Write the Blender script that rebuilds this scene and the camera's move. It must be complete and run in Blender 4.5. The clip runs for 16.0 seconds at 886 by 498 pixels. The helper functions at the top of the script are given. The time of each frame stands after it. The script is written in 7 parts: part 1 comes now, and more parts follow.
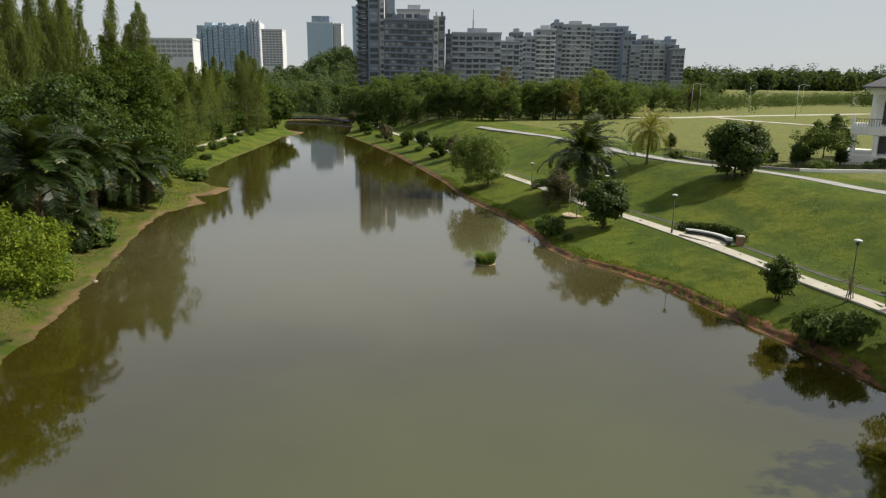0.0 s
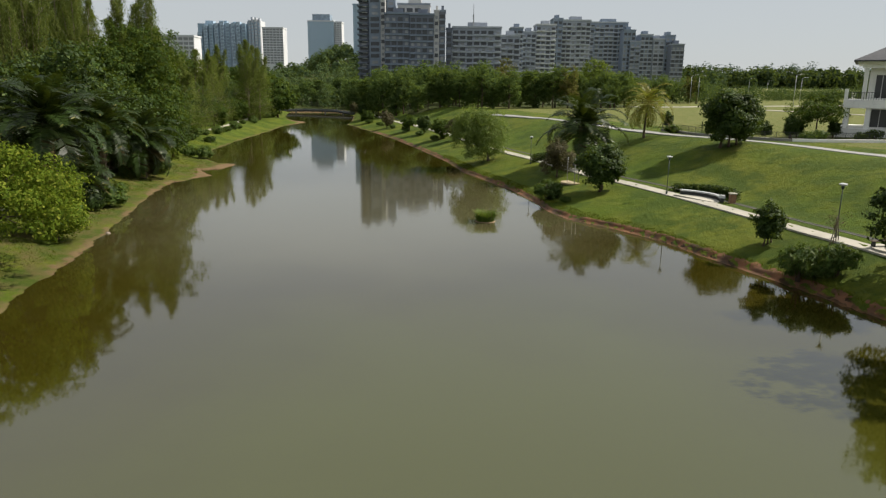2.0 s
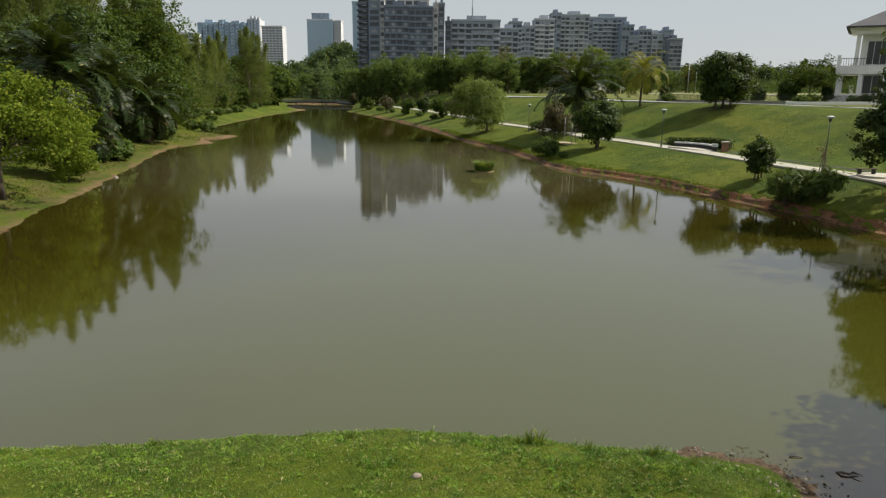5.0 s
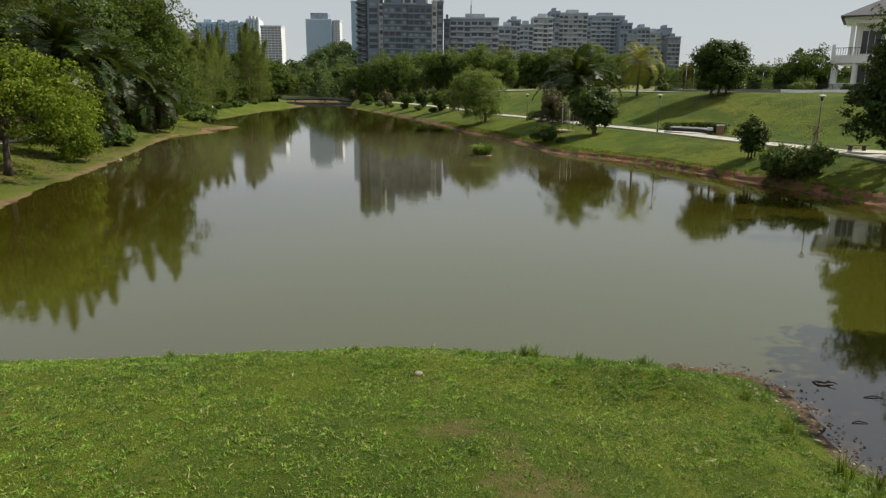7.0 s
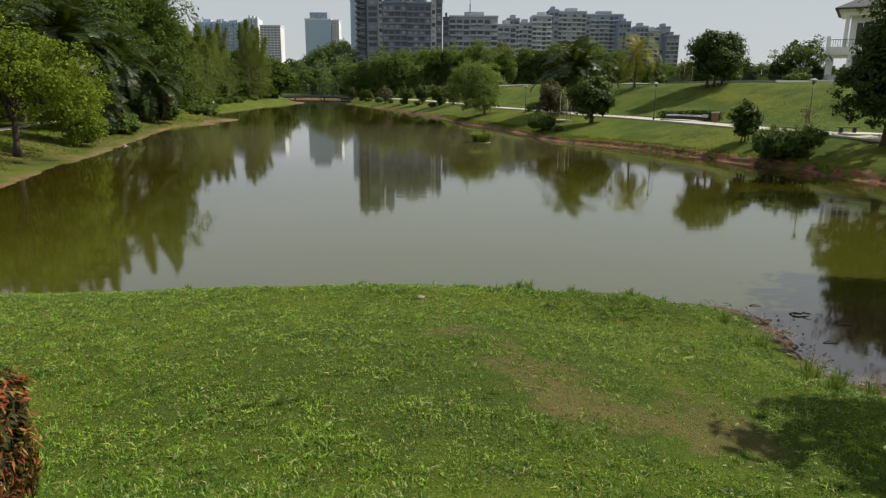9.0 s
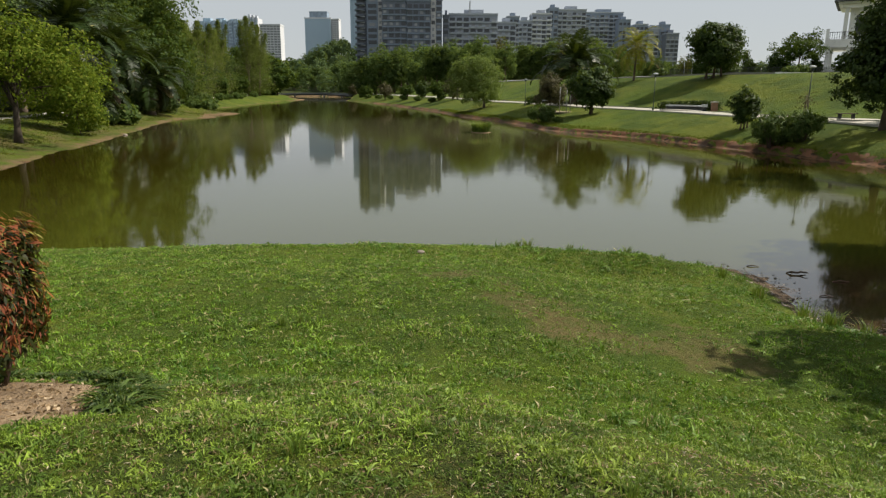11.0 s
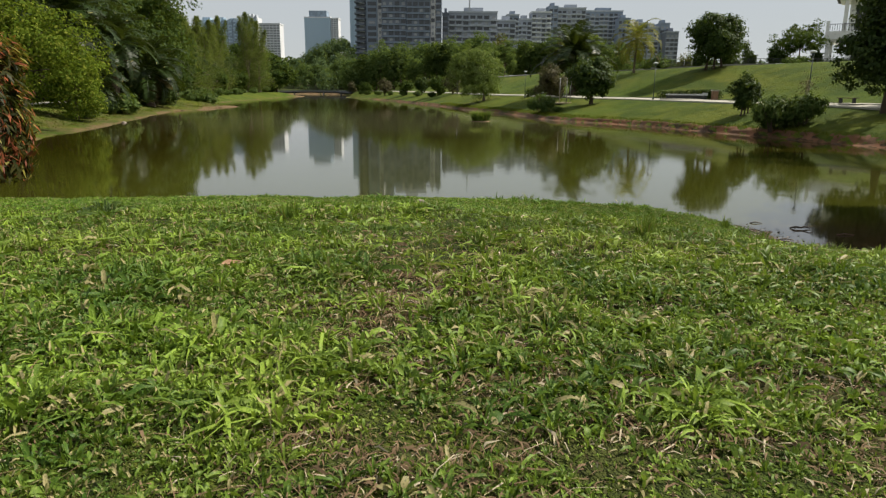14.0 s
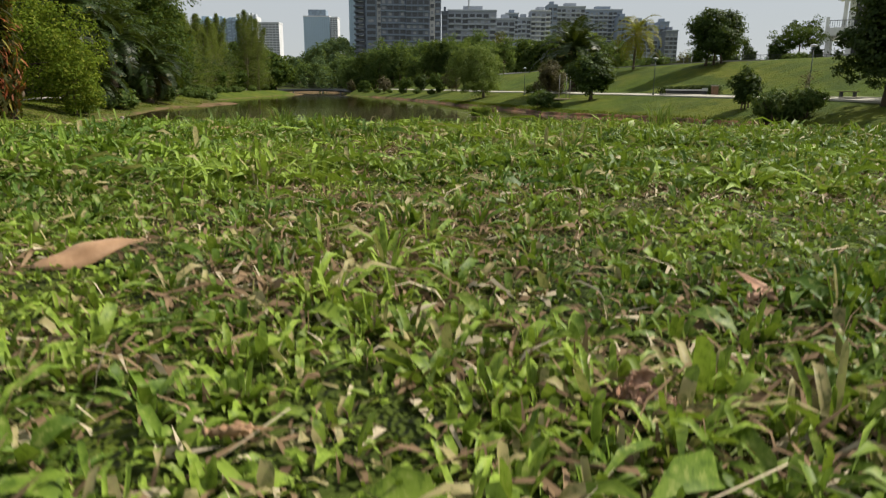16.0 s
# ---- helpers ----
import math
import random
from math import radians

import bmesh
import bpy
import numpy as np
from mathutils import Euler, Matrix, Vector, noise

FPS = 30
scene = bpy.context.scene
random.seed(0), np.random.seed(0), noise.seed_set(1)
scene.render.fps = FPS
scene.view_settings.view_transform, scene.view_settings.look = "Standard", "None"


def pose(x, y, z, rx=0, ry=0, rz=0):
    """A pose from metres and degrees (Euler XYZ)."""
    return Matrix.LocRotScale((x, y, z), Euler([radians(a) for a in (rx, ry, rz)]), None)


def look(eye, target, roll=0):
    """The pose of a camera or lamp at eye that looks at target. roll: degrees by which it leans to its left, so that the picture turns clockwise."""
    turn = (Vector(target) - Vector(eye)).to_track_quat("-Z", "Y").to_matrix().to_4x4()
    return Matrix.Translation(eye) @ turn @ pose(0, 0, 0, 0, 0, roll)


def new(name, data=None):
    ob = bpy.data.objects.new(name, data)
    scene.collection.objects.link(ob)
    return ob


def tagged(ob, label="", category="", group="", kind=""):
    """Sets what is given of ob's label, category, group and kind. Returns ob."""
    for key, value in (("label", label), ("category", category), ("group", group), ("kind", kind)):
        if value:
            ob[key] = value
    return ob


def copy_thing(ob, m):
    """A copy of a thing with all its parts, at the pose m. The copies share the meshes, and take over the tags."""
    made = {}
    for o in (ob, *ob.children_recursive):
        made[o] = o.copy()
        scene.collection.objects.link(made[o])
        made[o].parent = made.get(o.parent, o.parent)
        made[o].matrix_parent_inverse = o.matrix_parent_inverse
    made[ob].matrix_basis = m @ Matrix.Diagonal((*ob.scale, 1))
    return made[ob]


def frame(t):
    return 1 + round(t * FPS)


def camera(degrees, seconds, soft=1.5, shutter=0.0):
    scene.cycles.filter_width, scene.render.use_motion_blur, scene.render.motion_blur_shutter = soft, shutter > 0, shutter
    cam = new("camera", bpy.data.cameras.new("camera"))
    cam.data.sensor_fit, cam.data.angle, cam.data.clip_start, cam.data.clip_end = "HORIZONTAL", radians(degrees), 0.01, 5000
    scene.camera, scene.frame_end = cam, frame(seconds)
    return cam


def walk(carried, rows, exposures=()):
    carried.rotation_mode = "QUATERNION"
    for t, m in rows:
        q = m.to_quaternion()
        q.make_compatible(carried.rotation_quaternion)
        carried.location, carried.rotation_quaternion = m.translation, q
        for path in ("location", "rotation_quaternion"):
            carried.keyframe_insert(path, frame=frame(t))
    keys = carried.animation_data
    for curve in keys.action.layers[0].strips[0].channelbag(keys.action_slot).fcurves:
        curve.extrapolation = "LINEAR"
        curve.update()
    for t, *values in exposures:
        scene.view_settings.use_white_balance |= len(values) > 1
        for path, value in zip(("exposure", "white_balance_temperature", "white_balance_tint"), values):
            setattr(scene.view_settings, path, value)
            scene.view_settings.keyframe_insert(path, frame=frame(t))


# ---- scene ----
cam = camera(66.0, 16.0, 1.3, 0.2)
PATH = [
    (0, (0.062, 3.063, 16.36), (0.052, 5.007, 15.894), 0.7),
    (0.5, (0.035, 2.277, 15.476), (0.026, 4.222, 15.008), 0.7),
    (1, (0.043, 1.518, 14.563), (0.033, 3.462, 14.096), 0.7),
    (1.5, (0.043, 0.787, 13.682), (0.032, 2.732, 13.215), 0.7),
    (2, (0.041, 0.203, 12.818), (0.03, 2.148, 12.353), 0.7),
    (2.5, (0.046, -0.257, 11.97), (0.035, 1.688, 11.505), 0.7),
    (3, (0.006, -0.824, 11.118), (-0.005, 1.121, 10.655), 0.6),
    (3.5, (0.053, -1.278, 10.299), (0.042, 0.668, 9.837), 0.6),
    (4, (0.067, -1.664, 9.453), (0.057, 0.282, 8.991), 0.6),
    (6.5, (0.151, -3.526, 6.898), (0.142, -1.579, 6.439), 0.5),
    (7, (0.108, -3.79, 6.586), (0.101, -1.844, 6.127), 0.5),
    (7.5, (0.115, -4.128, 6.223), (0.108, -2.181, 5.765), 0.5),
    (8, (0.083, -4.558, 5.902), (0.077, -2.612, 5.443), 0.5),
    (10.5, (0.116, -5.535, 4.719), (0.111, -3.588, 4.261), 0.4),
    (11, (0.112, -5.549, 4.463), (0.107, -3.603, 4.003), 0.4),
    (11.5, (0.111, -5.573, 4.218), (0.107, -3.626, 3.759), 0.4),
    (12, (0.104, -5.517, 3.947), (0.1, -3.57, 3.488), 0.4),
    (12.5, (0.089, -5.569, 3.734), (0.085, -3.622, 3.275), 0.4),
    (13, (0.064, -5.647, 3.581), (0.06, -3.701, 3.122), 0.4),
    (13.5, (0.097, -5.608, 3.442), (0.094, -3.662, 2.983), 0.4),
    (14, (0.108, -5.639, 3.336), (0.104, -3.693, 2.876), 0.4),
    (14.5, (0.138, -5.56, 3.267), (0.135, -3.614, 2.807), 0.4),
    (15, (0.122, -5.577, 3.203), (0.119, -3.631, 2.742), 0.4),
    (15.5, (0.085, -5.606, 3.078), (0.083, -3.66, 2.617), 0.4),
    (16, (0.096, -5.586, 2.927), (0.094, -3.64, 2.465), 0.4),
]
walk(cam, [(t, look(eye, aim, roll)) for t, eye, aim, roll in PATH], [(0, 0.46), (16, 0.46)])

# ---- world, sun ----
SUN_DIR = Vector((0.965, 0.26, 0.0)).normalized()
SUN_ELEV = radians(46)
world = bpy.data.worlds.new("sky")
scene.world = world
world.use_nodes = True
wn = world.node_tree
wn.nodes.clear()
w_out = wn.nodes.new("ShaderNodeOutputWorld")
w_bg = wn.nodes.new("ShaderNodeBackground")
w_sky = wn.nodes.new("ShaderNodeTexSky")
w_sky.sky_type = "NISHITA"
w_sky.sun_disc = False
w_sky.sun_elevation = SUN_ELEV
w_sky.sun_rotation = math.atan2(SUN_DIR.x, SUN_DIR.y)
w_sky.altitude = 50
w_sky.air_density = 1.0
w_sky.dust_density = 0.6
w_sky.ozone_density = 1.0
w_bg.inputs["Strength"].default_value = 0.009
wn.links.new(w_sky.outputs[0], w_bg.inputs["Color"])
# even tropical haze over the whole sky
w_haze = wn.nodes.new("ShaderNodeBackground")
w_haze.inputs["Color"].default_value = (0.655, 0.69, 0.715, 1)
w_haze.inputs["Strength"].default_value = 0.53
w_sum = wn.nodes.new("ShaderNodeAddShader")
wn.links.new(w_bg.outputs[0], w_sum.inputs[0])
wn.links.new(w_haze.outputs[0], w_sum.inputs[1])
wn.links.new(w_sum.outputs[0], w_out.inputs["Surface"])
sun_data = bpy.data.lights.new("sun", "SUN")
sun_data.energy = 4.7
sun_data.angle = radians(0.6)
sun_data.color = (1.0, 0.93, 0.82)
sun = new("sun", sun_data)
sun_vec = Vector((SUN_DIR.x * math.cos(SUN_ELEV), SUN_DIR.y * math.cos(SUN_ELEV), math.sin(SUN_ELEV)))
sun.matrix_world = look(sun_vec * 300, (0, 0, 0))

# ---- materials ----
def node_mat(name):
    m = bpy.data.materials.new(name)
    m.use_nodes = True
    nt = m.node_tree
    nt.nodes.clear()
    out = nt.nodes.new("ShaderNodeOutputMaterial")
    bsdf = nt.nodes.new("ShaderNodeBsdfPrincipled")
    nt.links.new(bsdf.outputs[0], out.inputs["Surface"])
    return m, nt, bsdf, out


def tex_noise(nt, coord, scale, detail=4, rough=0.55):
    n = nt.nodes.new("ShaderNodeTexNoise")
    n.inputs["Scale"].default_value = scale
    n.inputs["Detail"].default_value = detail
    n.inputs["Roughness"].default_value = rough
    nt.links.new(coord, n.inputs["Vector"])
    return n.outputs["Fac"]


def ramp(nt, fac, lo, hi):
    n = nt.nodes.new("ShaderNodeMapRange")
    n.inputs["From Min"].default_value = lo
    n.inputs["From Max"].default_value = hi
    n.interpolation_type = "SMOOTHSTEP"
    nt.links.new(fac, n.inputs["Value"])
    return n.outputs[0]


def mix(nt, fac, a, b, mode="MIX"):
    n = nt.nodes.new("ShaderNodeMix")
    n.data_type = "RGBA"
    n.blend_type = mode
    for sock, v in ((n.inputs[0], fac), (n.inputs[6], a), (n.inputs[7], b)):
        if isinstance(v, (int, float)):
            sock.default_value = v
        elif isinstance(v, tuple):
            sock.default_value = (*v, 1)
        else:
            nt.links.new(v, sock)
    return n.outputs[2]


def math_node(nt, op, a, b):
    n = nt.nodes.new("ShaderNodeMath")
    n.operation = op
    for sock, v in zip(n.inputs, (a, b)):
        if isinstance(v, (int, float)):
            sock.default_value = v
        else:
            nt.links.new(v, sock)
    return n.outputs[0]


def obj_coord(nt):
    return nt.nodes.new("ShaderNodeTexCoord").outputs["Object"]


def world_coord(nt):
    return nt.nodes.new("ShaderNodeNewGeometry").outputs["Position"]


def attr(nt, name):
    n = nt.nodes.new("ShaderNodeAttribute")
    n.attribute_name = name
    return n.outputs["Fac"]


def add_bump(nt, bsdf, height, strength, dist):
    b = nt.nodes.new("ShaderNodeBump")
    b.inputs["Strength"].default_value = strength
    b.inputs["Distance"].default_value = dist
    nt.links.new(height, b.inputs["Height"])
    nt.links.new(b.outputs[0], bsdf.inputs["Normal"])


def surface(name, a, b, coarse=0.6, fine=8.0, rough=0.85, bump=0.3, dist=0.02, metal=0.0, vary=0.0, spec=0.4):
    """Two-scale mottled surface between the colours a and b."""
    m, nt, bsdf, out = node_mat(name)
    co = obj_coord(nt)
    f1 = ramp(nt, tex_noise(nt, co, coarse, 4), 0.3, 0.7)
    f2 = tex_noise(nt, co, fine, 6, 0.65)
    col = mix(nt, f1, a, b)
    dark = tuple(c * 0.72 for c in a)
    col = mix(nt, ramp(nt, f2, 0.5, 0.8), col, dark)
    if vary:
        r = nt.nodes.new("ShaderNodeObjectInfo").outputs["Random"]
        hsv = nt.nodes.new("ShaderNodeHueSaturation")
        nt.links.new(col, hsv.inputs["Color"])
        v = nt.nodes.new("ShaderNodeMapRange")
        v.inputs["To Min"].default_value = 1 - vary
        v.inputs["To Max"].default_value = 1 + vary
        nt.links.new(r, v.inputs["Value"])
        nt.links.new(v.outputs[0], hsv.inputs["Value"])
        col = hsv.outputs[0]
    nt.links.new(col, bsdf.inputs["Base Color"])
    bsdf.inputs["Roughness"].default_value = rough
    bsdf.inputs["Metallic"].default_value = metal
    bsdf.inputs["Specular IOR Level"].default_value = spec
    if bump:
        add_bump(nt, bsdf, f2, bump, dist)
    return m


def leaf_mat(name, a, b, c=None, share=0.12, trans=0.3, rough=0.6, vary=0.12, spec=0.2):
    """Leaves: each card takes its own tone between a and b, a few take c; light passes through."""
    m, nt, bsdf, out = node_mat(name)
    geo = nt.nodes.new("ShaderNodeNewGeometry")
    rnd = geo.outputs["Random Per Island"]
    co = obj_coord(nt)
    clump = ramp(nt, tex_noise(nt, co, 0.55, 3), 0.35, 0.65)
    col = mix(nt, rnd, a, b)
    col = mix(nt, math_node(nt, "MULTIPLY", clump, 0.5), col, tuple(x * 0.62 for x in a))
    if c:
        pick = nt.nodes.new("ShaderNodeMath")
        pick.operation = "LESS_THAN"
        white = nt.nodes.new("ShaderNodeTexWhiteNoise")
        white.noise_dimensions = "1D"
        nt.links.new(rnd, white.inputs["W"])
        nt.links.new(white.outputs["Value"], pick.inputs[0])
        pick.inputs[1].default_value = share
        col = mix(nt, pick.outputs[0], col, c)
    info = nt.nodes.new("ShaderNodeObjectInfo").outputs["Random"]
    hsv = nt.nodes.new("ShaderNodeHueSaturation")
    nt.links.new(col, hsv.inputs["Color"])
    v = nt.nodes.new("ShaderNodeMapRange")
    v.inputs["To Min"].default_value = 1 - vary
    v.inputs["To Max"].default_value = 1 + vary
    nt.links.new(info, v.inputs["Value"])
    nt.links.new(v.outputs[0], hsv.inputs["Value"])
    col = hsv.outputs[0]
    nt.links.new(col, bsdf.inputs["Base Color"])
    bsdf.inputs["Roughness"].default_value = rough
    bsdf.inputs["Specular IOR Level"].default_value = spec
    tr = nt.nodes.new("ShaderNodeBsdfTranslucent")
    warm = mix(nt, 0.5, col, (0.20, 0.26, 0.02))
    nt.links.new(warm, tr.inputs["Color"])
    sh = nt.nodes.new("ShaderNodeMixShader")
    sh.inputs[0].default_value = trans
    nt.links.new(bsdf.outputs[0], sh.inputs[1])
    nt.links.new(tr.outputs[0], sh.inputs[2])
    nt.links.new(sh.outputs[0], out.inputs["Surface"])
    return m


def make_grass_mat(name, low=(0.050, 0.108, 0.008), high=(0.285, 0.435, 0.050), warm=(0.255, 0.310, 0.046), deep=(0.030, 0.080, 0.007), straw=0.05):
    """Lawn blades: every blade its own tone, drifts of lighter, darker and straw-coloured turf."""
    m, nt, bsdf, out = node_mat(name)
    rnd = nt.nodes.new("ShaderNodeNewGeometry").outputs["Random Per Island"]
    co = world_coord(nt)
    drift = ramp(nt, tex_noise(nt, co, 0.45, 4), 0.35, 0.65)
    patch = ramp(nt, tex_noise(nt, co, 2.2, 4, 0.6), 0.42, 0.62)
    fleck = ramp(nt, tex_noise(nt, co, 9.0, 3, 0.6), 0.45, 0.62)
    white = nt.nodes.new("ShaderNodeTexWhiteNoise")
    white.noise_dimensions = "1D"
    nt.links.new(rnd, white.inputs["W"])
    col = mix(nt, rnd, low, high)
    col = mix(nt, math_node(nt, "MULTIPLY", drift, 0.45), col, warm)
    col = mix(nt, math_node(nt, "MULTIPLY", patch, 0.8), col, deep)
    lump = ramp(nt, tex_noise(nt, co, 6.5, 3, 0.6), 0.48, 0.62)
    col = mix(nt, math_node(nt, "MULTIPLY", lump, 0.62), col, deep)
    dry = nt.nodes.new("ShaderNodeMath")
    dry.operation = "LESS_THAN"
    nt.links.new(white.outputs["Value"], dry.inputs[0])
    nt.links.new(math_node(nt, "ADD", straw, math_node(nt, "MULTIPLY", fleck, 4 * straw)), dry.inputs[1])
    col = mix(nt, dry.outputs[0], col, (0.33, 0.28, 0.13))
    streak = tex_noise(nt, co, 230.0, 3, 0.65)
    col = mix(nt, math_node(nt, "MULTIPLY", ramp(nt, streak, 0.5, 0.66), 0.6), col, tuple(0.7 * c for c in deep))
    col = mix(nt, math_node(nt, "MULTIPLY", ramp(nt, streak, 0.46, 0.34), 0.35), col, (0.42, 0.44, 0.13))
    nt.links.new(col, bsdf.inputs["Base Color"])
    bsdf.inputs["Roughness"].default_value = 0.5
    bsdf.inputs["Specular IOR Level"].default_value = 0.18
    tr = nt.nodes.new("ShaderNodeBsdfTranslucent")
    nt.links.new(mix(nt, 0.45, col, (0.30, 0.42, 0.03)), tr.inputs["Color"])
    sh = nt.nodes.new("ShaderNodeMixShader")
    sh.inputs[0].default_value = 0.22
    nt.links.new(bsdf.outputs[0], sh.inputs[1])
    nt.links.new(tr.outputs[0], sh.inputs[2])
    nt.links.new(sh.outputs[0], out.inputs["Surface"])
    return m


def make_ground_mat():
    """Lawn, dry field, clay shore and dark soil, blended by the masks of the ground sheet."""
    m, nt, bsdf, out = node_mat("ground_turf")
    co = world_coord(nt)
    big = tex_noise(nt, co, 0.07, 4)
    mid = tex_noise(nt, co, 0.55, 5, 0.6)
    small = tex_noise(nt, co, 5.0, 6, 0.7)
    tiny = tex_noise(nt, co, 38.0, 3, 0.7)
    lawn = mix(nt, ramp(nt, big, 0.35, 0.65), (0.070, 0.106, 0.006), (0.122, 0.132, 0.012))
    lawn = mix(nt, math_node(nt, "MULTIPLY", ramp(nt, mid, 0.5, 0.75), 0.5), lawn, (0.175, 0.165, 0.034))
    dim = tex_noise(nt, co, 0.22, 5, 0.65)
    lawn = mix(nt, math_node(nt, "MULTIPLY", ramp(nt, dim, 0.42, 0.60), 0.9), lawn, (0.044, 0.070, 0.007))
    lump = tex_noise(nt, co, 1.6, 4, 0.6)
    lawn = mix(nt, math_node(nt, "MULTIPLY", ramp(nt, lump, 0.5, 0.68), 0.55), lawn, (0.036, 0.070, 0.007))
    lawn = mix(nt, math_node(nt, "MULTIPLY", ramp(nt, small, 0.45, 0.8), 0.7), lawn, (0.036, 0.068, 0.008))
    lawn = mix(nt, math_node(nt, "MULTIPLY", ramp(nt, tiny, 0.5, 0.68), 0.65), lawn, (0.026, 0.052, 0.006))
    lawn = mix(nt, math_node(nt, "MULTIPLY", ramp(nt, tiny, 0.46, 0.32), 0.55), lawn, (0.190, 0.235, 0.030))
    field = mix(nt, ramp(nt, mid, 0.3, 0.7), (0.100, 0.122, 0.028), (0.150, 0.148, 0.046))
    field = mix(nt, math_node(nt, "MULTIPLY", ramp(nt, small, 0.5, 0.8), 0.4), field, (0.12, 0.13, 0.04))
    clay = mix(nt, ramp(nt, small, 0.3, 0.7), (0.125, 0.058, 0.028), (0.215, 0.115, 0.058))
    clay = mix(nt, ramp(nt, mid, 0.38, 0.62), clay, (0.045, 0.030, 0.016))
    sand = mix(nt, ramp(nt, small, 0.3, 0.7), (0.200, 0.135, 0.070), (0.120, 0.082, 0.044))
    # dark soil and undergrowth tone, also the ground between the near lawn blades
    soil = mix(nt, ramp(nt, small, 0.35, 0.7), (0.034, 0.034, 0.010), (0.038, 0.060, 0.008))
    thin = mix(nt, ramp(nt, small, 0.35, 0.65), (0.135, 0.098, 0.040), (0.085, 0.092, 0.022))
    mud = mix(nt, ramp(nt, small, 0.35, 0.65), (0.150, 0.108, 0.070), (0.072, 0.050, 0.032))

    def masked(name, grit=0.55):
        a = math_node(nt, "ADD", attr(nt, name), math_node(nt, "MULTIPLY", math_node(nt, "SUBTRACT", mid, 0.5), grit))
        a = math_node(nt, "ADD", a, math_node(nt, "MULTIPLY", math_node(nt, "SUBTRACT", small, 0.5), grit))
        return ramp(nt, a, 0.4, 0.62)

    col = mix(nt, masked("field"), lawn, field)
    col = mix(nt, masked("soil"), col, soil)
    col = mix(nt, masked("thin", 0.9), col, thin)
    col = mix(nt, masked("sand"), col, sand)
    col = mix(nt, masked("clay", 0.7), col, clay)
    col = mix(nt, masked("mud", 0.5), col, mud)
    nt.links.new(col, bsdf.inputs["Base Color"])
    bsdf.inputs["Roughness"].default_value = 0.95
    bsdf.inputs["Specular IOR Level"].default_value = 0.15
    h = math_node(nt, "ADD", small, math_node(nt, "MULTIPLY", tiny, 0.5))
    add_bump(nt, bsdf, math_node(nt, "ADD", h, math_node(nt, "MULTIPLY", mid, 2.5)), 1.0, 0.10)
    return m


def make_water_mat():
    m, nt, bsdf, out = node_mat("pond_water")
    co = world_coord(nt)
    cloud = tex_noise(nt, co, 0.05, 4)
    col = mix(nt, ramp(nt, cloud, 0.3, 0.7), (0.026, 0.021, 0.002), (0.038, 0.032, 0.005))
    # muddier shallows off the near bank
    sep = nt.nodes.new("ShaderNodeVectorMath")
    sep.operation = "DISTANCE"
    nt.links.new(co, sep.inputs[0])
    sep.inputs[1].default_value = (4, 20, 0)
    plume = math_node(nt, "ADD", sep.outputs["Value"], math_node(nt, "MULTIPLY", math_node(nt, "SUBTRACT", tex_noise(nt, co, 0.09, 4), 0.5), 22.0))
    clear = ramp(nt, plume, 5.0, 30.0)
    col = mix(nt, clear, (0.050, 0.053, 0.007), col)
    # greyer colour in the open mid-lake, painted in for missing sky reflection
    sky_sheen = nt.nodes.new("ShaderNodeVectorMath")
    sky_sheen.operation = "DISTANCE"
    nt.links.new(co, sky_sheen.inputs[0])
    sky_sheen.inputs[1].default_value = (-9, 72, 0)
    drift = math_node(nt, "ADD", sky_sheen.outputs["Value"], math_node(nt, "MULTIPLY", math_node(nt, "SUBTRACT", tex_noise(nt, co, 0.06, 4), 0.5), 20.0))
    col = mix(nt, ramp(nt, drift, 10.0, 36.0), (0.078, 0.071, 0.036), col)
    # brown bed showing through the shallow inlet
    inlet = nt.nodes.new("ShaderNodeVectorMath")
    inlet.operation = "DISTANCE"
    nt.links.new(co, inlet.inputs[0])
    inlet.inputs[1].default_value = (10.5, 7.0, 0)
    deep = math_node(nt, "ADD", inlet.outputs["Value"], math_node(nt, "MULTIPLY", math_node(nt, "SUBTRACT", tex_noise(nt, co, 0.8, 5, 0.65), 0.5), 3.0))
    bed = mix(nt, ramp(nt, tex_noise(nt, co, 6.0, 5, 0.7), 0.42, 0.62), (0.060, 0.036, 0.018), (0.030, 0.019, 0.010))
    col = mix(nt, ramp(nt, deep, 3.0, 6.5), bed, col)
    nt.links.new(col, bsdf.inputs["Base Color"])
    bsdf.inputs["IOR"].default_value = 2.0
    bsdf.inputs["Specular IOR Level"].default_value = 0.5
    bsdf.inputs["Roughness"].default_value = 0.045
    stretch = nt.nodes.new("ShaderNodeMapping")
    stretch.inputs["Scale"].default_value = (1.0, 1.0, 1.0)
    nt.links.new(co, stretch.inputs["Vector"])
    w1 = tex_noise(nt, stretch.outputs[0], 1.3, 2, 0.5)
    w2 = tex_noise(nt, stretch.outputs[0], 6.0, 2, 0.5)
    calm = ramp(nt, tex_noise(nt, co, 0.025, 2), 0.35, 0.65)
    h = math_node(nt, "ADD", w1, math_node(nt, "MULTIPLY", w2, 0.25))
    h = math_node(nt, "MULTIPLY", h, math_node(nt, "ADD", 0.35, calm))
    add_bump(nt, bsdf, h, 0.055, 0.05)
    return m


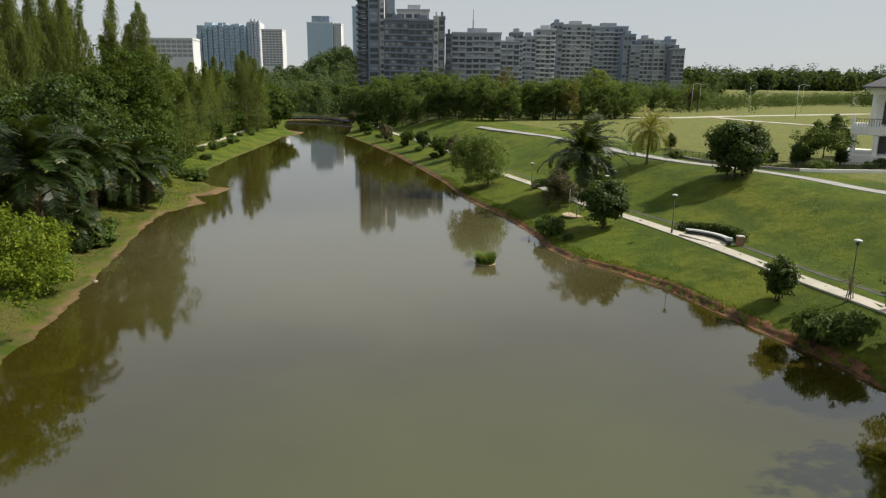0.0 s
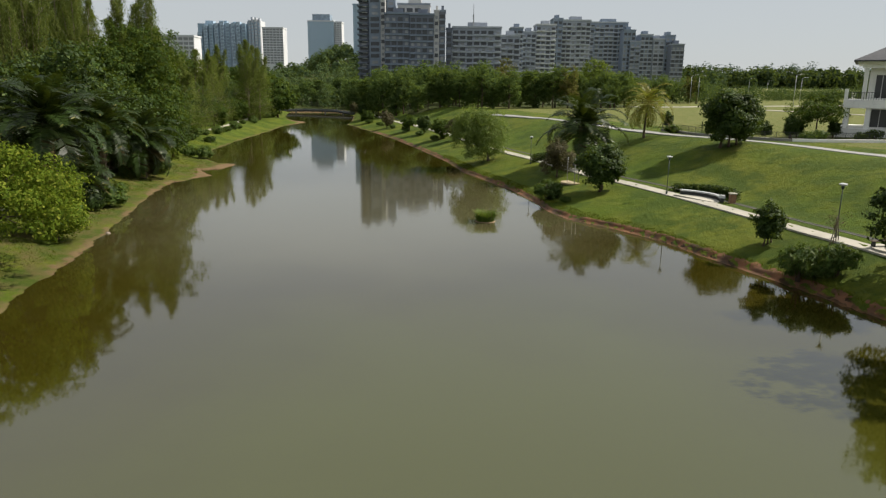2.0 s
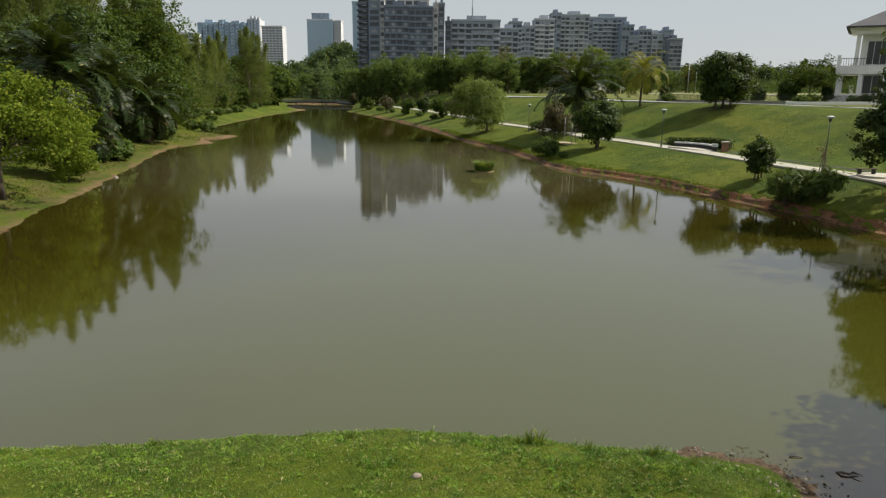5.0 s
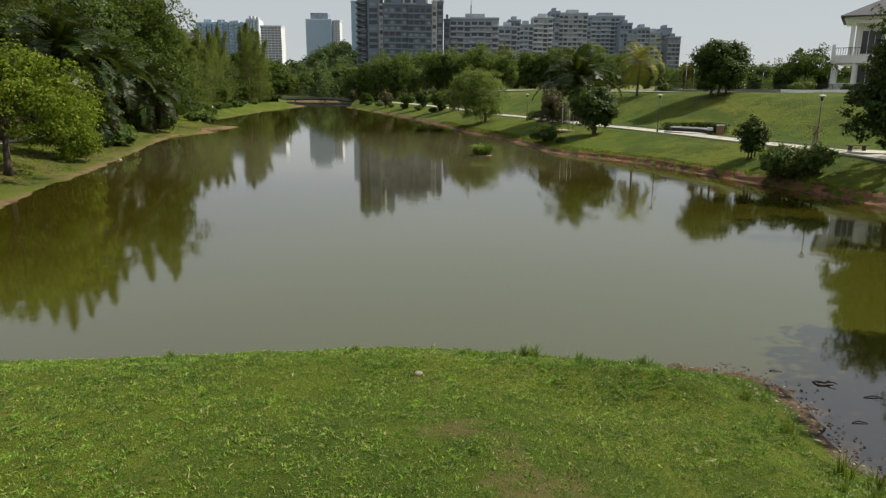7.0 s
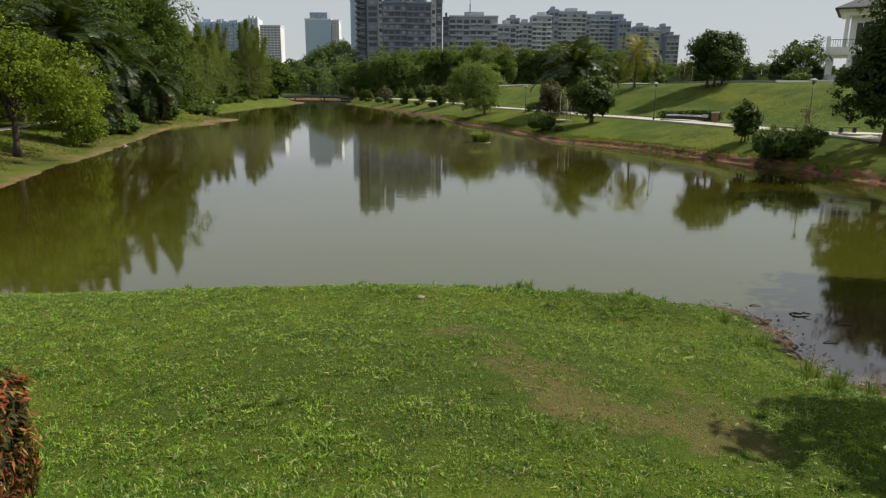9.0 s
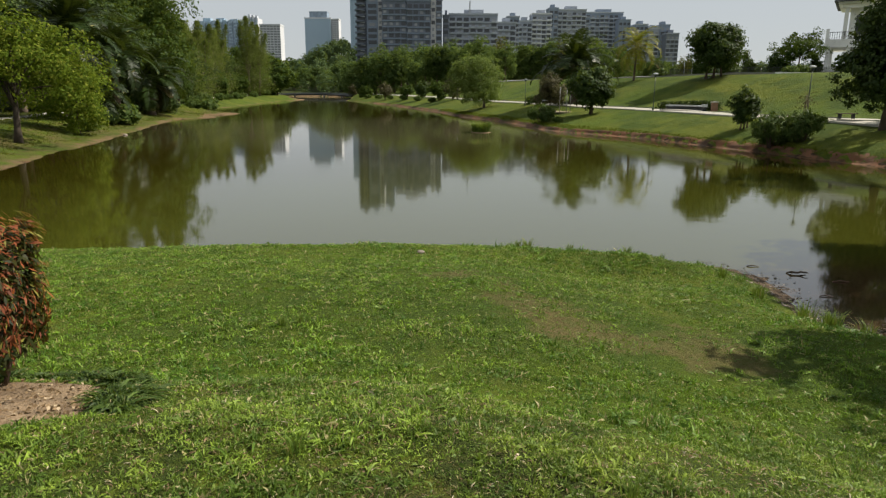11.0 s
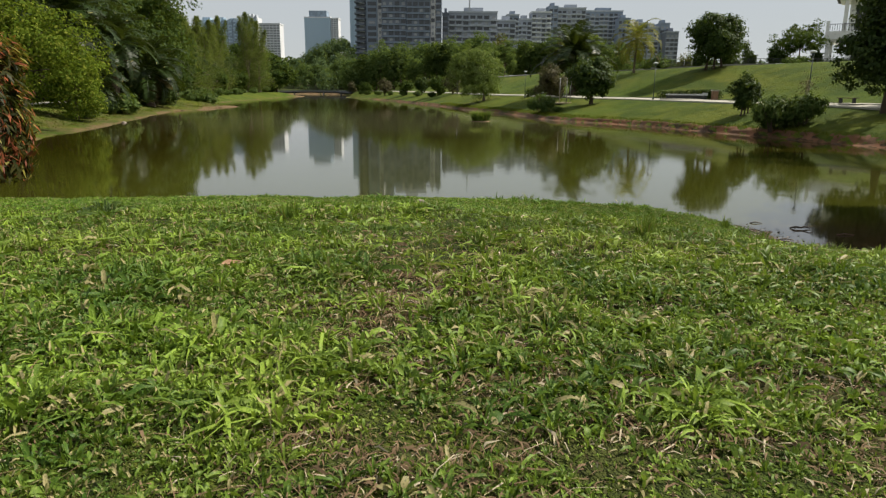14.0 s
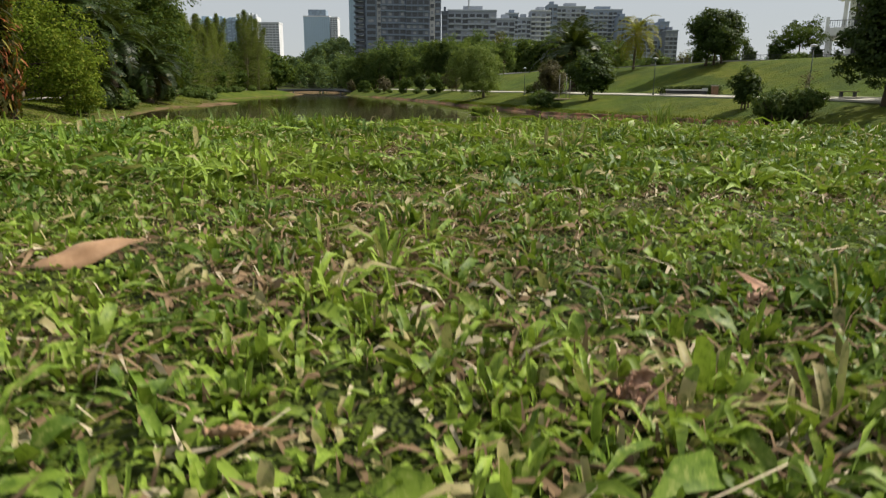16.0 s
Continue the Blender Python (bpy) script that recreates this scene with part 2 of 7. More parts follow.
def glass_mat(name, tint, rough=0.08):
    m, nt, bsdf, out = node_mat(name)
    co = obj_coord(nt)
    f = tex_noise(nt, co, 0.35, 2)
    col = mix(nt, ramp(nt, f, 0.3, 0.7), tint, tuple(c * 0.6 for c in tint))
    nt.links.new(col, bsdf.inputs["Base Color"])
    bsdf.inputs["Roughness"].default_value = rough
    bsdf.inputs["Specular IOR Level"].default_value = 0.8
    return m


M = {}
M["ground"] = make_ground_mat()
M["water"] = make_water_mat()
M["clay"] = surface("red_clay", (0.205, 0.090, 0.040), (0.046, 0.030, 0.017), 0.4, 5.0, 0.9, 0.9, 0.06)
M["concrete"] = surface("pale_concrete", (0.45, 0.42, 0.35), (0.36, 0.34, 0.28), 0.5, 6, 0.9, 0.2, 0.01)
M["grey_concrete"] = surface("weathered_concrete", (0.30, 0.29, 0.27), (0.21, 0.20, 0.185), 0.5, 6, 0.9, 0.2, 0.01)
M["asphalt"] = surface("park_road", (0.30, 0.295, 0.28), (0.24, 0.235, 0.225), 0.3, 9, 0.92, 0.2, 0.01)
M["dark_drain"] = surface("dark_drain_surface", (0.05, 0.05, 0.04), (0.08, 0.08, 0.06), 0.8, 8, 0.9, 0.3)
M["bark"] = surface("bark", (0.12, 0.085, 0.055), (0.075, 0.055, 0.038), 1.5, 14, 0.95, 0.6, 0.03)
M["dark_bark"] = surface("dark_bark", (0.062, 0.046, 0.032), (0.036, 0.028, 0.020), 1.5, 14, 0.95, 0.6, 0.03)
M["pale_bark"] = surface("pale_bark", (0.22, 0.18, 0.13), (0.14, 0.11, 0.08), 1.5, 14, 0.95, 0.6, 0.03)
M["palm_bark"] = surface("palm_bark", (0.16, 0.12, 0.08), (0.09, 0.065, 0.045), 2.5, 12, 0.95, 0.8, 0.05)
M["leaf_dark"] = leaf_mat("dark_foliage", (0.022, 0.045, 0.008), (0.046, 0.082, 0.014), (0.074, 0.108, 0.020), 0.12, 0.25)
# woodland leaves: base colour lightened as a substitute for haze
M["leaf_wood"] = leaf_mat("woodland_foliage", (0.056, 0.094, 0.033), (0.108, 0.156, 0.052), (0.140, 0.182, 0.058), 0.12, 0.45, 0.9, 0.3, 0.05)
M["leaf_mid"] = leaf_mat("green_foliage", (0.028, 0.058, 0.008), (0.058, 0.098, 0.014), (0.090, 0.124, 0.022), 0.15, 0.30, 0.7, spec=0.12)
M["leaf_light"] = leaf_mat("bright_foliage", (0.078, 0.130, 0.010), (0.160, 0.215, 0.018), (0.215, 0.245, 0.030), 0.2, 0.36, 0.75, spec=0.1)
M["leaf_willow"] = leaf_mat("willow_foliage", (0.110, 0.170, 0.036), (0.180, 0.245, 0.060), (0.21, 0.25, 0.07), 0.2, 0.48)
M["needle"] = leaf_mat("casuarina_needles", (0.090, 0.122, 0.030), (0.158, 0.192, 0.050), (0.180, 0.180, 0.058), 0.15, 0.48, 0.9, spec=0.08)
M["leaf_russet"] = leaf_mat("russet_foliage", (0.090, 0.080, 0.030), (0.150, 0.120, 0.045), (0.17, 0.15, 0.06), 0.15, 0.4, 0.9, 0.2, 0.05)
M["leaf_lime"] = leaf_mat("lime_foliage", (0.110, 0.160, 0.035), (0.185, 0.235, 0.055), (0.21, 0.25, 0.07), 0.15, 0.45, 0.9, 0.2, 0.05)
# far leaf tones pulled towards blue-grey to imitate distance haze
M["leaf_far"] = leaf_mat("haze_tinted_far_foliage", (0.041, 0.070, 0.032), (0.071, 0.106, 0.048), (0.090, 0.120, 0.057), 0.12, 0.3, 0.9, 0.3, 0.05)
M["leaf_haze"] = leaf_mat("haze_tinted_foliage", (0.058, 0.092, 0.046), (0.098, 0.140, 0.066), (0.110, 0.150, 0.070), 0.12, 0.3, 0.95, 0.2, 0.0)
M["leaf_hill"] = leaf_mat("haze_tinted_hill_foliage", (0.085, 0.125, 0.120), (0.115, 0.155, 0.145), (0.125, 0.165, 0.150), 0.12, 0.2, 0.95, 0.1, 0.0)
M["leaf_purple"] = leaf_mat("bronze_foliage", (0.075, 0.068, 0.036), (0.12, 0.095, 0.050), (0.15, 0.12, 0.06), 0.2, 0.25)
M["frond"] = leaf_mat("palm_frond", (0.015, 0.030, 0.006), (0.028, 0.046, 0.009), (0.12, 0.11, 0.03), 0.03, 0.12, 0.42, 0.4, 0.16)
M["frond_yellow"] = leaf_mat("coconut_frond", (0.150, 0.162, 0.018), (0.250, 0.228, 0.033), (0.320, 0.237, 0.048), 0.2, 0.38, 0.5, spec=0.15)
M["frond_dry"] = leaf_mat("dry_frond", (0.13, 0.092, 0.042), (0.075, 0.055, 0.026), (0.07, 0.07, 0.025), 0.2, 0.2, 0.8, spec=0.05)
M["shrub"] = leaf_mat("shrub_leaves", (0.047, 0.089, 0.017), (0.089, 0.140, 0.027), (0.136, 0.170, 0.043), 0.15, 0.34)
M["reed"] = leaf_mat("reed_blades", (0.080, 0.145, 0.020), (0.14, 0.20, 0.035), (0.22, 0.18, 0.07), 0.15, 0.35)
M["hedge_leaf"] = leaf_mat("dark_hedge_leaves", (0.016, 0.024, 0.008), (0.060, 0.056, 0.016), (0.13, 0.040, 0.018), 0.32, 0.18, 0.5, spec=0.1)
M["red_leaf"] = leaf_mat("red_tip_leaves", (0.21, 0.050, 0.022), (0.34, 0.105, 0.030), (0.22, 0.20, 0.040), 0.30, 0.30, 0.45, spec=0.2)
M["grass"] = make_grass_mat("broad_lawn_blades", straw=0.06)
M["lawn"] = make_grass_mat("mown_lawn_blades", (0.060, 0.148, 0.008), (0.230, 0.400, 0.026), (0.245, 0.315, 0.036), (0.030, 0.092, 0.007))
M["mound_grass"] = make_grass_mat("mound_blades", (0.050, 0.118, 0.008), (0.330, 0.470, 0.054), (0.285, 0.330, 0.046), (0.036, 0.082, 0.008), 0.03)
M["lush"] = make_grass_mat("lush_edge_blades", (0.036, 0.110, 0.006), (0.165, 0.340, 0.018), (0.150, 0.240, 0.022), (0.022, 0.078, 0.006), 0.02)
# dark green fringe, coloured darker still for the tufts' own shadow
M["fringe"] = make_grass_mat("shaded_fringe_blades", (0.018, 0.045, 0.006), (0.105, 0.170, 0.030), (0.08, 0.12, 0.02), (0.012, 0.034, 0.005), 0.01)
M["turf"] = leaf_mat("rough_turf", (0.062, 0.082, 0.005), (0.100, 0.114, 0.010), (0.140, 0.126, 0.026), 0.12, 0.35, 0.8, spec=0.05)
M["thatch"] = leaf_mat("dry_thatch", (0.29, 0.195, 0.11), (0.13, 0.080, 0.042), (0.52, 0.44, 0.30), 0.16, 0.15, 0.8)
M["crumb"] = leaf_mat("soil_and_leaf_crumbs", (0.26, 0.18, 0.10), (0.11, 0.070, 0.038), (0.40, 0.31, 0.20), 0.2, 0.05, 0.9, spec=0.05)
M["litter"] = leaf_mat("wet_litter", (0.030, 0.022, 0.014), (0.085, 0.060, 0.036), (0.24, 0.20, 0.16), 0.12, 0.05, 0.5)
M["white_paint"] = surface("white_wall_paint", (0.84, 0.83, 0.80), (0.76, 0.75, 0.71), 0.3, 5, 0.8, 0.1, 0.005)
M["roof_tile"] = surface("dark_roof_tile", (0.062, 0.064, 0.072), (0.085, 0.086, 0.094), 0.8, 10, 0.8, 0.4, 0.03)
M["dark_metal"] = surface("dark_painted_metal", (0.03, 0.033, 0.032), (0.045, 0.047, 0.045), 1.0, 12, 0.5, 0.1, 0.002)
M["pole"] = surface("lamp_post_paint", (0.055, 0.075, 0.065), (0.04, 0.055, 0.05), 1.0, 12, 0.45, 0.1, 0.002)
M["lamp_white"] = surface("lamp_shade", (0.56, 0.57, 0.56), (0.46, 0.47, 0.46), 1.0, 12, 0.5, 0.05, 0.002)
M["steel"] = surface("galvanised_steel", (0.42, 0.43, 0.43), (0.33, 0.34, 0.34), 1.0, 12, 0.5, 0.1, 0.002, 0.6)
M["brick"] = surface("brown_brick", (0.30, 0.17, 0.10), (0.22, 0.12, 0.075), 3, 18, 0.9, 0.4, 0.01)
M["wood"] = surface("bench_timber", (0.18, 0.11, 0.065), (0.12, 0.075, 0.045), 2, 20, 0.8, 0.3, 0.004)
M["dark_wood"] = surface("dark_bench_timber", (0.075, 0.048, 0.030), (0.05, 0.034, 0.022), 2, 20, 0.8, 0.3, 0.004)
M["tan"] = surface("tan_paving", (0.42, 0.34, 0.22), (0.35, 0.28, 0.18), 0.8, 8, 0.9, 0.2, 0.01)
M["stone"] = surface("pebble", (0.26, 0.22, 0.175), (0.15, 0.12, 0.095), 4, 20, 0.85, 0.4, 0.01, vary=0.35)
M["driftwood"] = surface("wet_driftwood", (0.07, 0.05, 0.035), (0.11, 0.08, 0.055), 6, 30, 0.7, 0.5, 0.01)
M["dry_leaf"] = surface("dry_leaf", (0.40, 0.245, 0.135), (0.27, 0.150, 0.075), 40, 160, 0.65, 0.3, 0.002)
M["pink_leaf"] = surface("pinkish_dry_leaf", (0.47, 0.285, 0.19), (0.24, 0.125, 0.075), 60, 220, 0.7, 0.3, 0.002)
M["mulch"] = surface("sandy_soil", (0.32, 0.225, 0.130), (0.17, 0.115, 0.065), 5, 40, 0.95, 1.0, 0.03)
# far wall colours: their bluish cast stands in for distance haze
M["tower_dark"] = surface("hazed_slate_plaster", (0.165, 0.185, 0.225), (0.135, 0.155, 0.19), 0.05, 0.6, 0.85, 0)
M["tower_grey"] = surface("hazed_grey_plaster", (0.33, 0.36, 0.41), (0.27, 0.295, 0.34), 0.05, 0.6, 0.85, 0)
M["tower_mid"] = surface("hazed_blue_grey_plaster", (0.235, 0.28, 0.345), (0.195, 0.235, 0.29), 0.05, 0.6, 0.85, 0)
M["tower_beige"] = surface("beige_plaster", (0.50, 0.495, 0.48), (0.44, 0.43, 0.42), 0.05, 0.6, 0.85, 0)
M["tower_pale"] = surface("hazed_pale_plaster", (0.43, 0.46, 0.50), (0.37, 0.395, 0.43), 0.05, 0.6, 0.85, 0)
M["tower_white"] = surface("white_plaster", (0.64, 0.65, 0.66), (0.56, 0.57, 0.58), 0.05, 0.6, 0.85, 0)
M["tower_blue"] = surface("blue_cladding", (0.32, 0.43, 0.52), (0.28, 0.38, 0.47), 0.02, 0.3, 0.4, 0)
M["pane"] = glass_mat("dark_glass", (0.03, 0.036, 0.045), 0.3)
M["house_pane"] = glass_mat("tinted_house_glass", (0.022, 0.022, 0.024), 0.35)
M["pane_light"] = glass_mat("curtained_glass", (0.30, 0.31, 0.32), 0.2)
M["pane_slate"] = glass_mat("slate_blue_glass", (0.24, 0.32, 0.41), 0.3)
# blue tower glass, its colour paled in place of haze
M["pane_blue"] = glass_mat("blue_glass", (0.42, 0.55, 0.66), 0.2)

# ---- mesh helpers ----
def thing(name, label, category, group="", kind="", loc=(0, 0, 0)):
    ob = new(name)
    ob.empty_display_size = 0.3
    ob.location = loc
    return tagged(ob, label, category, group, kind)


def smooth_mesh(me):
    me.polygons.foreach_set("use_smooth", [True] * len(me.polygons))


def np_mesh(name, verts, faces, material, smooth=False):
    me = bpy.data.meshes.new(name)
    me.from_pydata(np.asarray(verts, float).tolist(), [], [list(map(int, f)) for f in faces])
    if smooth:
        smooth_mesh(me)
    me.materials.append(material)
    me.update()
    return me


def quad_mesh(name, verts, material):
    """A mesh of loose quads from an array (n, 4, 3)."""
    verts = np.asarray(verts, np.float32)
    n = len(verts)
    me = bpy.data.meshes.new(name)
    me.vertices.add(4 * n)
    me.vertices.foreach_set("co", verts.ravel())
    me.loops.add(4 * n)
    me.loops.foreach_set("vertex_index", np.arange(4 * n, dtype=np.int32))
    me.polygons.add(n)
    me.polygons.foreach_set("loop_start", np.arange(0, 4 * n, 4, dtype=np.int32))
    me.materials.append(material)
    me.update()
    me.validate()
    return me


def child(name, me, parent, label="", m=None, kind=""):
    ob = new(name, me)
    ob.parent = parent
    if m is not None:
        ob.matrix_basis = m
    if label:
        ob["label"] = label
    if kind:
        ob["kind"] = kind
    return ob


def part(name, bm, material, parent, label="", bevel=0.0, smooth=False):
    if bevel:
        bmesh.ops.bevel(bm, geom=list(bm.edges), offset=bevel, segments=2, affect="EDGES", profile=0.5)
    me = bpy.data.meshes.new(name)
    bm.to_mesh(me)
    bm.free()
    me.materials.append(material)
    if smooth:
        smooth_mesh(me)
    return child(name, me, parent, label)


def box_bm(x0, x1, y0, y1, z0, z1, bm=None):
    bm = bm or bmesh.new()
    v = [bm.verts.new(p) for p in ((x0, y0, z0), (x1, y0, z0), (x1, y1, z0), (x0, y1, z0), (x0, y0, z1), (x1, y0, z1), (x1, y1, z1), (x0, y1, z1))]
    for f in ((0, 3, 2, 1), (4, 5, 6, 7), (0, 1, 5, 4), (1, 2, 6, 5), (2, 3, 7, 6), (3, 0, 4, 7)):
        bm.faces.new([v[i] for i in f])
    return bm


def tube(points, radii, seg=7, cap=True):
    """Vertices and faces of a tapered tube along points."""
    pts = [Vector(p) for p in points]
    verts, faces = [], []
    for i, p in enumerate(pts):
        d = (pts[min(i + 1, len(pts) - 1)] - pts[max(i - 1, 0)]).normalized()
        side = d.cross(Vector((0.31, 0.95, 0.1)))
        side = side.normalized() if side.length > 0.05 else d.cross(Vector((1, 0, 0))).normalized()
        up = d.cross(side)
        for k in range(seg):
            a = 2 * math.pi * k / seg
            verts.append(p + radii[i] * (math.cos(a) * side + math.sin(a) * up))
    for i in range(len(pts) - 1):
        for k in range(seg):
            k2 = (k + 1) % seg
            faces.append((i * seg + k, i * seg + k2, (i + 1) * seg + k2, (i + 1) * seg + k))
    if cap:
        faces.append(tuple(range(seg))[::-1])
        faces.append(tuple((len(pts) - 1) * seg + k for k in range(seg)))
    return [tuple(v) for v in verts], faces


def joined(pieces):
    verts, faces = [], []
    for v, f in pieces:
        o = len(verts)
        verts += v
        faces += [tuple(i + o for i in q) for q in f]
    return verts, faces


def spline(points, step):
    """Catmull-Rom through plan points, about every step metres."""
    p = [np.array(q, float) for q in points]
    p = [2 * p[0] - p[1]] + p + [2 * p[-1] - p[-2]]
    out = []
    for a, b, c, d in zip(p, p[1:], p[2:], p[3:]):
        n = max(1, int(np.linalg.norm(c - b) / step))
        for k in range(n):
            t = k / n
            out.append(0.5 * (2 * b + (c - a) * t + (2 * a - 5 * b + 4 * c - d) * t**2 + (3 * b - a - 3 * c + d) * t**3))
    out.append(p[-2])
    return np.array(out)


# ---- the lie of the land ----
SHORE_LEFT = [(-23, 21), (-23.6, 31), (-26, 40), (-26.7, 44.7), (-28.3, 52.4), (-29.6, 58.9), (-33, 72.2), (-35.1, 81.6), (-36.2, 88.8), (-33.5, 96.8), (-37.7, 102.9), (-34.6, 104.5), (-34.2, 111.3), (-38.1, 112.8), (-44.2, 122.7), (-46.3, 137), (-48.2, 160), (-49.6, 190), (-51.8, 219), (-49.0, 240), (-58, 252), (-66, 281), (-73, 318)]
SHORE_FAR = [(-70, 330), (-58, 333)]
SHORE_RIGHT = [(-47, 322), (-39, 287.6), (-35, 250), (-33.5, 229.7), (-20.6, 192.6), (-12.4, 167), (-4.6, 137.6), (-0.1, 119.6), (2.5, 104.7), (7.9, 88), (10.1, 77.6), (10.6, 72.2), (12.2, 67.5), (15.9, 62.6), (18.6, 58), (20.1, 53.1), (21.7, 48.8), (23.2, 44.6), (24.3, 41.5), (25.3, 38), (26.5, 35.5), (27.5, 30), (26, 22), (20, 14), (14, 8)]
SHORE_NEAR = [(9.5, 6.2), (8.4, 6.5), (7.7, 7.4), (7.8, 9), (8.0, 10.5), (7.3, 11.6), (6.0, 12.0), (4.5, 11.6), (1.7, 12.1), (-1.2, 12.4), (-5.4, 11.9), (-7.9, 11.5), (-10.5, 11.2), (-16, 11.6), (-21, 14)]
SHORE = np.array(SHORE_LEFT + SHORE_FAR + SHORE_RIGHT + SHORE_NEAR, float)
WALK_RIGHT = spline([(33.0, 30), (31.0, 38), (29.3, 46.0), (28.0, 51), (25.6, 61.0), (23.0, 70.2), (20.0, 79.6), (17.4, 86.3), (14.7, 97.2), (10.2, 112.8), (6.9, 124), (0.9, 152), (-7.8, 185), (-15.6, 209), (-28, 258), (-38, 304), (-44, 330)], 2.0)
WALK_LEFT = spline([(-38.6, 50), (-40.2, 58), (-41.9, 67), (-43.6, 77), (-46.5, 96), (-52, 120), (-57, 145), (-59.5, 165), (-61.4, 192.6), (-66.8, 234.5), (-75.7, 294.7)], 3.0)
RIDGE_ROAD = spline([(62, 52), (52, 61), (44, 71), (42, 80.8), (38.6, 89.2), (32.5, 100.3), (28.2, 114.2), (23.0, 138.8), (14.0, 166), (8.0, 184)], 2.0)


def wobble(x, y, s):
    return (np.sin(x * s + 1.3 * np.sin(y * s * 0.7)) + np.sin(y * s * 1.31 + 0.9 * np.sin(x * s * 0.83 + 2.1)) + 0.6 * np.sin((x + y) * s * 2.3 + 1.7)) / 2.6


def vnoise(x, y, size):
    """Smooth random field in 0..1 with features of about size metres."""
    x, y = np.asarray(x) / size, np.asarray(y) / size
    xi, yi = np.floor(x), np.floor(y)
    fx, fy = x - xi, y - yi
    fx, fy = fx * fx * (3 - 2 * fx), fy * fy * (3 - 2 * fy)

    def rnd(a, b):
        h = np.sin(a * 127.1 + b * 311.7) * 43758.5453
        return h - np.floor(h)

    low = rnd(xi, yi) * (1 - fx) + rnd(xi + 1, yi) * fx
    high = rnd(xi, yi + 1) * (1 - fx) + rnd(xi + 1, yi + 1) * fx
    return low * (1 - fy) + high * fy


def seg_dist(x, y, line, closed=False):
    best = np.full(x.shape, 1e9)
    side = np.zeros(x.shape)
    n = len(line)
    for i in range(n if closed else n - 1):
        a, b = line[i], line[(i + 1) % n]
        ab = b - a
        t = np.clip(((x - a[0]) * ab[0] + (y - a[1]) * ab[1]) / (ab @ ab), 0, 1)
        dx, dy = x - a[0] - t * ab[0], y - a[1] - t * ab[1]
        d = np.hypot(dx, dy)
        near = d < best
        best = np.where(near, d, best)
        side = np.where(near, ab[0] * dy - ab[1] * dx, side)
    return best, side


def in_water(x, y):
    inside = np.zeros(x.shape, bool)
    n = len(SHORE)
    for i in range(n):
        (x0, y0), (x1, y1) = SHORE[i], SHORE[(i + 1) % n]
        if y0 == y1:
            continue
        cross = (y0 > y) != (y1 > y)
        inside ^= cross & (x < (x1 - x0) * (y - y0) / (y1 - y0) + x0)
    return inside


def step01(v, lo, hi):
    t = np.clip((v - lo) / (hi - lo), 0, 1)
    return t * t * (3 - 2 * t)


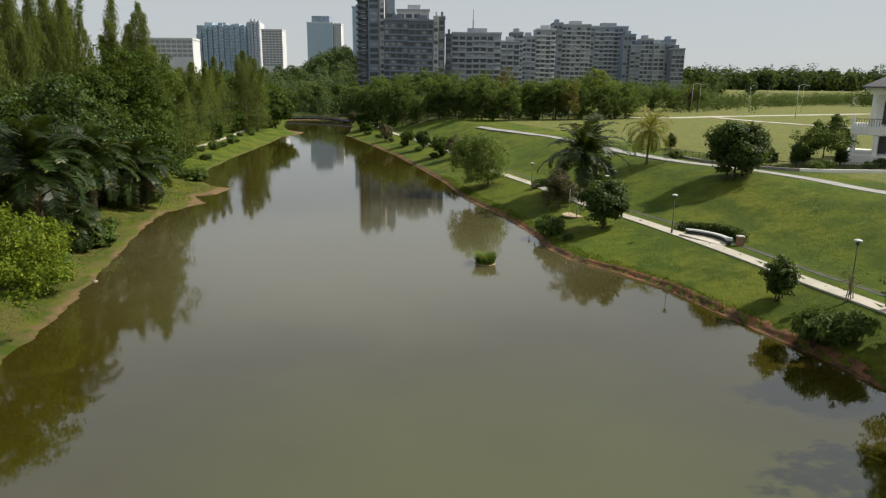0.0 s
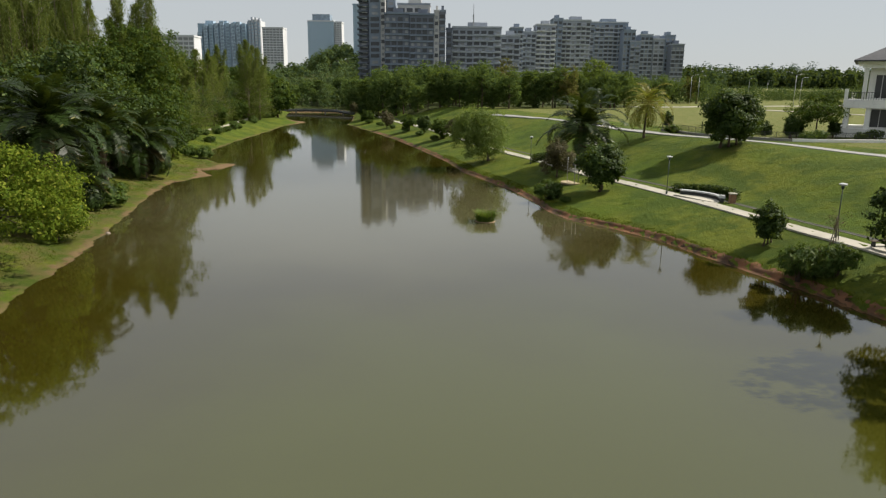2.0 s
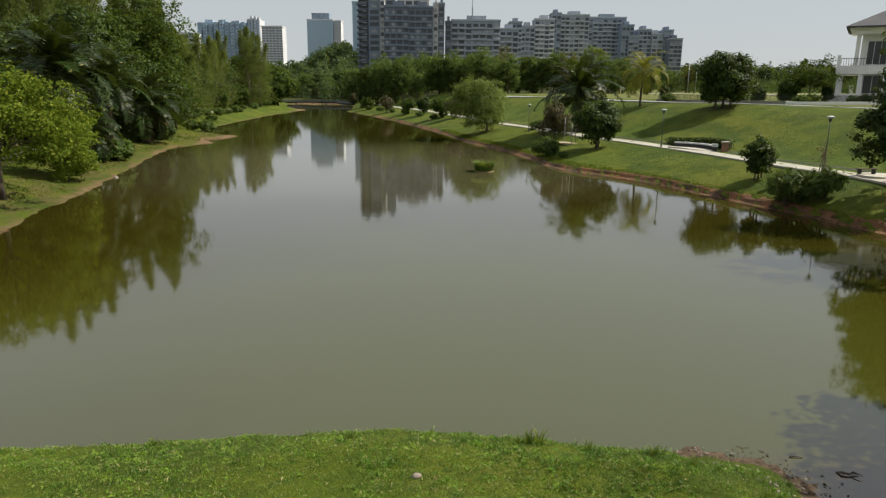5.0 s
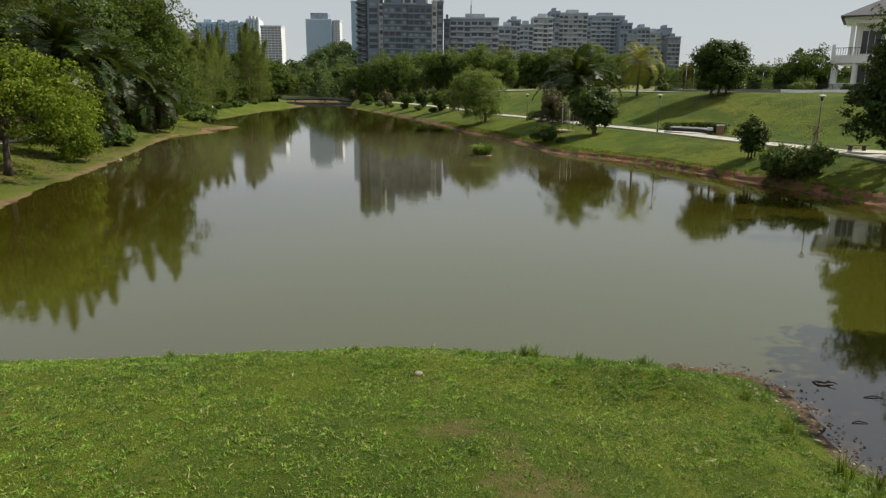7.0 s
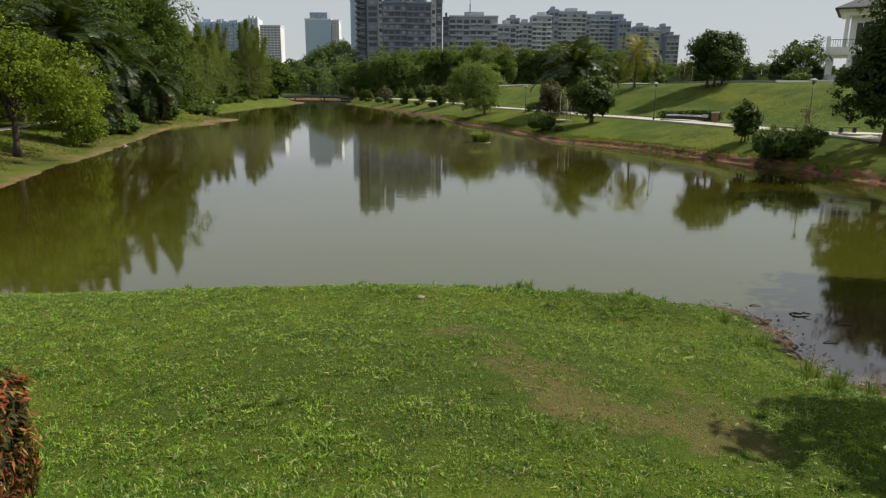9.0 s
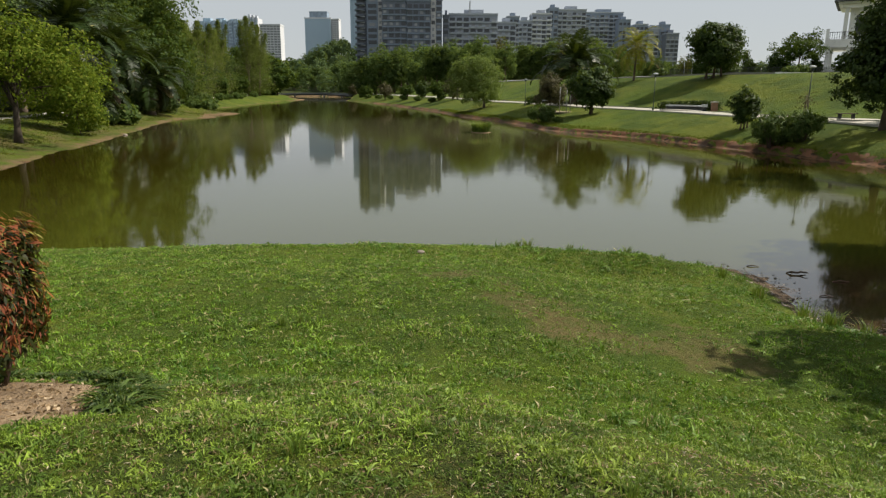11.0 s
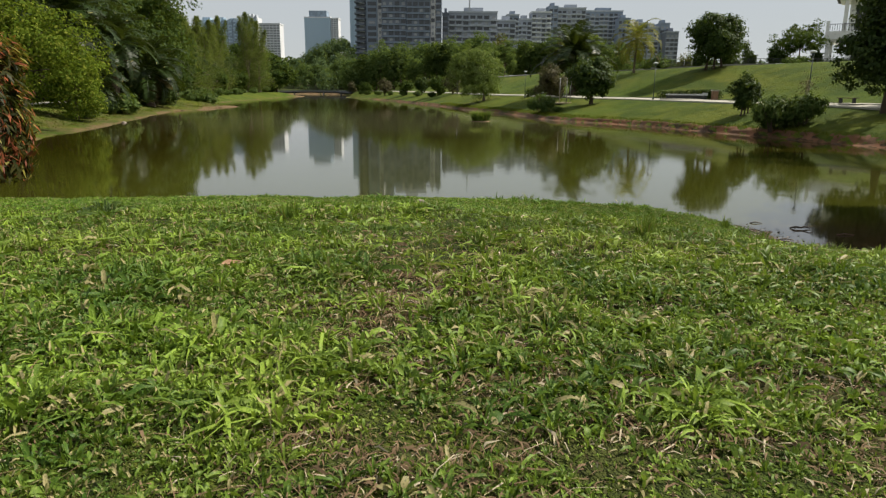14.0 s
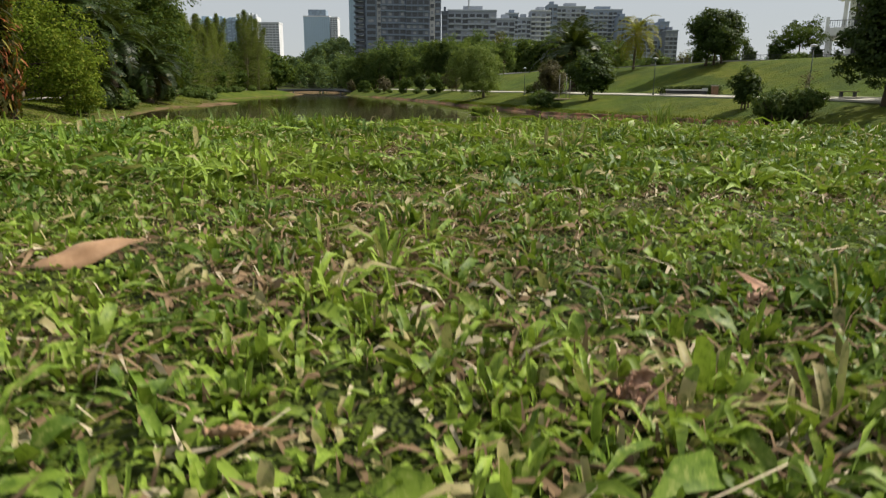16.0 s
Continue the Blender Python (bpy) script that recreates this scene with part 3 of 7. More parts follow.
def land(x, y):
    """Height of the ground and the masks of its cover, for arrays of plan points."""
    x, y = np.asarray(x, float), np.asarray(y, float)
    d, _ = seg_dist(x, y, SHORE, True)
    wet = in_water(x, y)
    d = np.where(wet, -d, d)
    d = d + 0.22 * wobble(x, y, 1.1) * step01(y, 14, 30) + 0.10 * wobble(x, y, 3.7)
    dp, side = seg_dist(x, y, WALK_RIGHT)
    dp = np.where(side < 0, dp, -dp)  # past the walk, seen from the water: positive
    dpos = np.maximum(d, 0)
    # right bank: cut edge, gentle lawn, level walk, long slope to the terrace
    f = dpos / np.maximum(dpos - np.minimum(dp, 0), 0.3)
    bank = 0.10 * step01(dpos, 0, 0.4) + 0.26 * step01(dpos, 0.2, 0.6) + 1.86 * np.clip(f, 0, 1) ** 0.9
    rise = np.clip((dp - 2.6) / 15.5, 0, 1)
    slope = 2.32 + 4.05 * (0.35 * rise + 0.65 * rise * rise * (3 - 2 * rise)) + 0.35 * step01(dp, 20, 60)
    right = np.where(dp > 0, slope, bank) + 0.07 * wobble(x, y, 0.33) * step01(dpos, 1, 4)
    # left bank: sandy lip, lawn, wooded rise
    left = 0.16 * step01(dpos, 0, 0.8) + 1.25 * step01(dpos, 0.5, 9) + 0.9 * step01(dpos, 8, 30) + 0.10 * wobble(x, y, 0.3)
    # near bank: mound, hollow and lawn down to a low edge
    # the mound falls away towards the inlet
    cut = (0.12 * step01(x, -0.5, 0.5) + 0.43 * np.clip(x, 0, 4)) * (1 - step01(y, 0.5, 3.5))
    prof = np.interp(y + cut, [-60, -8, -4, -2.3, -1.3, -0.3, 0.8, 2, 4.4, 6, 9, 10.5, 13], [3.4, 2.80, 2.772, 2.795, 2.555, 2.02, 1.62, 1.48, 1.40, 1.27, 0.95, 0.82, 0.6])
    prof = prof + step01(y, -2, 1.5) * (1 - step01(y, 8, 11)) * (-0.5 * step01(x, 0.3, 4.5) + 0.03 * step01(-x, 1, 4.5) - 0.04)
    prof = prof - (0.035 * step01(-x, -0.5, 0.3) + 0.065 * step01(-x, 0.6, 1.9)) * step01(y, -3.6, -2.5) * (1 - step01(y, -1.6, -1.0))
    prof = prof - 0.10 * step01(x, 0.2, 2.6) * step01(y, -4.2, -2.4) * (1 - step01(y, -1.2, 0.4))
    lip = 0.24 * step01(dpos, 0, 0.5) + 0.29 * dpos
    beach = 0.015 + 0.05 * np.minimum(dpos, 0.6) + 0.34 * np.maximum(dpos - 0.6, 0)
    lip = lip + (beach - lip) * step01(x, 4.6, 5.8)
    near = np.minimum(prof, lip) + (0.05 * (vnoise(x, y, 0.9) - 0.5) + 0.05 * (vnoise(x, y, 2.3) - 0.5)) * step01(dpos, 0.5, 2) * (1 - 0.8 * step01(-y, 2.6, 4))
    far = 0.25 * step01(dpos, 0, 2) + 0.06 * dpos
    # which bank: by the nearest stretch of shore
    mid = -20 - 0.22 * (y - 200)
    w_near = 1 - step01(y, 16, 27)
    w_left = np.where(y > 20, step01(mid - x, -12, 12), 1.0 * (x < -12))
    w_far = step01(y, 310, 345) * (1 - step01(np.abs(x + 60), 14, 30))
    z = right * (1 - w_left) + left * w_left
    z = z * (1 - w_far) + far * w_far
    z = z * (1 - w_near) + near * w_near
    # wooded knoll beyond the lake, higher ground under the far blocks
    z = z + 5 * step01(y, 330, 440) * (1 - step01(x, 60, 200)) * (0.35 + 0.65 * step01(x, -70, -30))
    z = z + 34 * np.exp(-(((x + 105) / 75) ** 2 + ((y - 860) / 90) ** 2))
    z = z + 8 * step01(y, 520, 1000)
    bed = -0.08 - 0.9 * step01(-d, 0, 6)
    z = np.where(d > 0, z, bed)
    clay = (1 - step01(d + 0.2 * wobble(x, y, 0.9), 0.02, 0.30)) * np.where(w_left > 0.5, 0.62, 1.0)
    clay = np.where(w_near > 0.5, 0.0, clay)
    mud = (w_near > 0.5) * (1 - step01(d, np.where(x > 5.3, 0.1, 0.02), np.where(x > 5.3, 0.75, 0.2)))
    sand = np.where((w_left > 0.5) & (w_near < 0.5), (1 - step01(d + 0.3 * wobble(x, y, 0.7), 0.3, 1.6)) * 0.55, 0.0) + w_far * (1 - step01(d, 2, 14)) + 0.9 * np.exp(-(((x + 52) / 6) ** 2 + ((y - 242) / 8) ** 2)) + 0.8 * np.exp(-(((x + 34.5) / 2.2) ** 2 + ((y - 97) / 2.0) ** 2)) + 0.8 * np.exp(-(((x + 34.8) / 2.4) ** 2 + ((y - 108) / 5) ** 2))
    field = step01(dp, 22, 34) * (1 - w_left) * (1 - w_near)
    # the 0.2 share on the left lawn tints it for tree shade
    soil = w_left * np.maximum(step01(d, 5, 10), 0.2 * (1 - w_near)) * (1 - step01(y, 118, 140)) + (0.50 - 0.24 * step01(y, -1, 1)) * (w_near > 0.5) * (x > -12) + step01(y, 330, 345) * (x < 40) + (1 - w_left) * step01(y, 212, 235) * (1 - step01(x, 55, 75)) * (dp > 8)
    worn = seg_dist(x, y, np.array([(0.7, 6.4), (1.3, 4.8), (1.9, 3.5), (3.0, 3.4), (4.2, 3.5)]))[0]
    thin = (1 - step01(worn + 1.1 * (vnoise(x, y, 0.9) - 0.5) + 1.1 * (vnoise(x, y, 0.28) - 0.5), 0.1, 1.7)) * 0.60 + (1 - step01(np.hypot(x - 0.2, (y + 4.4) / 0.6), 0.3, 1.6)) * 0.40
    thin = thin + 0.50 * w_left * (1 - w_near) * (1 - step01(d, 5, 10)) * (1 - step01(y, 110, 140))
    return z, np.stack([field, np.clip(soil, 0, 1), thin, np.clip(sand, 0, 1), clay, mud], 0)


def ground_z(x, y):
    return float(land(np.array([x]), np.array([y]))[0][0])


def axis(*spans):
    out = []
    for lo, hi, n in spans:
        out.append(np.linspace(lo, hi, n, endpoint=False))
    return np.concatenate(out + [[spans[-1][1]]])


gx = axis((-4200, -600, 8), (-600, -130, 16), (-130, -60, 40), (-60, -12, 90), (-12, 12, 96), (12, 60, 84), (60, 130, 40), (130, 600, 24), (600, 4200, 8))
gy = axis((-900, -60, 6), (-60, -8, 18), (-8, 14, 88), (14, 130, 220), (130, 345, 110), (345, 600, 40), (600, 4600, 14))
GX, GY = np.meshgrid(gx, gy)
GZ, masks = land(GX.ravel(), GY.ravel())
nx, ny = len(gx), len(gy)
idx = np.arange(nx * ny).reshape(ny, nx)
quads = np.stack([idx[:-1, :-1], idx[:-1, 1:], idx[1:, 1:], idx[1:, :-1]], -1).reshape(-1, 4)
me = bpy.data.meshes.new("ground")
me.vertices.add(nx * ny)
me.vertices.foreach_set("co", np.stack([GX.ravel(), GY.ravel(), GZ], -1).astype(np.float32).ravel())
me.loops.add(quads.size)
me.loops.foreach_set("vertex_index", quads.ravel().astype(np.int32))
me.polygons.add(len(quads))
me.polygons.foreach_set("loop_start", np.arange(0, quads.size, 4, dtype=np.int32))
me.update()
smooth_mesh(me)
me.materials.append(M["ground"])
for nm, values in zip(("field", "soil", "thin", "sand", "clay", "mud"), masks):
    a = me.attributes.new(nm, "FLOAT", "POINT")
    a.data.foreach_set("value", values.astype(np.float32))
ground = tagged(new("ground", me), "mown green lawns, clay banks and dry field round a lake", "ground", kind="structure")

# ---- water ----
me = np_mesh("water", [(-110, 2, 0), (60, 2, 0), (60, 345, 0), (-110, 345, 0)], [(0, 1, 2, 3)], M["water"])
water = tagged(new("water", me), "calm murky olive-brown lake reflecting trees and sky", "water", kind="structure")


def clay_bank():
    """The eroded edge of the right bank: clay foreshore, crumbling cut face and ragged lip."""
    line = np.array([p for p in SHORE_RIGHT if p[1] < 200] + SHORE_NEAR[:1], float)
    seg = np.hypot(*np.diff(line, axis=0).T)
    at = np.concatenate([[0], np.cumsum(seg)])
    n = int(at[-1] / 0.28)
    u = np.linspace(0, at[-1], n)
    p = np.stack([np.interp(u, at, line[:, 0]), np.interp(u, at, line[:, 1])], -1)
    tan = np.gradient(p, axis=0)
    k = np.ones(9) / 9
    tan = np.stack([np.convolve(np.pad(tan[:, i], 4, "edge"), k, "valid") for i in range(2)], -1)
    tan /= np.linalg.norm(tan, axis=1)[:, None]
    nor = np.stack([-tan[:, 1], tan[:, 0]], -1)
    cols = np.array([-0.75, -0.35, -0.1, 0.08, 0.18, 0.25, 0.32, 0.40, 0.52, 0.70, 0.95])
    q = p[:, None, :] + nor[:, None, :] * cols[None, :, None]
    x, y = q[..., 0].ravel(), q[..., 1].ravel()
    edge = np.repeat(0.12 * (vnoise(u, 0 * u, 3.1) - 0.5) + 0.10 * (vnoise(u, 0 * u + 5, 0.6) - 0.5), len(cols))
    high = np.repeat((0.45 + 0.6 * vnoise(u, 0 * u + 9, 5.0)) * (1 - 0.5 * step01(p[:, 1], 60, 110)), len(cols))
    c = np.tile(cols, n) + edge
    ground = land(x, y)[0]
    prof = np.interp(c, [-0.8, -0.2, 0.05, 0.22, 0.30, 0.42, 0.7], [-0.25, -0.03, 0.05, 0.09, 0.26, 0.42, 0.47]) * np.where(c > 0.1, high, 1)
    prof += (0.09 * (vnoise(x, y, 0.45) - 0.5) + 0.05 * (vnoise(x, y, 0.16) - 0.5)) * step01(c, -0.2, 0.3)
    z = np.maximum(prof, np.minimum(ground + 0.02, prof + 0.2))
    z = np.where(np.tile(cols, n) > 0.65, ground - 0.06, z)
    m = len(cols)
    idx = np.arange(n * m).reshape(n, m)
    faces = np.stack([idx[:-1, :-1], idx[1:, :-1], idx[1:, 1:], idx[:-1, 1:]], -1).reshape(-1, 4)
    me = np_mesh("clay_bank", np.stack([x, y, z], -1), faces, M["clay"], True)
    return tagged(new("bank", me), "crumbling reddish-brown clay edge of the lake bank", "bank", kind="structure")


clay_bank()


def strip(name, line, width, material, label, category, lift=0.05, thick=0.14):
    """A slab that follows the ground along a plan line."""
    line = np.asarray(line)
    tang = np.gradient(line, axis=0)
    tang /= np.linalg.norm(tang, axis=1)[:, None]
    nor = np.stack([-tang[:, 1], tang[:, 0]], -1)
    verts, faces = [], []
    for p, n in zip(line, nor):
        a, b = p + n * width / 2, p - n * width / 2
        za, zb, zc = ground_z(*a), ground_z(*b), ground_z(*p)
        za, zb = max(za, zc - 0.05) + lift, max(zb, zc - 0.05) + lift
        verts += [(*a, za), (*b, zb), (*b, zb - thick), (*a, za - thick)]
    for i in range(len(line) - 1):
        o = 4 * i
        for k in range(4):
            k2 = (k + 1) % 4
            faces.append((o + k, o + k2, o + 4 + k2, o + 4 + k))
    me = np_mesh(name, verts, faces, material)
    return tagged(new(name, me), label, category, kind="structure")


strip("pavement", WALK_RIGHT, 1.12, M["concrete"], "pale concrete footpath along the lawn beside the lake", "footpath")
strip("pavement", WALK_LEFT, 1.4, M["concrete"], "narrow pale footpath between shrubs and trees", "footpath")
strip("road", RIDGE_ROAD, 1.9, M["asphalt"], "grey paved path along the top of the grass slope", "path", 0.06)
strip("road", spline([(60, 231), (78, 236), (98, 251), (175, 296), (300, 365), (420, 440)], 8), 5.0, M["concrete"], "pale concrete service road across the dry field", "road", 0.12)
strip("road", spline([(92, 242), (93, 222), (106, 181), (126, 132)], 8), 3.6, M["concrete"], "pale concrete service road across the dry field", "road", 0.15)
# open drain behind the walk, drawn as a flat dark strip
tang = np.gradient(WALK_RIGHT, axis=0)
tang /= np.linalg.norm(tang, axis=1)[:, None]
drain_line = (WALK_RIGHT + np.stack([tang[:, 1], -tang[:, 0]], -1) * 2.3)[4:-4]
strip("drain", drain_line, 0.42, M["dark_drain"], "shallow dark open drain beside the footpath", "drain", 0.03, 0.1)
strip("kerb", drain_line + np.stack([tang[:, 1], -tang[:, 0]], -1)[4:-4] * 0.26, 0.14, M["dark_drain"], "dark concrete kerb of the open drain", "kerb", 0.05, 0.2)

# ---- plants: generators ----
def leaf_cards(rng, centres, normals, length, width, droop=0.0, spread=1.0):
    """Rhombic leaf cards at centres, facing roughly along normals."""
    n = len(centres)
    nor = normals + rng.normal(0, 0.55 * spread, (n, 3))
    nor /= np.linalg.norm(nor, axis=1)[:, None] + 1e-9
    a = rng.normal(0, 1, (n, 3))
    a[:, 2] -= droop
    a -= (a * nor).sum(1)[:, None] * nor
    a /= np.linalg.norm(a, axis=1)[:, None] + 1e-9
    b = np.cross(nor, a)
    s = rng.uniform(0.65, 1.35, (n, 1))
    la, wb = a * s * length / 2, b * s * width / 2
    fold = nor * s * width * 0.18
    return np.stack([centres - la, centres - wb * 1.0 + la * 0.1 + fold, centres + la, centres + wb + la * 0.1 + fold], 1)


def blob_crown(rng, blobs, clumps, per, clump_r, length, width, droop=0.0, shell=0.55):
    """Leaf clumps over the outer part of ellipsoid blobs (x, y, z, rx, ry, rz)."""
    blobs = np.array(blobs, float)
    vol = (blobs[:, 3] * blobs[:, 4] * blobs[:, 5]) ** 0.67
    which = rng.choice(len(blobs), clumps, p=vol / vol.sum())
    d = rng.normal(0, 1, (clumps, 3))
    d /= np.linalg.norm(d, axis=1)[:, None]
    r = rng.uniform(shell, 1.05, (clumps, 1))
    cen = blobs[which, :3] + d * r * blobs[which, 3:]
    size = clump_r * rng.uniform(0.55, 1.3, clumps)
    cc = np.repeat(cen, per, 0)
    dd = np.repeat(d, per, 0)
    off = rng.normal(0, 1, (clumps * per, 3))
    off /= np.linalg.norm(off, axis=1)[:, None]
    off *= (rng.uniform(0, 1, (clumps * per, 1)) ** 0.45) * np.repeat(size, per)[:, None]
    off[:, 2] *= 0.7
    return leaf_cards(rng, cc + off, dd * 0.6 + off / clump_r + np.array([0, 0, 0.5]), length, width, droop)


def limbs(rng, height, trunk_r, targets, lean=(0, 0), seg=7, fork=0.35):
    """Tapered bent trunk with limbs that reach towards the targets."""
    n = 7
    pts, rad = [], []
    for i in range(n):
        t = i / (n - 1)
        pts.append((lean[0] * t * t * height + 0.06 * height * math.sin(3 * t + 1) * t * 0.4, lean[1] * t * t * height, t * height - 0.15))
        rad.append(trunk_r * (1.35 - 0.35 * min(1, t * 6) - 0.72 * t))
    pieces = [tube(pts, rad, seg)]
    for tx, ty, tz in targets:
        t = rng.uniform(fork, 0.85)
        k = t * (n - 1)
        i = int(k)
        base = Vector(pts[i]).lerp(Vector(pts[min(i + 1, n - 1)]), k - i)
        end = Vector((tx, ty, tz))
        mid = base.lerp(end, 0.5) + Vector((rng.normal(0, 0.12), rng.normal(0, 0.12), 0.12 * (end - base).length))
        r0 = trunk_r * (1 - 0.7 * t) * 0.6
        pieces.append(tube([base, base.lerp(mid, 0.55), mid, mid.lerp(end, 0.55), end], [r0, r0 * 0.8, r0 * 0.6, r0 * 0.4, r0 * 0.15], 5))
        for _ in range(2):
            tip = end + Vector(rng.normal(0, 0.16 * height * 0.5, 3))
            pieces.append(tube([mid, mid.lerp(tip, 0.6), tip], [r0 * 0.4, r0 * 0.25, r0 * 0.08], 4))
    return joined(pieces)


def broad_tree(name, label, seed, height, radius, leaf, bark, trunk=0.3, low=0.25, clumps=150, per=34, clump_r=0.9, card=(0.34, 0.2), blobs_n=7, lean=(0, 0), droop=0.0, vase=False, trunks=1, group=""):
    rng = np.random.default_rng(seed)
    ob = thing(name, label, "tree", group)
    blobs = []
    zc = height * (1 + low) / 2
    top = (lean[0] * height, lean[1] * height)
    for i in range(blobs_n):
        a = 2 * math.pi * (i + rng.uniform(-0.3, 0.3)) / blobs_n
        k = rng.uniform(0.35, 0.62)
        z = zc + rng.uniform(-0.55, 0.45) * height * (1 - low) / 2
        s = rng.uniform(0.42, 0.6)
        if vase:
            g = 0.45 + 0.75 * (z - low * height) / (height * (1 - low))
            k, s = k * g, s * g
        blobs.append((top[0] * 0.6 + math.cos(a) * radius * k, top[1] * 0.6 + math.sin(a) * radius * k, z, radius * s, radius * s, height * (1 - low) * 0.26 * rng.uniform(0.8, 1.2)))
    blobs.append((top[0], top[1], height - height * (1 - low) * 0.30, radius * 0.62, radius * 0.62, height * (1 - low) * 0.30))
    targets = [(b[0] * 0.85, b[1] * 0.85, b[2] - 0.1 * b[5]) for b in blobs]
    pieces = []
    for k in range(trunks):
        off = ((k - (trunks - 1) / 2) * 0.55 * radius * 0.5, 0.1 * k)
        v, f = limbs(rng, height * 0.72, trunk, targets[k::trunks], lean)
        pieces.append(([(p[0] + off[0] * (1 - p[2] / height), p[1] + off[1], p[2]) for p in v], f))
    v, f = joined(pieces)
    child("trunk", np_mesh(name + "_trunk", v, f, bark, True), ob)
    cards = blob_crown(rng, blobs, clumps, per, clump_r, card[0], card[1], droop)
    child("crown", quad_mesh(name + "_crown", cards, leaf), ob)
    return ob


def conifer(name, label, seed, height, radius, leaf, bark, clumps=170, per=26, card=(0.9, 0.22), group="", leaders=0):
    """Casuarina: a tall plume of feathery boughs round a straight stem, with lesser plumes beside the leader."""
    rng = np.random.default_rng(seed)
    ob = thing(name, label, "tree", group)
    pieces, cen, nor = [], [], []

    def plume(foot, tip, rad, count, girth, low):
        foot, tip = np.array(foot, float), np.array(tip, float)
        bend = rng.normal(0, 0.02 * height, 3) * np.array([1, 1, 0])
        line = [foot, foot + 0.35 * (tip - foot) + bend * 0.6, foot + 0.7 * (tip - foot) + bend * 0.4, tip]
        pieces.append(tube([tuple(p) for p in line], [girth, girth * 0.8, girth * 0.45, 0.02], 7))
        tall = tip[2] - foot[2]
        for k in range(count):
            t = low + (1 - low) * ((k + rng.uniform(0, 1)) / count) ** 1.05
            a = 2.39996 * k + rng.uniform(-0.5, 0.5)
            reach = rad * max(0.0, 1 - t) ** 0.78 * min(1, 0.65 + 1.6 * t) * rng.uniform(0.6, 1.15) + 0.3
            reach *= 0.55 + 0.9 * float(vnoise(1.7 * math.cos(a) + seed, 1.7 * math.sin(a) + 7 * t, 1.0))
            lift = radians(14 + 40 * t + rng.uniform(-10, 12))
            d = np.array([math.cos(a) * math.cos(lift), math.sin(a) * math.cos(lift), math.sin(lift)])
            root = foot + (tip - foot) * t * 0.98 + bend * math.sin(math.pi * t)
            if k % 4 == 0:
                pieces.append(tube([tuple(root), tuple(root + d * reach * 0.5 + np.array([0, 0, 0.05])), tuple(root + d * reach)], [0.05 * (1.2 - t), 0.035 * (1.2 - t), 0.01], 4))
            u = rng.uniform(0.12, 1.0, per) ** 0.75
            spread = 0.16 + 0.085 * reach
            pts = root + d * (u * reach)[:, None] + rng.normal(0, 1, (per, 3)) * np.array([spread, spread, spread * 1.25]) * (0.55 + 0.6 * np.sin(np.pi * u))[:, None]
            pts[:, 2] += -0.22 * reach * u**2 + 0.02 * tall * u
            cen.append(pts)
            nor.append(np.tile(np.array([d[0], d[1], 0.25]), (per, 1)))

    plume((0, 0, -0.2), (0, 0, height), radius, clumps, height * 0.014, 0.04)
    for k in range(leaders):
        a = 2 * math.pi * (k + rng.uniform(-0.25, 0.25)) / leaders
        r = radius * rng.uniform(0.24, 0.4)
        z0 = height * rng.uniform(0.25, 0.45)
        plume((0.15 * r * math.cos(a), 0.15 * r * math.sin(a), z0), (r * math.cos(a), r * math.sin(a), height * rng.uniform(0.74, 0.95)), radius * 0.42, clumps // 4, height * 0.006, 0.2)
    v, f = joined(pieces)
    child("trunk", np_mesh(name + "_trunk", v, f, bark, True), ob)
    cards = leaf_cards(rng, np.concatenate(cen), np.concatenate(nor), card[0], card[1], -1.8)
    child("crown", quad_mesh(name + "_crown", cards, leaf), ob)
    return ob


def frond_mesh(name, seed, length, leaflets, leaflet_len, width, sag, material, rachis_r=0.03, ragged=0.0):
    """One palm leaf along +x from the origin: an arching midrib with leaflets on both sides."""
    rng = np.random.default_rng(seed)
    pts = []
    n = 10
    ang = radians(58)
    p = Vector((0, 0, 0))
    for i in range(n):
        pts.append(p.copy())
        ang -= radians(sag) / n * (0.5 + 1.2 * i / n)
        p = p + Vector((math.cos(ang), 0, math.sin(ang))) * length / (n - 1)
    v, f = tube(pts, [rachis_r * (1 - 0.85 * i / n) for i in range(n)], 4)
    verts, faces = list(v), list(f)
    for k in range(leaflets):
        t = 0.12 + 0.86 * k / leaflets
        i = t * (n - 1)
        a = pts[int(i)].lerp(pts[min(int(i) + 1, n - 1)], i - int(i))
        dirn = (pts[min(int(i) + 1, n - 1)] - pts[int(i)]).normalized() if int(i) < n - 1 else Vector((1, 0, -1)).normalized()
        for s in (-1, 1):
            if rng.random() < ragged:
                continue
            ll = leaflet_len * (0.45 + 0.75 * math.sin(math.pi * min(1, 0.18 + 0.82 * t))) * rng.uniform(0.8, 1.15)
            out = Vector((0.55 * dirn.x, s, 0.55 * dirn.z + rng.uniform(0.12, 0.38))).normalized()
            tip = a + out * ll + Vector((0, 0, -ll * rng.uniform(0.05, 0.35)))
            mid = a + out * ll * 0.55 + Vector((0, 0, -ll * 0.05))
            w = dirn * width * 0.5
            o = len(verts)
            verts += [tuple(a - w * 0.5), tuple(mid - w), tuple(tip), tuple(mid + w), tuple(a + w * 0.5)]
            faces += [(o, o + 1, o + 3, o + 4), (o + 1, o + 2, o + 3)]
    return np_mesh(name, verts, faces, material)


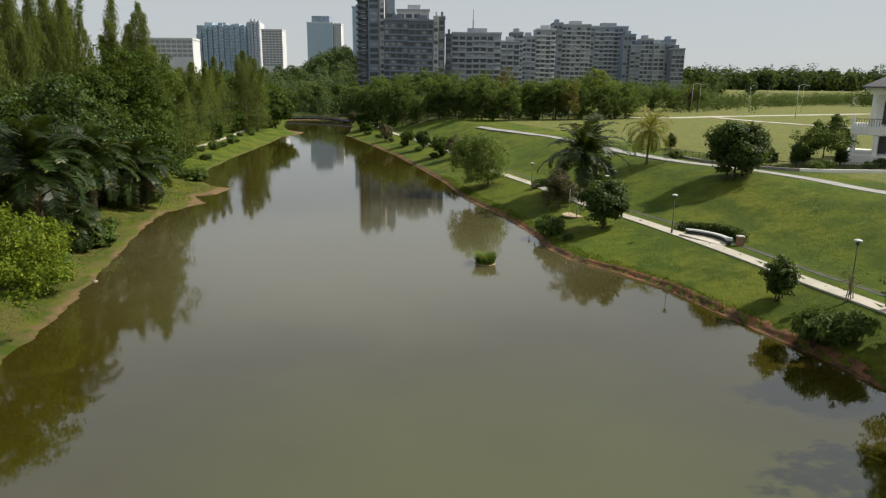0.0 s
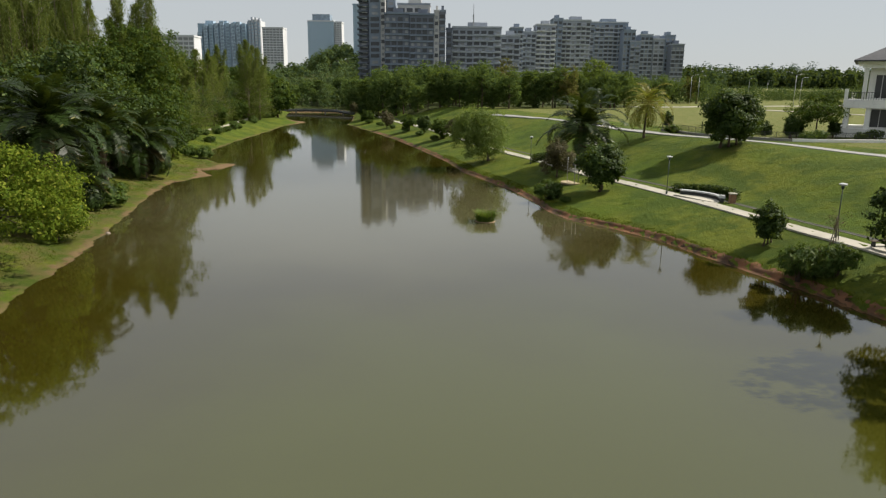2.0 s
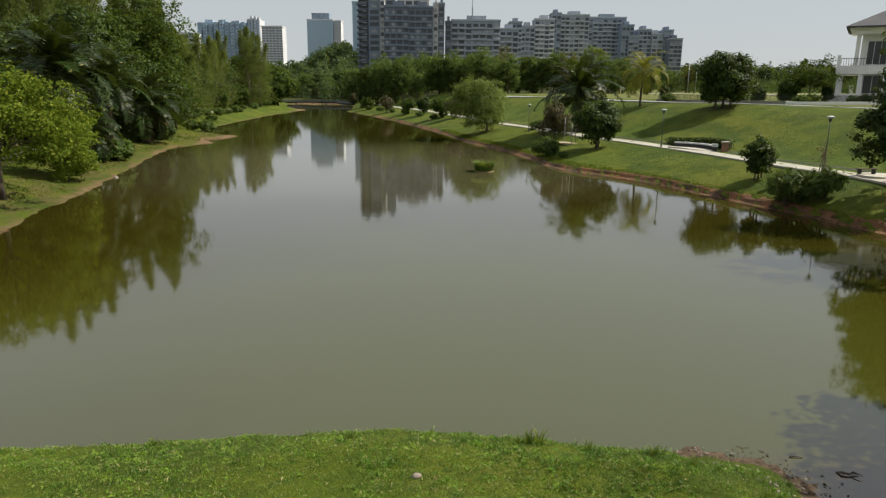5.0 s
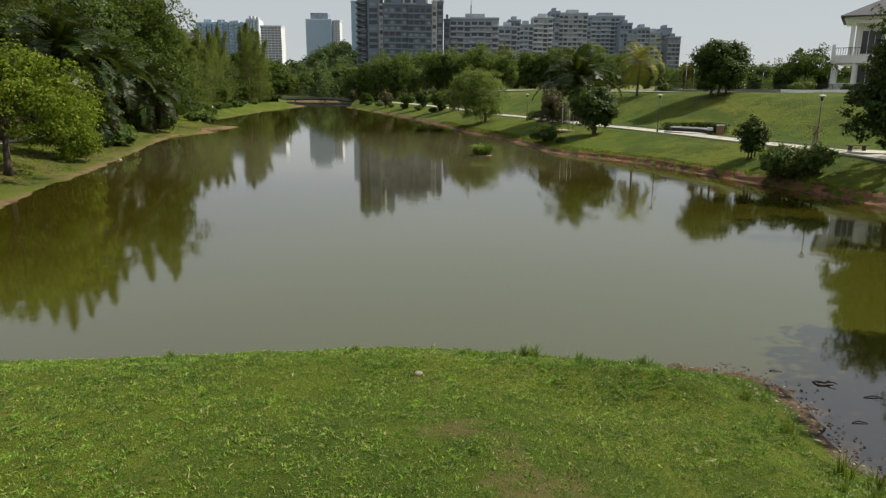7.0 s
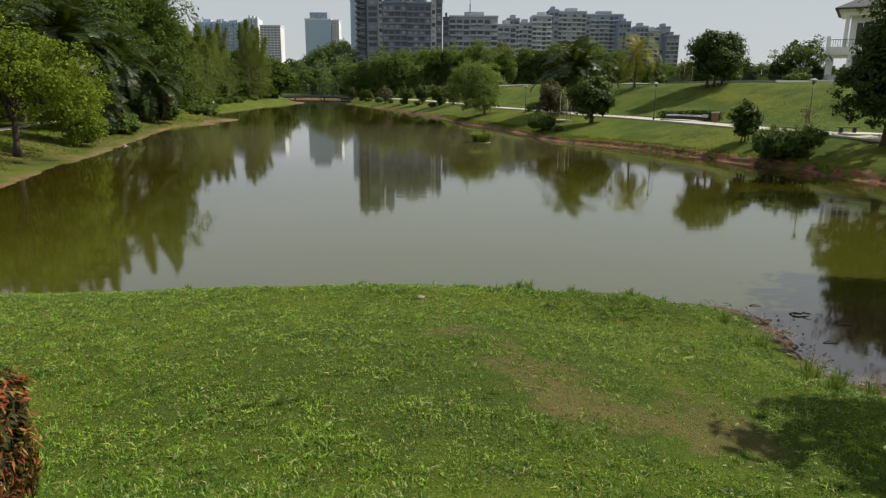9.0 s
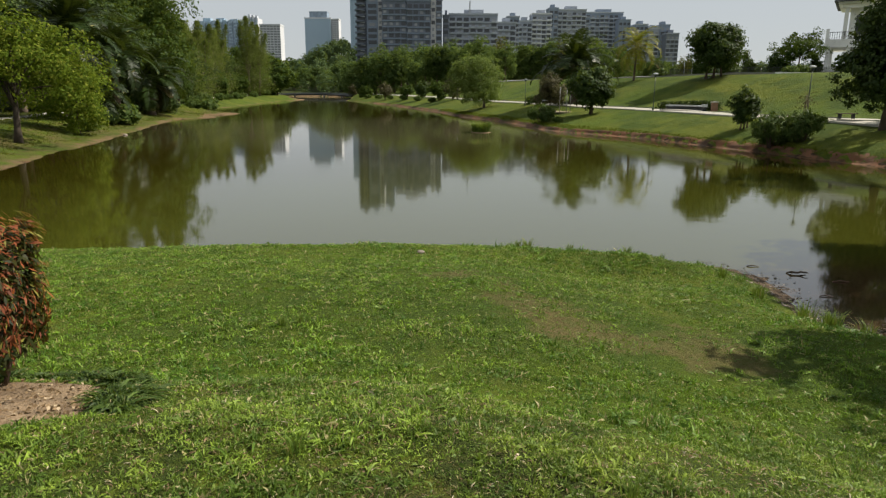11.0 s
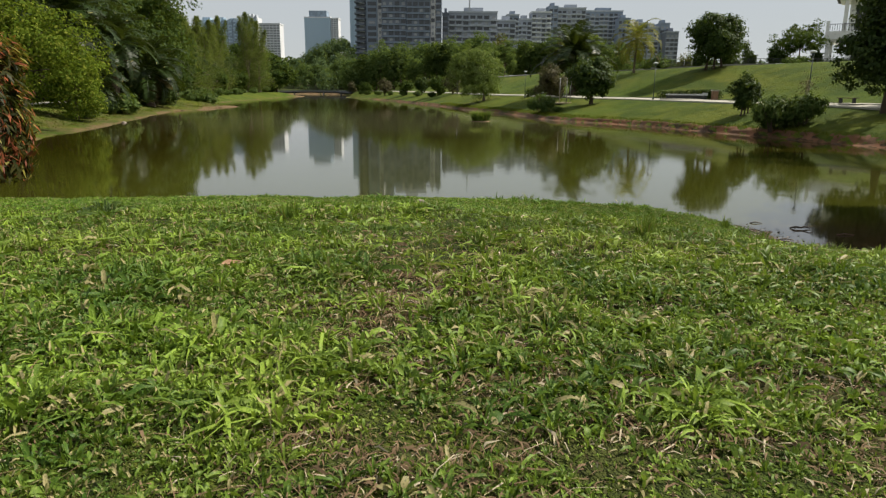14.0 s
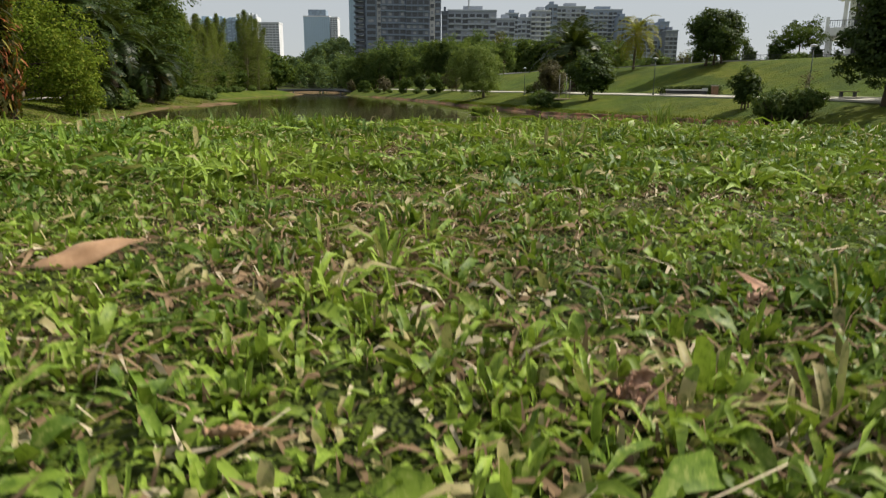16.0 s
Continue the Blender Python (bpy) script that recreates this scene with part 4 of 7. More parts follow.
def palm(name, label, seed, trunk_h, trunk_r, fronds, meshes, dry_meshes=(), dry=0, lean=(0, 0), steep=(-12, 80), shag=True):
    rng = np.random.default_rng(seed)
    ob = thing(name, label, "palm tree")
    n = 14
    pts = [(lean[0] * (i / n) ** 2, lean[1] * (i / n) ** 2, trunk_h * i / n - 0.15) for i in range(n + 1)]
    rad = [trunk_r * (1.3 - 0.4 * min(1, i / 3)) * (1 + (0.16 if i % 2 and shag else 0)) for i in range(n + 1)]
    pieces = [tube(pts, rad, 9)]
    if shag:
        for k in range(60):
            t = rng.uniform(0.25, 1.0)
            a = rng.uniform(0, 2 * math.pi)
            b = Vector((lean[0] * t * t + math.cos(a) * trunk_r * 0.8, lean[1] * t * t + math.sin(a) * trunk_r * 0.8, trunk_h * t))
            pieces.append(tube([b, b + Vector((math.cos(a) * 0.22, math.sin(a) * 0.22, 0.3))], [0.07, 0.03], 4))
    v, f = joined(pieces)
    child("trunk", np_mesh(name + "_trunk", v, f, M["palm_bark"], True), ob)
    for k in range(fronds):
        a = 360 * (k * 0.381966) % 360 + rng.uniform(-8, 8)
        t = k / max(1, fronds - 1)
        tilt = steep[0] + (steep[1] - steep[0]) * t - 30
        m = Matrix.Translation((lean[0], lean[1], trunk_h - 0.1 + 0.25 * t)) @ pose(0, 0, 0, rng.uniform(-12, 12), -tilt, a) @ Matrix.Diagonal((*[rng.uniform(0.85, 1.1)] * 3, 1))
        child("frond", meshes[k % len(meshes)], ob, m=m)
    for k in range(dry):
        a = rng.uniform(0, 360)
        m = Matrix.Translation((lean[0], lean[1], trunk_h - 0.35)) @ pose(0, 0, 0, rng.uniform(-15, 15), rng.uniform(65, 105), a)
        child("frond", dry_meshes[k % len(dry_meshes)], ob, "withered brown hanging frond", m)
    return ob


def bush(name, label, seed, height, radius, leaf, clumps=60, per=26, clump_r=0.35, card=(0.2, 0.1), category="shrub", stems=8, group=""):
    rng = np.random.default_rng(seed)
    ob = thing(name, label, category, group)
    pieces = []
    for k in range(stems):
        a = rng.uniform(0, 2 * math.pi)
        r = radius * rng.uniform(0.3, 0.8)
        pieces.append(tube([(0.15 * math.cos(a) * radius, 0.15 * math.sin(a) * radius, -0.1), (0.5 * r * math.cos(a), 0.5 * r * math.sin(a), height * 0.4), (r * math.cos(a), r * math.sin(a), height * rng.uniform(0.6, 0.9))], [0.04, 0.028, 0.01], 4))
    v, f = joined(pieces)
    child("stem", np_mesh(name + "_stem", v, f, M["bark"], True), ob)
    blobs = [(0, 0, height * 0.55, radius * 0.85, radius * 0.85, height * 0.45)]
    for k in range(5):
        a = 2 * math.pi * k / 5 + rng.uniform(-0.4, 0.4)
        blobs.append((0.55 * radius * math.cos(a), 0.55 * radius * math.sin(a), height * rng.uniform(0.3, 0.6), radius * 0.5, radius * 0.5, height * 0.33))
    cards = blob_crown(rng, blobs, clumps, per, clump_r, card[0], card[1], 0.0, 0.5)
    cards = cards[cards[:, :, 2].min(1) > -0.05]
    child("foliage", quad_mesh(name + "_foliage", cards, leaf), ob)
    return ob


def tuft_mesh(name, seed, n, radius, height, width, material, lean=0.6):
    """A clump of arching blades, two quads each."""
    rng = np.random.default_rng(seed)
    a = rng.uniform(0, 2 * np.pi, n)
    r = radius * np.sqrt(rng.uniform(0, 1, n))
    base = np.stack([np.cos(a) * r, np.sin(a) * r, np.zeros(n) - 0.02], -1)
    out = np.stack([np.cos(a + rng.normal(0, 0.8, n)), np.sin(a + rng.normal(0, 0.8, n)), np.zeros(n)], -1)
    h = height * rng.uniform(0.5, 1.15, n)[:, None]
    l = (lean * rng.uniform(0.2, 1.2, n))[:, None]
    mid = base + np.array([0, 0, 1]) * h * 0.6 + out * h * l * 0.3
    tip = base + np.array([0, 0, 1]) * h * (1 - 0.35 * l) + out * h * l
    side = np.stack([-out[:, 1], out[:, 0], np.zeros(n)], -1) * width / 2
    q1 = np.stack([base - side, base + side, mid + side * 0.9, mid - side * 0.9], 1)
    q2 = np.stack([mid - side * 0.9, mid + side * 0.9, tip + side * 0.1, tip - side * 0.1], 1)
    verts = np.concatenate([base - side, base + side, mid + side * 0.9, mid - side * 0.9, tip], 0)
    i = np.arange(n)
    faces = [(a, b, c, d) for a, b, c, d in zip(i, i + n, i + 2 * n, i + 3 * n)] + [(d, c, t) for c, d, t in zip(i + 2 * n, i + 3 * n, i + 4 * n)]
    return np_mesh(name, verts, faces, material)


def put(ob, x, y, turn=0, s=1.0, sz=None, sink=0.0):
    """Stand a thing on the ground."""
    ob.matrix_basis = place(x, y, turn, s, sz, sink)
    return ob


def place(x, y, turn=0, s=1.0, sz=None, sink=0.0):
    return pose(x, y, ground_z(x, y) - sink, 0, 0, turn) @ Matrix.Diagonal((s, s, sz or s, 1))


def again(ob, x, y, turn=0, s=1.0, sz=None, label=""):
    o = copy_thing(ob, place(x, y, turn, s, sz) @ Matrix.Diagonal((1 / ob.scale.x, 1 / ob.scale.y, 1 / ob.scale.z, 1)))
    if label:
        o["label"] = label
    return o

# ---- apartment blocks ----
def shared_box(name, w, d, h, material, bevel=0.0):
    """A box mesh, centred across, with its back on y = 0 and its foot on z = 0."""
    bm = box_bm(-w / 2, w / 2, -d, 0, 0, h)
    if bevel:
        bmesh.ops.bevel(bm, geom=list(bm.edges), offset=bevel, segments=1, affect="EDGES")
    me = bpy.data.meshes.new(name)
    bm.to_mesh(me)
    bm.free()
    me.materials.append(material)
    return me


def block(name, label, x0, x1, y, z0, z1, depth, wall, storey=3.2, bay=3.4, style="bands", band=None, turn=0.0, roof=True, seed=0):
    """An apartment block that faces the lake: wall, floor bands, balconies, windows, parapet."""
    rng = random.Random(seed)
    ob = thing(name, label, "apartment block", "apartment blocks", loc=((x0 + x1) / 2, y, z0 - 12))
    ob.rotation_euler = (0, 0, radians(turn))
    w, h = x1 - x0, z1 - z0 + 12
    part("wall", box_bm(-w / 2, w / 2, 0, depth, 0, h), wall, ob)
    floors = int((z1 - z0) / storey) + 1
    bays = max(1, round(w / bay))
    bw = w / bays
    band = band or wall
    win = shared_box("pane", bw * 0.74, 0.06, 1.9, M["pane"])
    lit = shared_box("pane", bw * 0.5, 0.08, 1.5, M["pane_light"])
    slab = shared_box("floor_band", w + 0.3, 0.5, 0.75, band)
    balc = shared_box("balcony", bw * 0.86, 1.3, 1.05, band, 0.05)
    fin = shared_box("fin", 0.35, 0.9, h - 12, band)
    bowl = np_mesh("balcony", *tube([(0, -0.3, 0), (0, -0.3, 0.3), (0, -0.3, 1.2)], [w * 0.40, w * 0.54, w * 0.54], 14), wall)
    soffit = shared_box("balcony_soffit", w * 0.5, 2.6, 0.22, M["tower_white"])
    for i in range(floors):
        z = h - 1.1 - (i + 1) * storey + 0.75
        if style == "scallops":
            child("balcony", bowl, ob, "dark half-round balcony", pose(-w * 0.12, -0.02, z - 0.9))
            child("balcony_soffit", soffit, ob, "pale underside of the balcony", pose(w * 0.1, -0.02, z - 1.0))
        if style in ("bands", "balconies"):
            child("floor_band", slab, ob, m=pose(0, 0.002, z - 1.05))
        for k in range(bays):
            x = -w / 2 + (k + 0.5) * bw
            if style == "balconies" and k % 3 != 2:
                child("balcony", balc, ob, m=pose(x, -0.05, z - 0.95))
            child("window", lit if rng.random() < 0.33 else win, ob, m=pose(x, -0.004, z))
    if style == "fins":
        for k in range(bays + 1):
            child("fin", fin, ob, m=pose(-w / 2 + k * bw, 0, 11))
    if roof:
        part("parapet", box_bm(-w / 2 - 0.25, w / 2 + 0.25, -0.35, depth + 0.25, h - 0.02, h + 0.9), band, ob)
        part("roof_box", box_bm(-w * 0.18, w * 0.22, depth * 0.35, depth * 0.8, h + 0.9, h + 3.4), wall, ob)
    return ob


def plain_tower(name, label, x0, x1, y, z0, z1, depth, wall, pane, floors, bays, top=True, vertical=False, band=None):
    """A far tower: wall, glazed strips floor by floor, crown."""
    ob = thing(name, label, "tower block", "distant towers", loc=((x0 + x1) / 2, y, z0 - 30))
    w, h = x1 - x0, z1 - z0 + 30
    part("wall", box_bm(-w / 2, w / 2, 0, depth, 0, h), wall, ob)
    bw = w / bays
    step = (z1 - z0) / floors
    if vertical:
        me = shared_box("pane", bw * 0.62, 0.3, z1 - z0 - 2, pane)
        for k in range(bays):
            child("window", me, ob, m=pose(-w / 2 + (k + 0.5) * bw, 0, 29))
    else:
        me = shared_box("pane", bw * 0.8, 0.3, step * 0.62, pane)
        for i in range(floors):
            for k in range(bays):
                child("window", me, ob, m=pose(-w / 2 + (k + 0.5) * bw, 0, 30 + (i + 0.2) * step))
    if top:
        part("parapet", box_bm(-w / 2 - 0.5, w / 2 + 0.5, -0.6, depth + 0.5, h - 0.05, h + 1.6), band or wall, ob)
    return ob


def ribbed_tower(name, label, x0, x1, y, z0, z1, depth, wall, rib, pane, bays, floors, seed, steps=()):
    """A far tower of projecting vertical bays and glazed slots, with slab edges and roof boxes."""
    rng = random.Random(seed)
    ob = thing(name, label, "tower block", "distant towers", loc=((x0 + x1) / 2, y, z0 - 30))
    w, h = x1 - x0, z1 - z0 + 30
    part("wall", box_bm(-w / 2, w / 2, 0, depth, 0, h - 3), wall, ob)
    bw = w / bays
    for k in range(bays):
        a = -w / 2 + k * bw
        top = h - rng.uniform(0, 2.5) - (steps[k] if k < len(steps) else 0)
        out = rng.choice((1.2, 2.2, 3.2))
        bay = part("bay", box_bm(a + 0.16 * bw, a + 0.86 * bw, -out, 0, 0, top), rib if k % 3 != 2 else wall, ob)
        for i in range(floors):
            zz = 31 + i * (top - 34) / floors
            part("pane", box_bm(a + 0.26 * bw, a + 0.76 * bw, -out - 0.25, -out, zz, zz + 0.6 * (top - 34) / floors), pane, bay)
        part("slot", box_bm(a - 0.14 * bw, a + 0.16 * bw, -0.3, 0, 0, top - 2), M["pane_slate"], ob, "dark glazed slot between the bays")
    for k in range(3):
        a = -w / 2 + w * (0.12 + 0.28 * k)
        part("roof_box", box_bm(a, a + w * 0.16, depth * 0.3, depth * 0.7, h - 3, h + rng.uniform(0.5, 3)), rib, ob)
    return ob


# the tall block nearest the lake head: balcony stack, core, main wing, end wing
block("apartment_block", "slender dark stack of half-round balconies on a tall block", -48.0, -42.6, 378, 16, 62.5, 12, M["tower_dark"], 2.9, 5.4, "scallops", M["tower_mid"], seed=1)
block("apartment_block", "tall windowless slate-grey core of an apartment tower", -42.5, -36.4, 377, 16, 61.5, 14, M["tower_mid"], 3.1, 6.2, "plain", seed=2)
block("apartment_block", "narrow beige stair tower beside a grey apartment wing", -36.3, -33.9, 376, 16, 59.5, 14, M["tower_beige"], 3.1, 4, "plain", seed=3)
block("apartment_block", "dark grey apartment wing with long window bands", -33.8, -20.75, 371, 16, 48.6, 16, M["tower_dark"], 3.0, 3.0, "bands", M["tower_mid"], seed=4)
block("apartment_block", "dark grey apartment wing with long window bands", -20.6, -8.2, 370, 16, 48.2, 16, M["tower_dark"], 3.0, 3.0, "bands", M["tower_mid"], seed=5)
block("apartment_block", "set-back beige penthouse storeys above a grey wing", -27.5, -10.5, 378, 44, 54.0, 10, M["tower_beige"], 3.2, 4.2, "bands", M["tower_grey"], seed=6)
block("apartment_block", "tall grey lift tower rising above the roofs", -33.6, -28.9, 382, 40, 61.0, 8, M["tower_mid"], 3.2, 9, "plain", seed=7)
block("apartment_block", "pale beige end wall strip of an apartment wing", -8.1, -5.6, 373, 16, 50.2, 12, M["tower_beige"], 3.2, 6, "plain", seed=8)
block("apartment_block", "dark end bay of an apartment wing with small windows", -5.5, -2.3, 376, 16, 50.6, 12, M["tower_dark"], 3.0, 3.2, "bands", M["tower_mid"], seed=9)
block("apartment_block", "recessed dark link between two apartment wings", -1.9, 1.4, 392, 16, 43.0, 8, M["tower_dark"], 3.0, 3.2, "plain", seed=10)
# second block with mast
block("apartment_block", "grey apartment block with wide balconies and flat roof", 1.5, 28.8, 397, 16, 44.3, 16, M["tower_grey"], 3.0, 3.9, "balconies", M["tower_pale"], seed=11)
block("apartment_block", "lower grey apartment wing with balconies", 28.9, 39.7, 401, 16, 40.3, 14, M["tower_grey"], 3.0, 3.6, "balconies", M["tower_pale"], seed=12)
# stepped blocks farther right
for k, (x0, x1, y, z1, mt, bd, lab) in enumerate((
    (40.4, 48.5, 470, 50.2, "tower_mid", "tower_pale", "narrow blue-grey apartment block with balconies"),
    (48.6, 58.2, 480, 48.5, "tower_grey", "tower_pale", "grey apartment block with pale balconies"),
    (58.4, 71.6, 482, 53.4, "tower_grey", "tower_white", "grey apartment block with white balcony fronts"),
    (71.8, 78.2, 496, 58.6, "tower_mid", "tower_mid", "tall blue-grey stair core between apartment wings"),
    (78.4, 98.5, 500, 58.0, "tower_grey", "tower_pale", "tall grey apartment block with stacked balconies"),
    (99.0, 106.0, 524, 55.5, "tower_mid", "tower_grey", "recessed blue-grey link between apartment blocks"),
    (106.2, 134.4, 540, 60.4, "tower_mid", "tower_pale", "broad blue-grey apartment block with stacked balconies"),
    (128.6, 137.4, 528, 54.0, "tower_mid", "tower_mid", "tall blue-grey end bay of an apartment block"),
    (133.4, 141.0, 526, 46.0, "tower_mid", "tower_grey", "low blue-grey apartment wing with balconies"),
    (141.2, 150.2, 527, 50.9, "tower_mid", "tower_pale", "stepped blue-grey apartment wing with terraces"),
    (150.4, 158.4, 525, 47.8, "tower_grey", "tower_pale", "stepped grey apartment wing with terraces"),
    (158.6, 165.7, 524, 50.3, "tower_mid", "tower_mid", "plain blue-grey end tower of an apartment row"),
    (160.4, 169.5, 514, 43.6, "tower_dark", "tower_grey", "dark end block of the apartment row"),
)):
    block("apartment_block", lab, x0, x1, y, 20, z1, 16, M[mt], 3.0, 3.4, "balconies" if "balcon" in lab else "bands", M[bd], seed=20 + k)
mast = thing("radio_mast", "slender lattice radio mast on a roof", "mast", loc=(13.3, 402, 44))
part("pole", box_bm(-0.35, 0.35, -0.35, 0.35, 0, 8), M["steel"], mast)
part("antenna", box_bm(-0.14, 0.14, -0.14, 0.14, 8, 13.5), M["steel"], mast)
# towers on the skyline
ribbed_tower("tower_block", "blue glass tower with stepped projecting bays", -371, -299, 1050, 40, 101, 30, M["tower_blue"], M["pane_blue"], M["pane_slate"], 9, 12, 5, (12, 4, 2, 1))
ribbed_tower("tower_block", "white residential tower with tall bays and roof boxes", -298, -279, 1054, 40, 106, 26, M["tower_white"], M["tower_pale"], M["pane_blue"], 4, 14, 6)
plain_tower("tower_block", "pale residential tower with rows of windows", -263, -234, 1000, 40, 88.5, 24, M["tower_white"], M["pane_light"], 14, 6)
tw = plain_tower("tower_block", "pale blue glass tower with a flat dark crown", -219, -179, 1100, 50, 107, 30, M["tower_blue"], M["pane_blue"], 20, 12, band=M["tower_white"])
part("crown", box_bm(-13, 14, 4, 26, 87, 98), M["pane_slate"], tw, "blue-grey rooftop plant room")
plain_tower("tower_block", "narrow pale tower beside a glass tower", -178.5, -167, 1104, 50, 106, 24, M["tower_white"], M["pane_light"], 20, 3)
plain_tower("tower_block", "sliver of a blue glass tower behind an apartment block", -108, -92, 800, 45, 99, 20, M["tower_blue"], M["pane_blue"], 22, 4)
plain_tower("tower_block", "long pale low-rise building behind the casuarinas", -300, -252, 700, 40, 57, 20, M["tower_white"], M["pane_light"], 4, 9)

# ---- trees of the left bank ----
FROND = [frond_mesh("oil_palm_frond", 3 + k, 5.6, 46, 1.05, 0.125, 88 + 20 * k, M["frond"], 0.05, 0.05) for k in range(3)]
FROND_DRY = [frond_mesh("withered_frond", 13 + k, 4.2, 34, 0.7, 0.07, 40, M["frond_dry"], 0.04, 0.25) for k in range(2)]
FROND_COCO = [frond_mesh("coconut_frond", 23 + k, 4.0, 40, 0.75, 0.075, 120 + 10 * k, M["frond_yellow"], 0.04, 0.05) for k in range(2)]

light = broad_tree("shade_tree", "bright yellow-green broadleaf tree on the lake bank", 101, 8.4, 4.9, M["leaf_light"], M["dark_bark"], 0.24, 0.26, 400, 44, 0.72, (0.23, 0.13), 12, (0.05, 0))
put(light, -30.2, 43.2, 20, 1.1)
light2 = broad_tree("shade_tree", "low bright green tree with branches to the ground", 102, 6.2, 2.9, M["leaf_light"], M["bark"], 0.14, 0.02, 260, 42, 0.62, (0.22, 0.12), 9)
put(light2, -31.3, 53.5, 70)
again(light, -39.5, 52.0, 140, 1.0)
again(light, -38, 39.5, 250, 0.95)
p1 = palm("oil_palm", "dense dark oil palm with long arching fronds", 5, 7.2, 0.42, 42, FROND, FROND_DRY, 10, steep=(-40, 72))
put(p1, -36.0, 62, 0, 1.12)
p2 = palm("oil_palm", "oil palm with withered hanging fronds beside the shore", 6, 4.2, 0.45, 42, FROND, FROND_DRY, 14, steep=(-48, 66))
put(p2, -40.2, 89.5, 60, 1.1)
again(p1, -46.0, 70, 120, 1.05)
again(p1, -38.6, 76.5, 200, 1.0)
again(p2, -43.5, 97.0, 320, 1.0)
again(p1, -46, 56, 40, 1.1)
again(p2, -36.0, 66.5, 10, 0.7, label="small drooping oil palm beside the shore")
dark = broad_tree("broadleaf_tree", "large dense dark green broadleaf tree", 111, 18.0, 8.4, M["leaf_mid"], M["bark"], 0.45, 0.05, 700, 48, 1.25, (0.38, 0.24), 15)
put(dark, -47.5, 103, 0, 1.13)
dark2 = broad_tree("broadleaf_tree", "dense dark green broadleaf tree with a rounded crown", 112, 12.5, 6.0, M["leaf_dark"], M["bark"], 0.35, 0.05, 420, 38, 1.05, (0.38, 0.24), 11)
put(dark2, -45.0, 91.5, 40)
for x, y, r, s in ((-46.5, 84, 250, 1.25), (-47, 76, 20, 1.1), (-51, 113, 90, 0.95), (-53, 74, 200, 0.8), (-49, 66, 75, 1.0), (-56, 60, 130, 0.9), (-55, 97, 310, 0.95), (-44.5, 111, 150, 0.55), (-53, 124, 20, 0.85), (-55.5, 133, 110, 0.9), (-59.5, 144, 200, 0.85), (-64, 168, 280, 0.9), (-65, 180, 30, 0.85), (-69, 203, 80, 0.95), (-73, 226, 160, 1.0)):
    again(dark2, x, y, r, s)
con = conifer("casuarina", "tall feathery olive-green casuarina tree", 121, 25, 7.4, M["needle"], M["pale_bark"], 300, 40, (0.44, 0.075), "casuarinas on the left bank", 4)
put(con, -60.5, 110, 0, 1.0, 1.12)
con2 = conifer("casuarina", "slender feathery olive-green casuarina tree", 122, 24, 6.4, M["needle"], M["pale_bark"], 280, 40, (0.44, 0.075), "casuarinas on the left bank", 3)
put(con2, -55.5, 121, 30, 0.95, 1.16)
for k, (x, y, s, w) in enumerate(((-54.5, 104, 1.15, 0.95), (-55.5, 93, 1.12, 0.95), (-52.5, 83.5, 0.95, 0.95), (-50, 118, 1.12, 0.9), (-66, 100, 1.2, 1.1), (-63, 120, 1.22, 1.1), (-58, 88, 0.95, 1.2), (-62, 78, 0.95, 1.2), (-70, 88, 1.2, 1.2), (-70, 112, 1.25, 1.2), (-55, 130, 0.95, 1.0), (-60, 138, 0.80, 1.4), (-58, 150, 0.72, 1.45), (-63, 160, 0.78, 1.5), (-62, 172, 0.70, 1.45), (-66, 184, 0.80, 1.5), (-66, 197, 0.78, 1.5), (-63, 219, 1.0, 1.35), (-61, 224, 0.95, 1.3), (-68, 207, 0.9, 1.1), (-72, 150, 1.0, 1.3), (-76, 170, 1.0, 1.3), (-78, 190, 1.0, 1.3), (-67, 128, 1.0, 1.2), (-66, 64, 1.0, 1.2), (-75, 130, 1.1, 1.3))):
    again(con if k % 2 else con2, x, y, 47 * k, 0.92 * w, 0.97 * s)
rnd = broad_tree("round_tree", "rounded light green tree at the lake head", 131, 8.5, 4.6, M["leaf_mid"], M["bark"], 0.22, 0.04, 200, 26, 0.9, (0.6, 0.36), 8)
put(rnd, -66.5, 236, 0, 1.1)
for k, (x, y, s) in enumerate(((-71, 254, 1.15), (-78, 276, 1.2), (-86, 298, 1.3), (-66, 214, 0.9), (-63, 186, 0.85), (-61, 160, 0.8), (-57, 141, 0.8), (-76, 240, 1.2), (-66.5, 250, 1.75), (-72, 268, 2.0), (-79, 290, 2.1), (-84, 262, 2.2), (-64, 228, 1.2), (-61.5, 250, 1.6), (-60, 244, 1.25))):
    again(rnd, x, y, 61 * k, s)

# shrubs along the left walk
sh = bush("shrub", "low rounded green shrub beside the footpath", 141, 1.3, 1.1, M["shrub"], 46, 24, 0.4, (0.3, 0.16), group="shrubs along the left walk")
put(sh, -50.6, 146)
rs = random.Random(4)
for k in range(26):
    y = 128 + 5.6 * k + rs.uniform(-2, 2)
    xw = float(np.interp(y, WALK_LEFT[:, 1], WALK_LEFT[:, 0]))
    again(sh, xw + rs.choice((2.6, 3.4, 5.0, -2.2)), y, rs.uniform(0, 360), rs.uniform(0.7, 1.5))
for x, y, s in ((-33.0, 58.5, 1.1), (-32.2, 56.5, 0.8), (-35.0, 66.5, 0.9), (-34.6, 69.6, 1.2), (-37.0, 76.0, 0.8), (-39.8, 94, 1.3), (-42.0, 118, 1.2), (-45.0, 119, 1.0)):
    again(sh, x, y, 80 * s, s * 1.3)

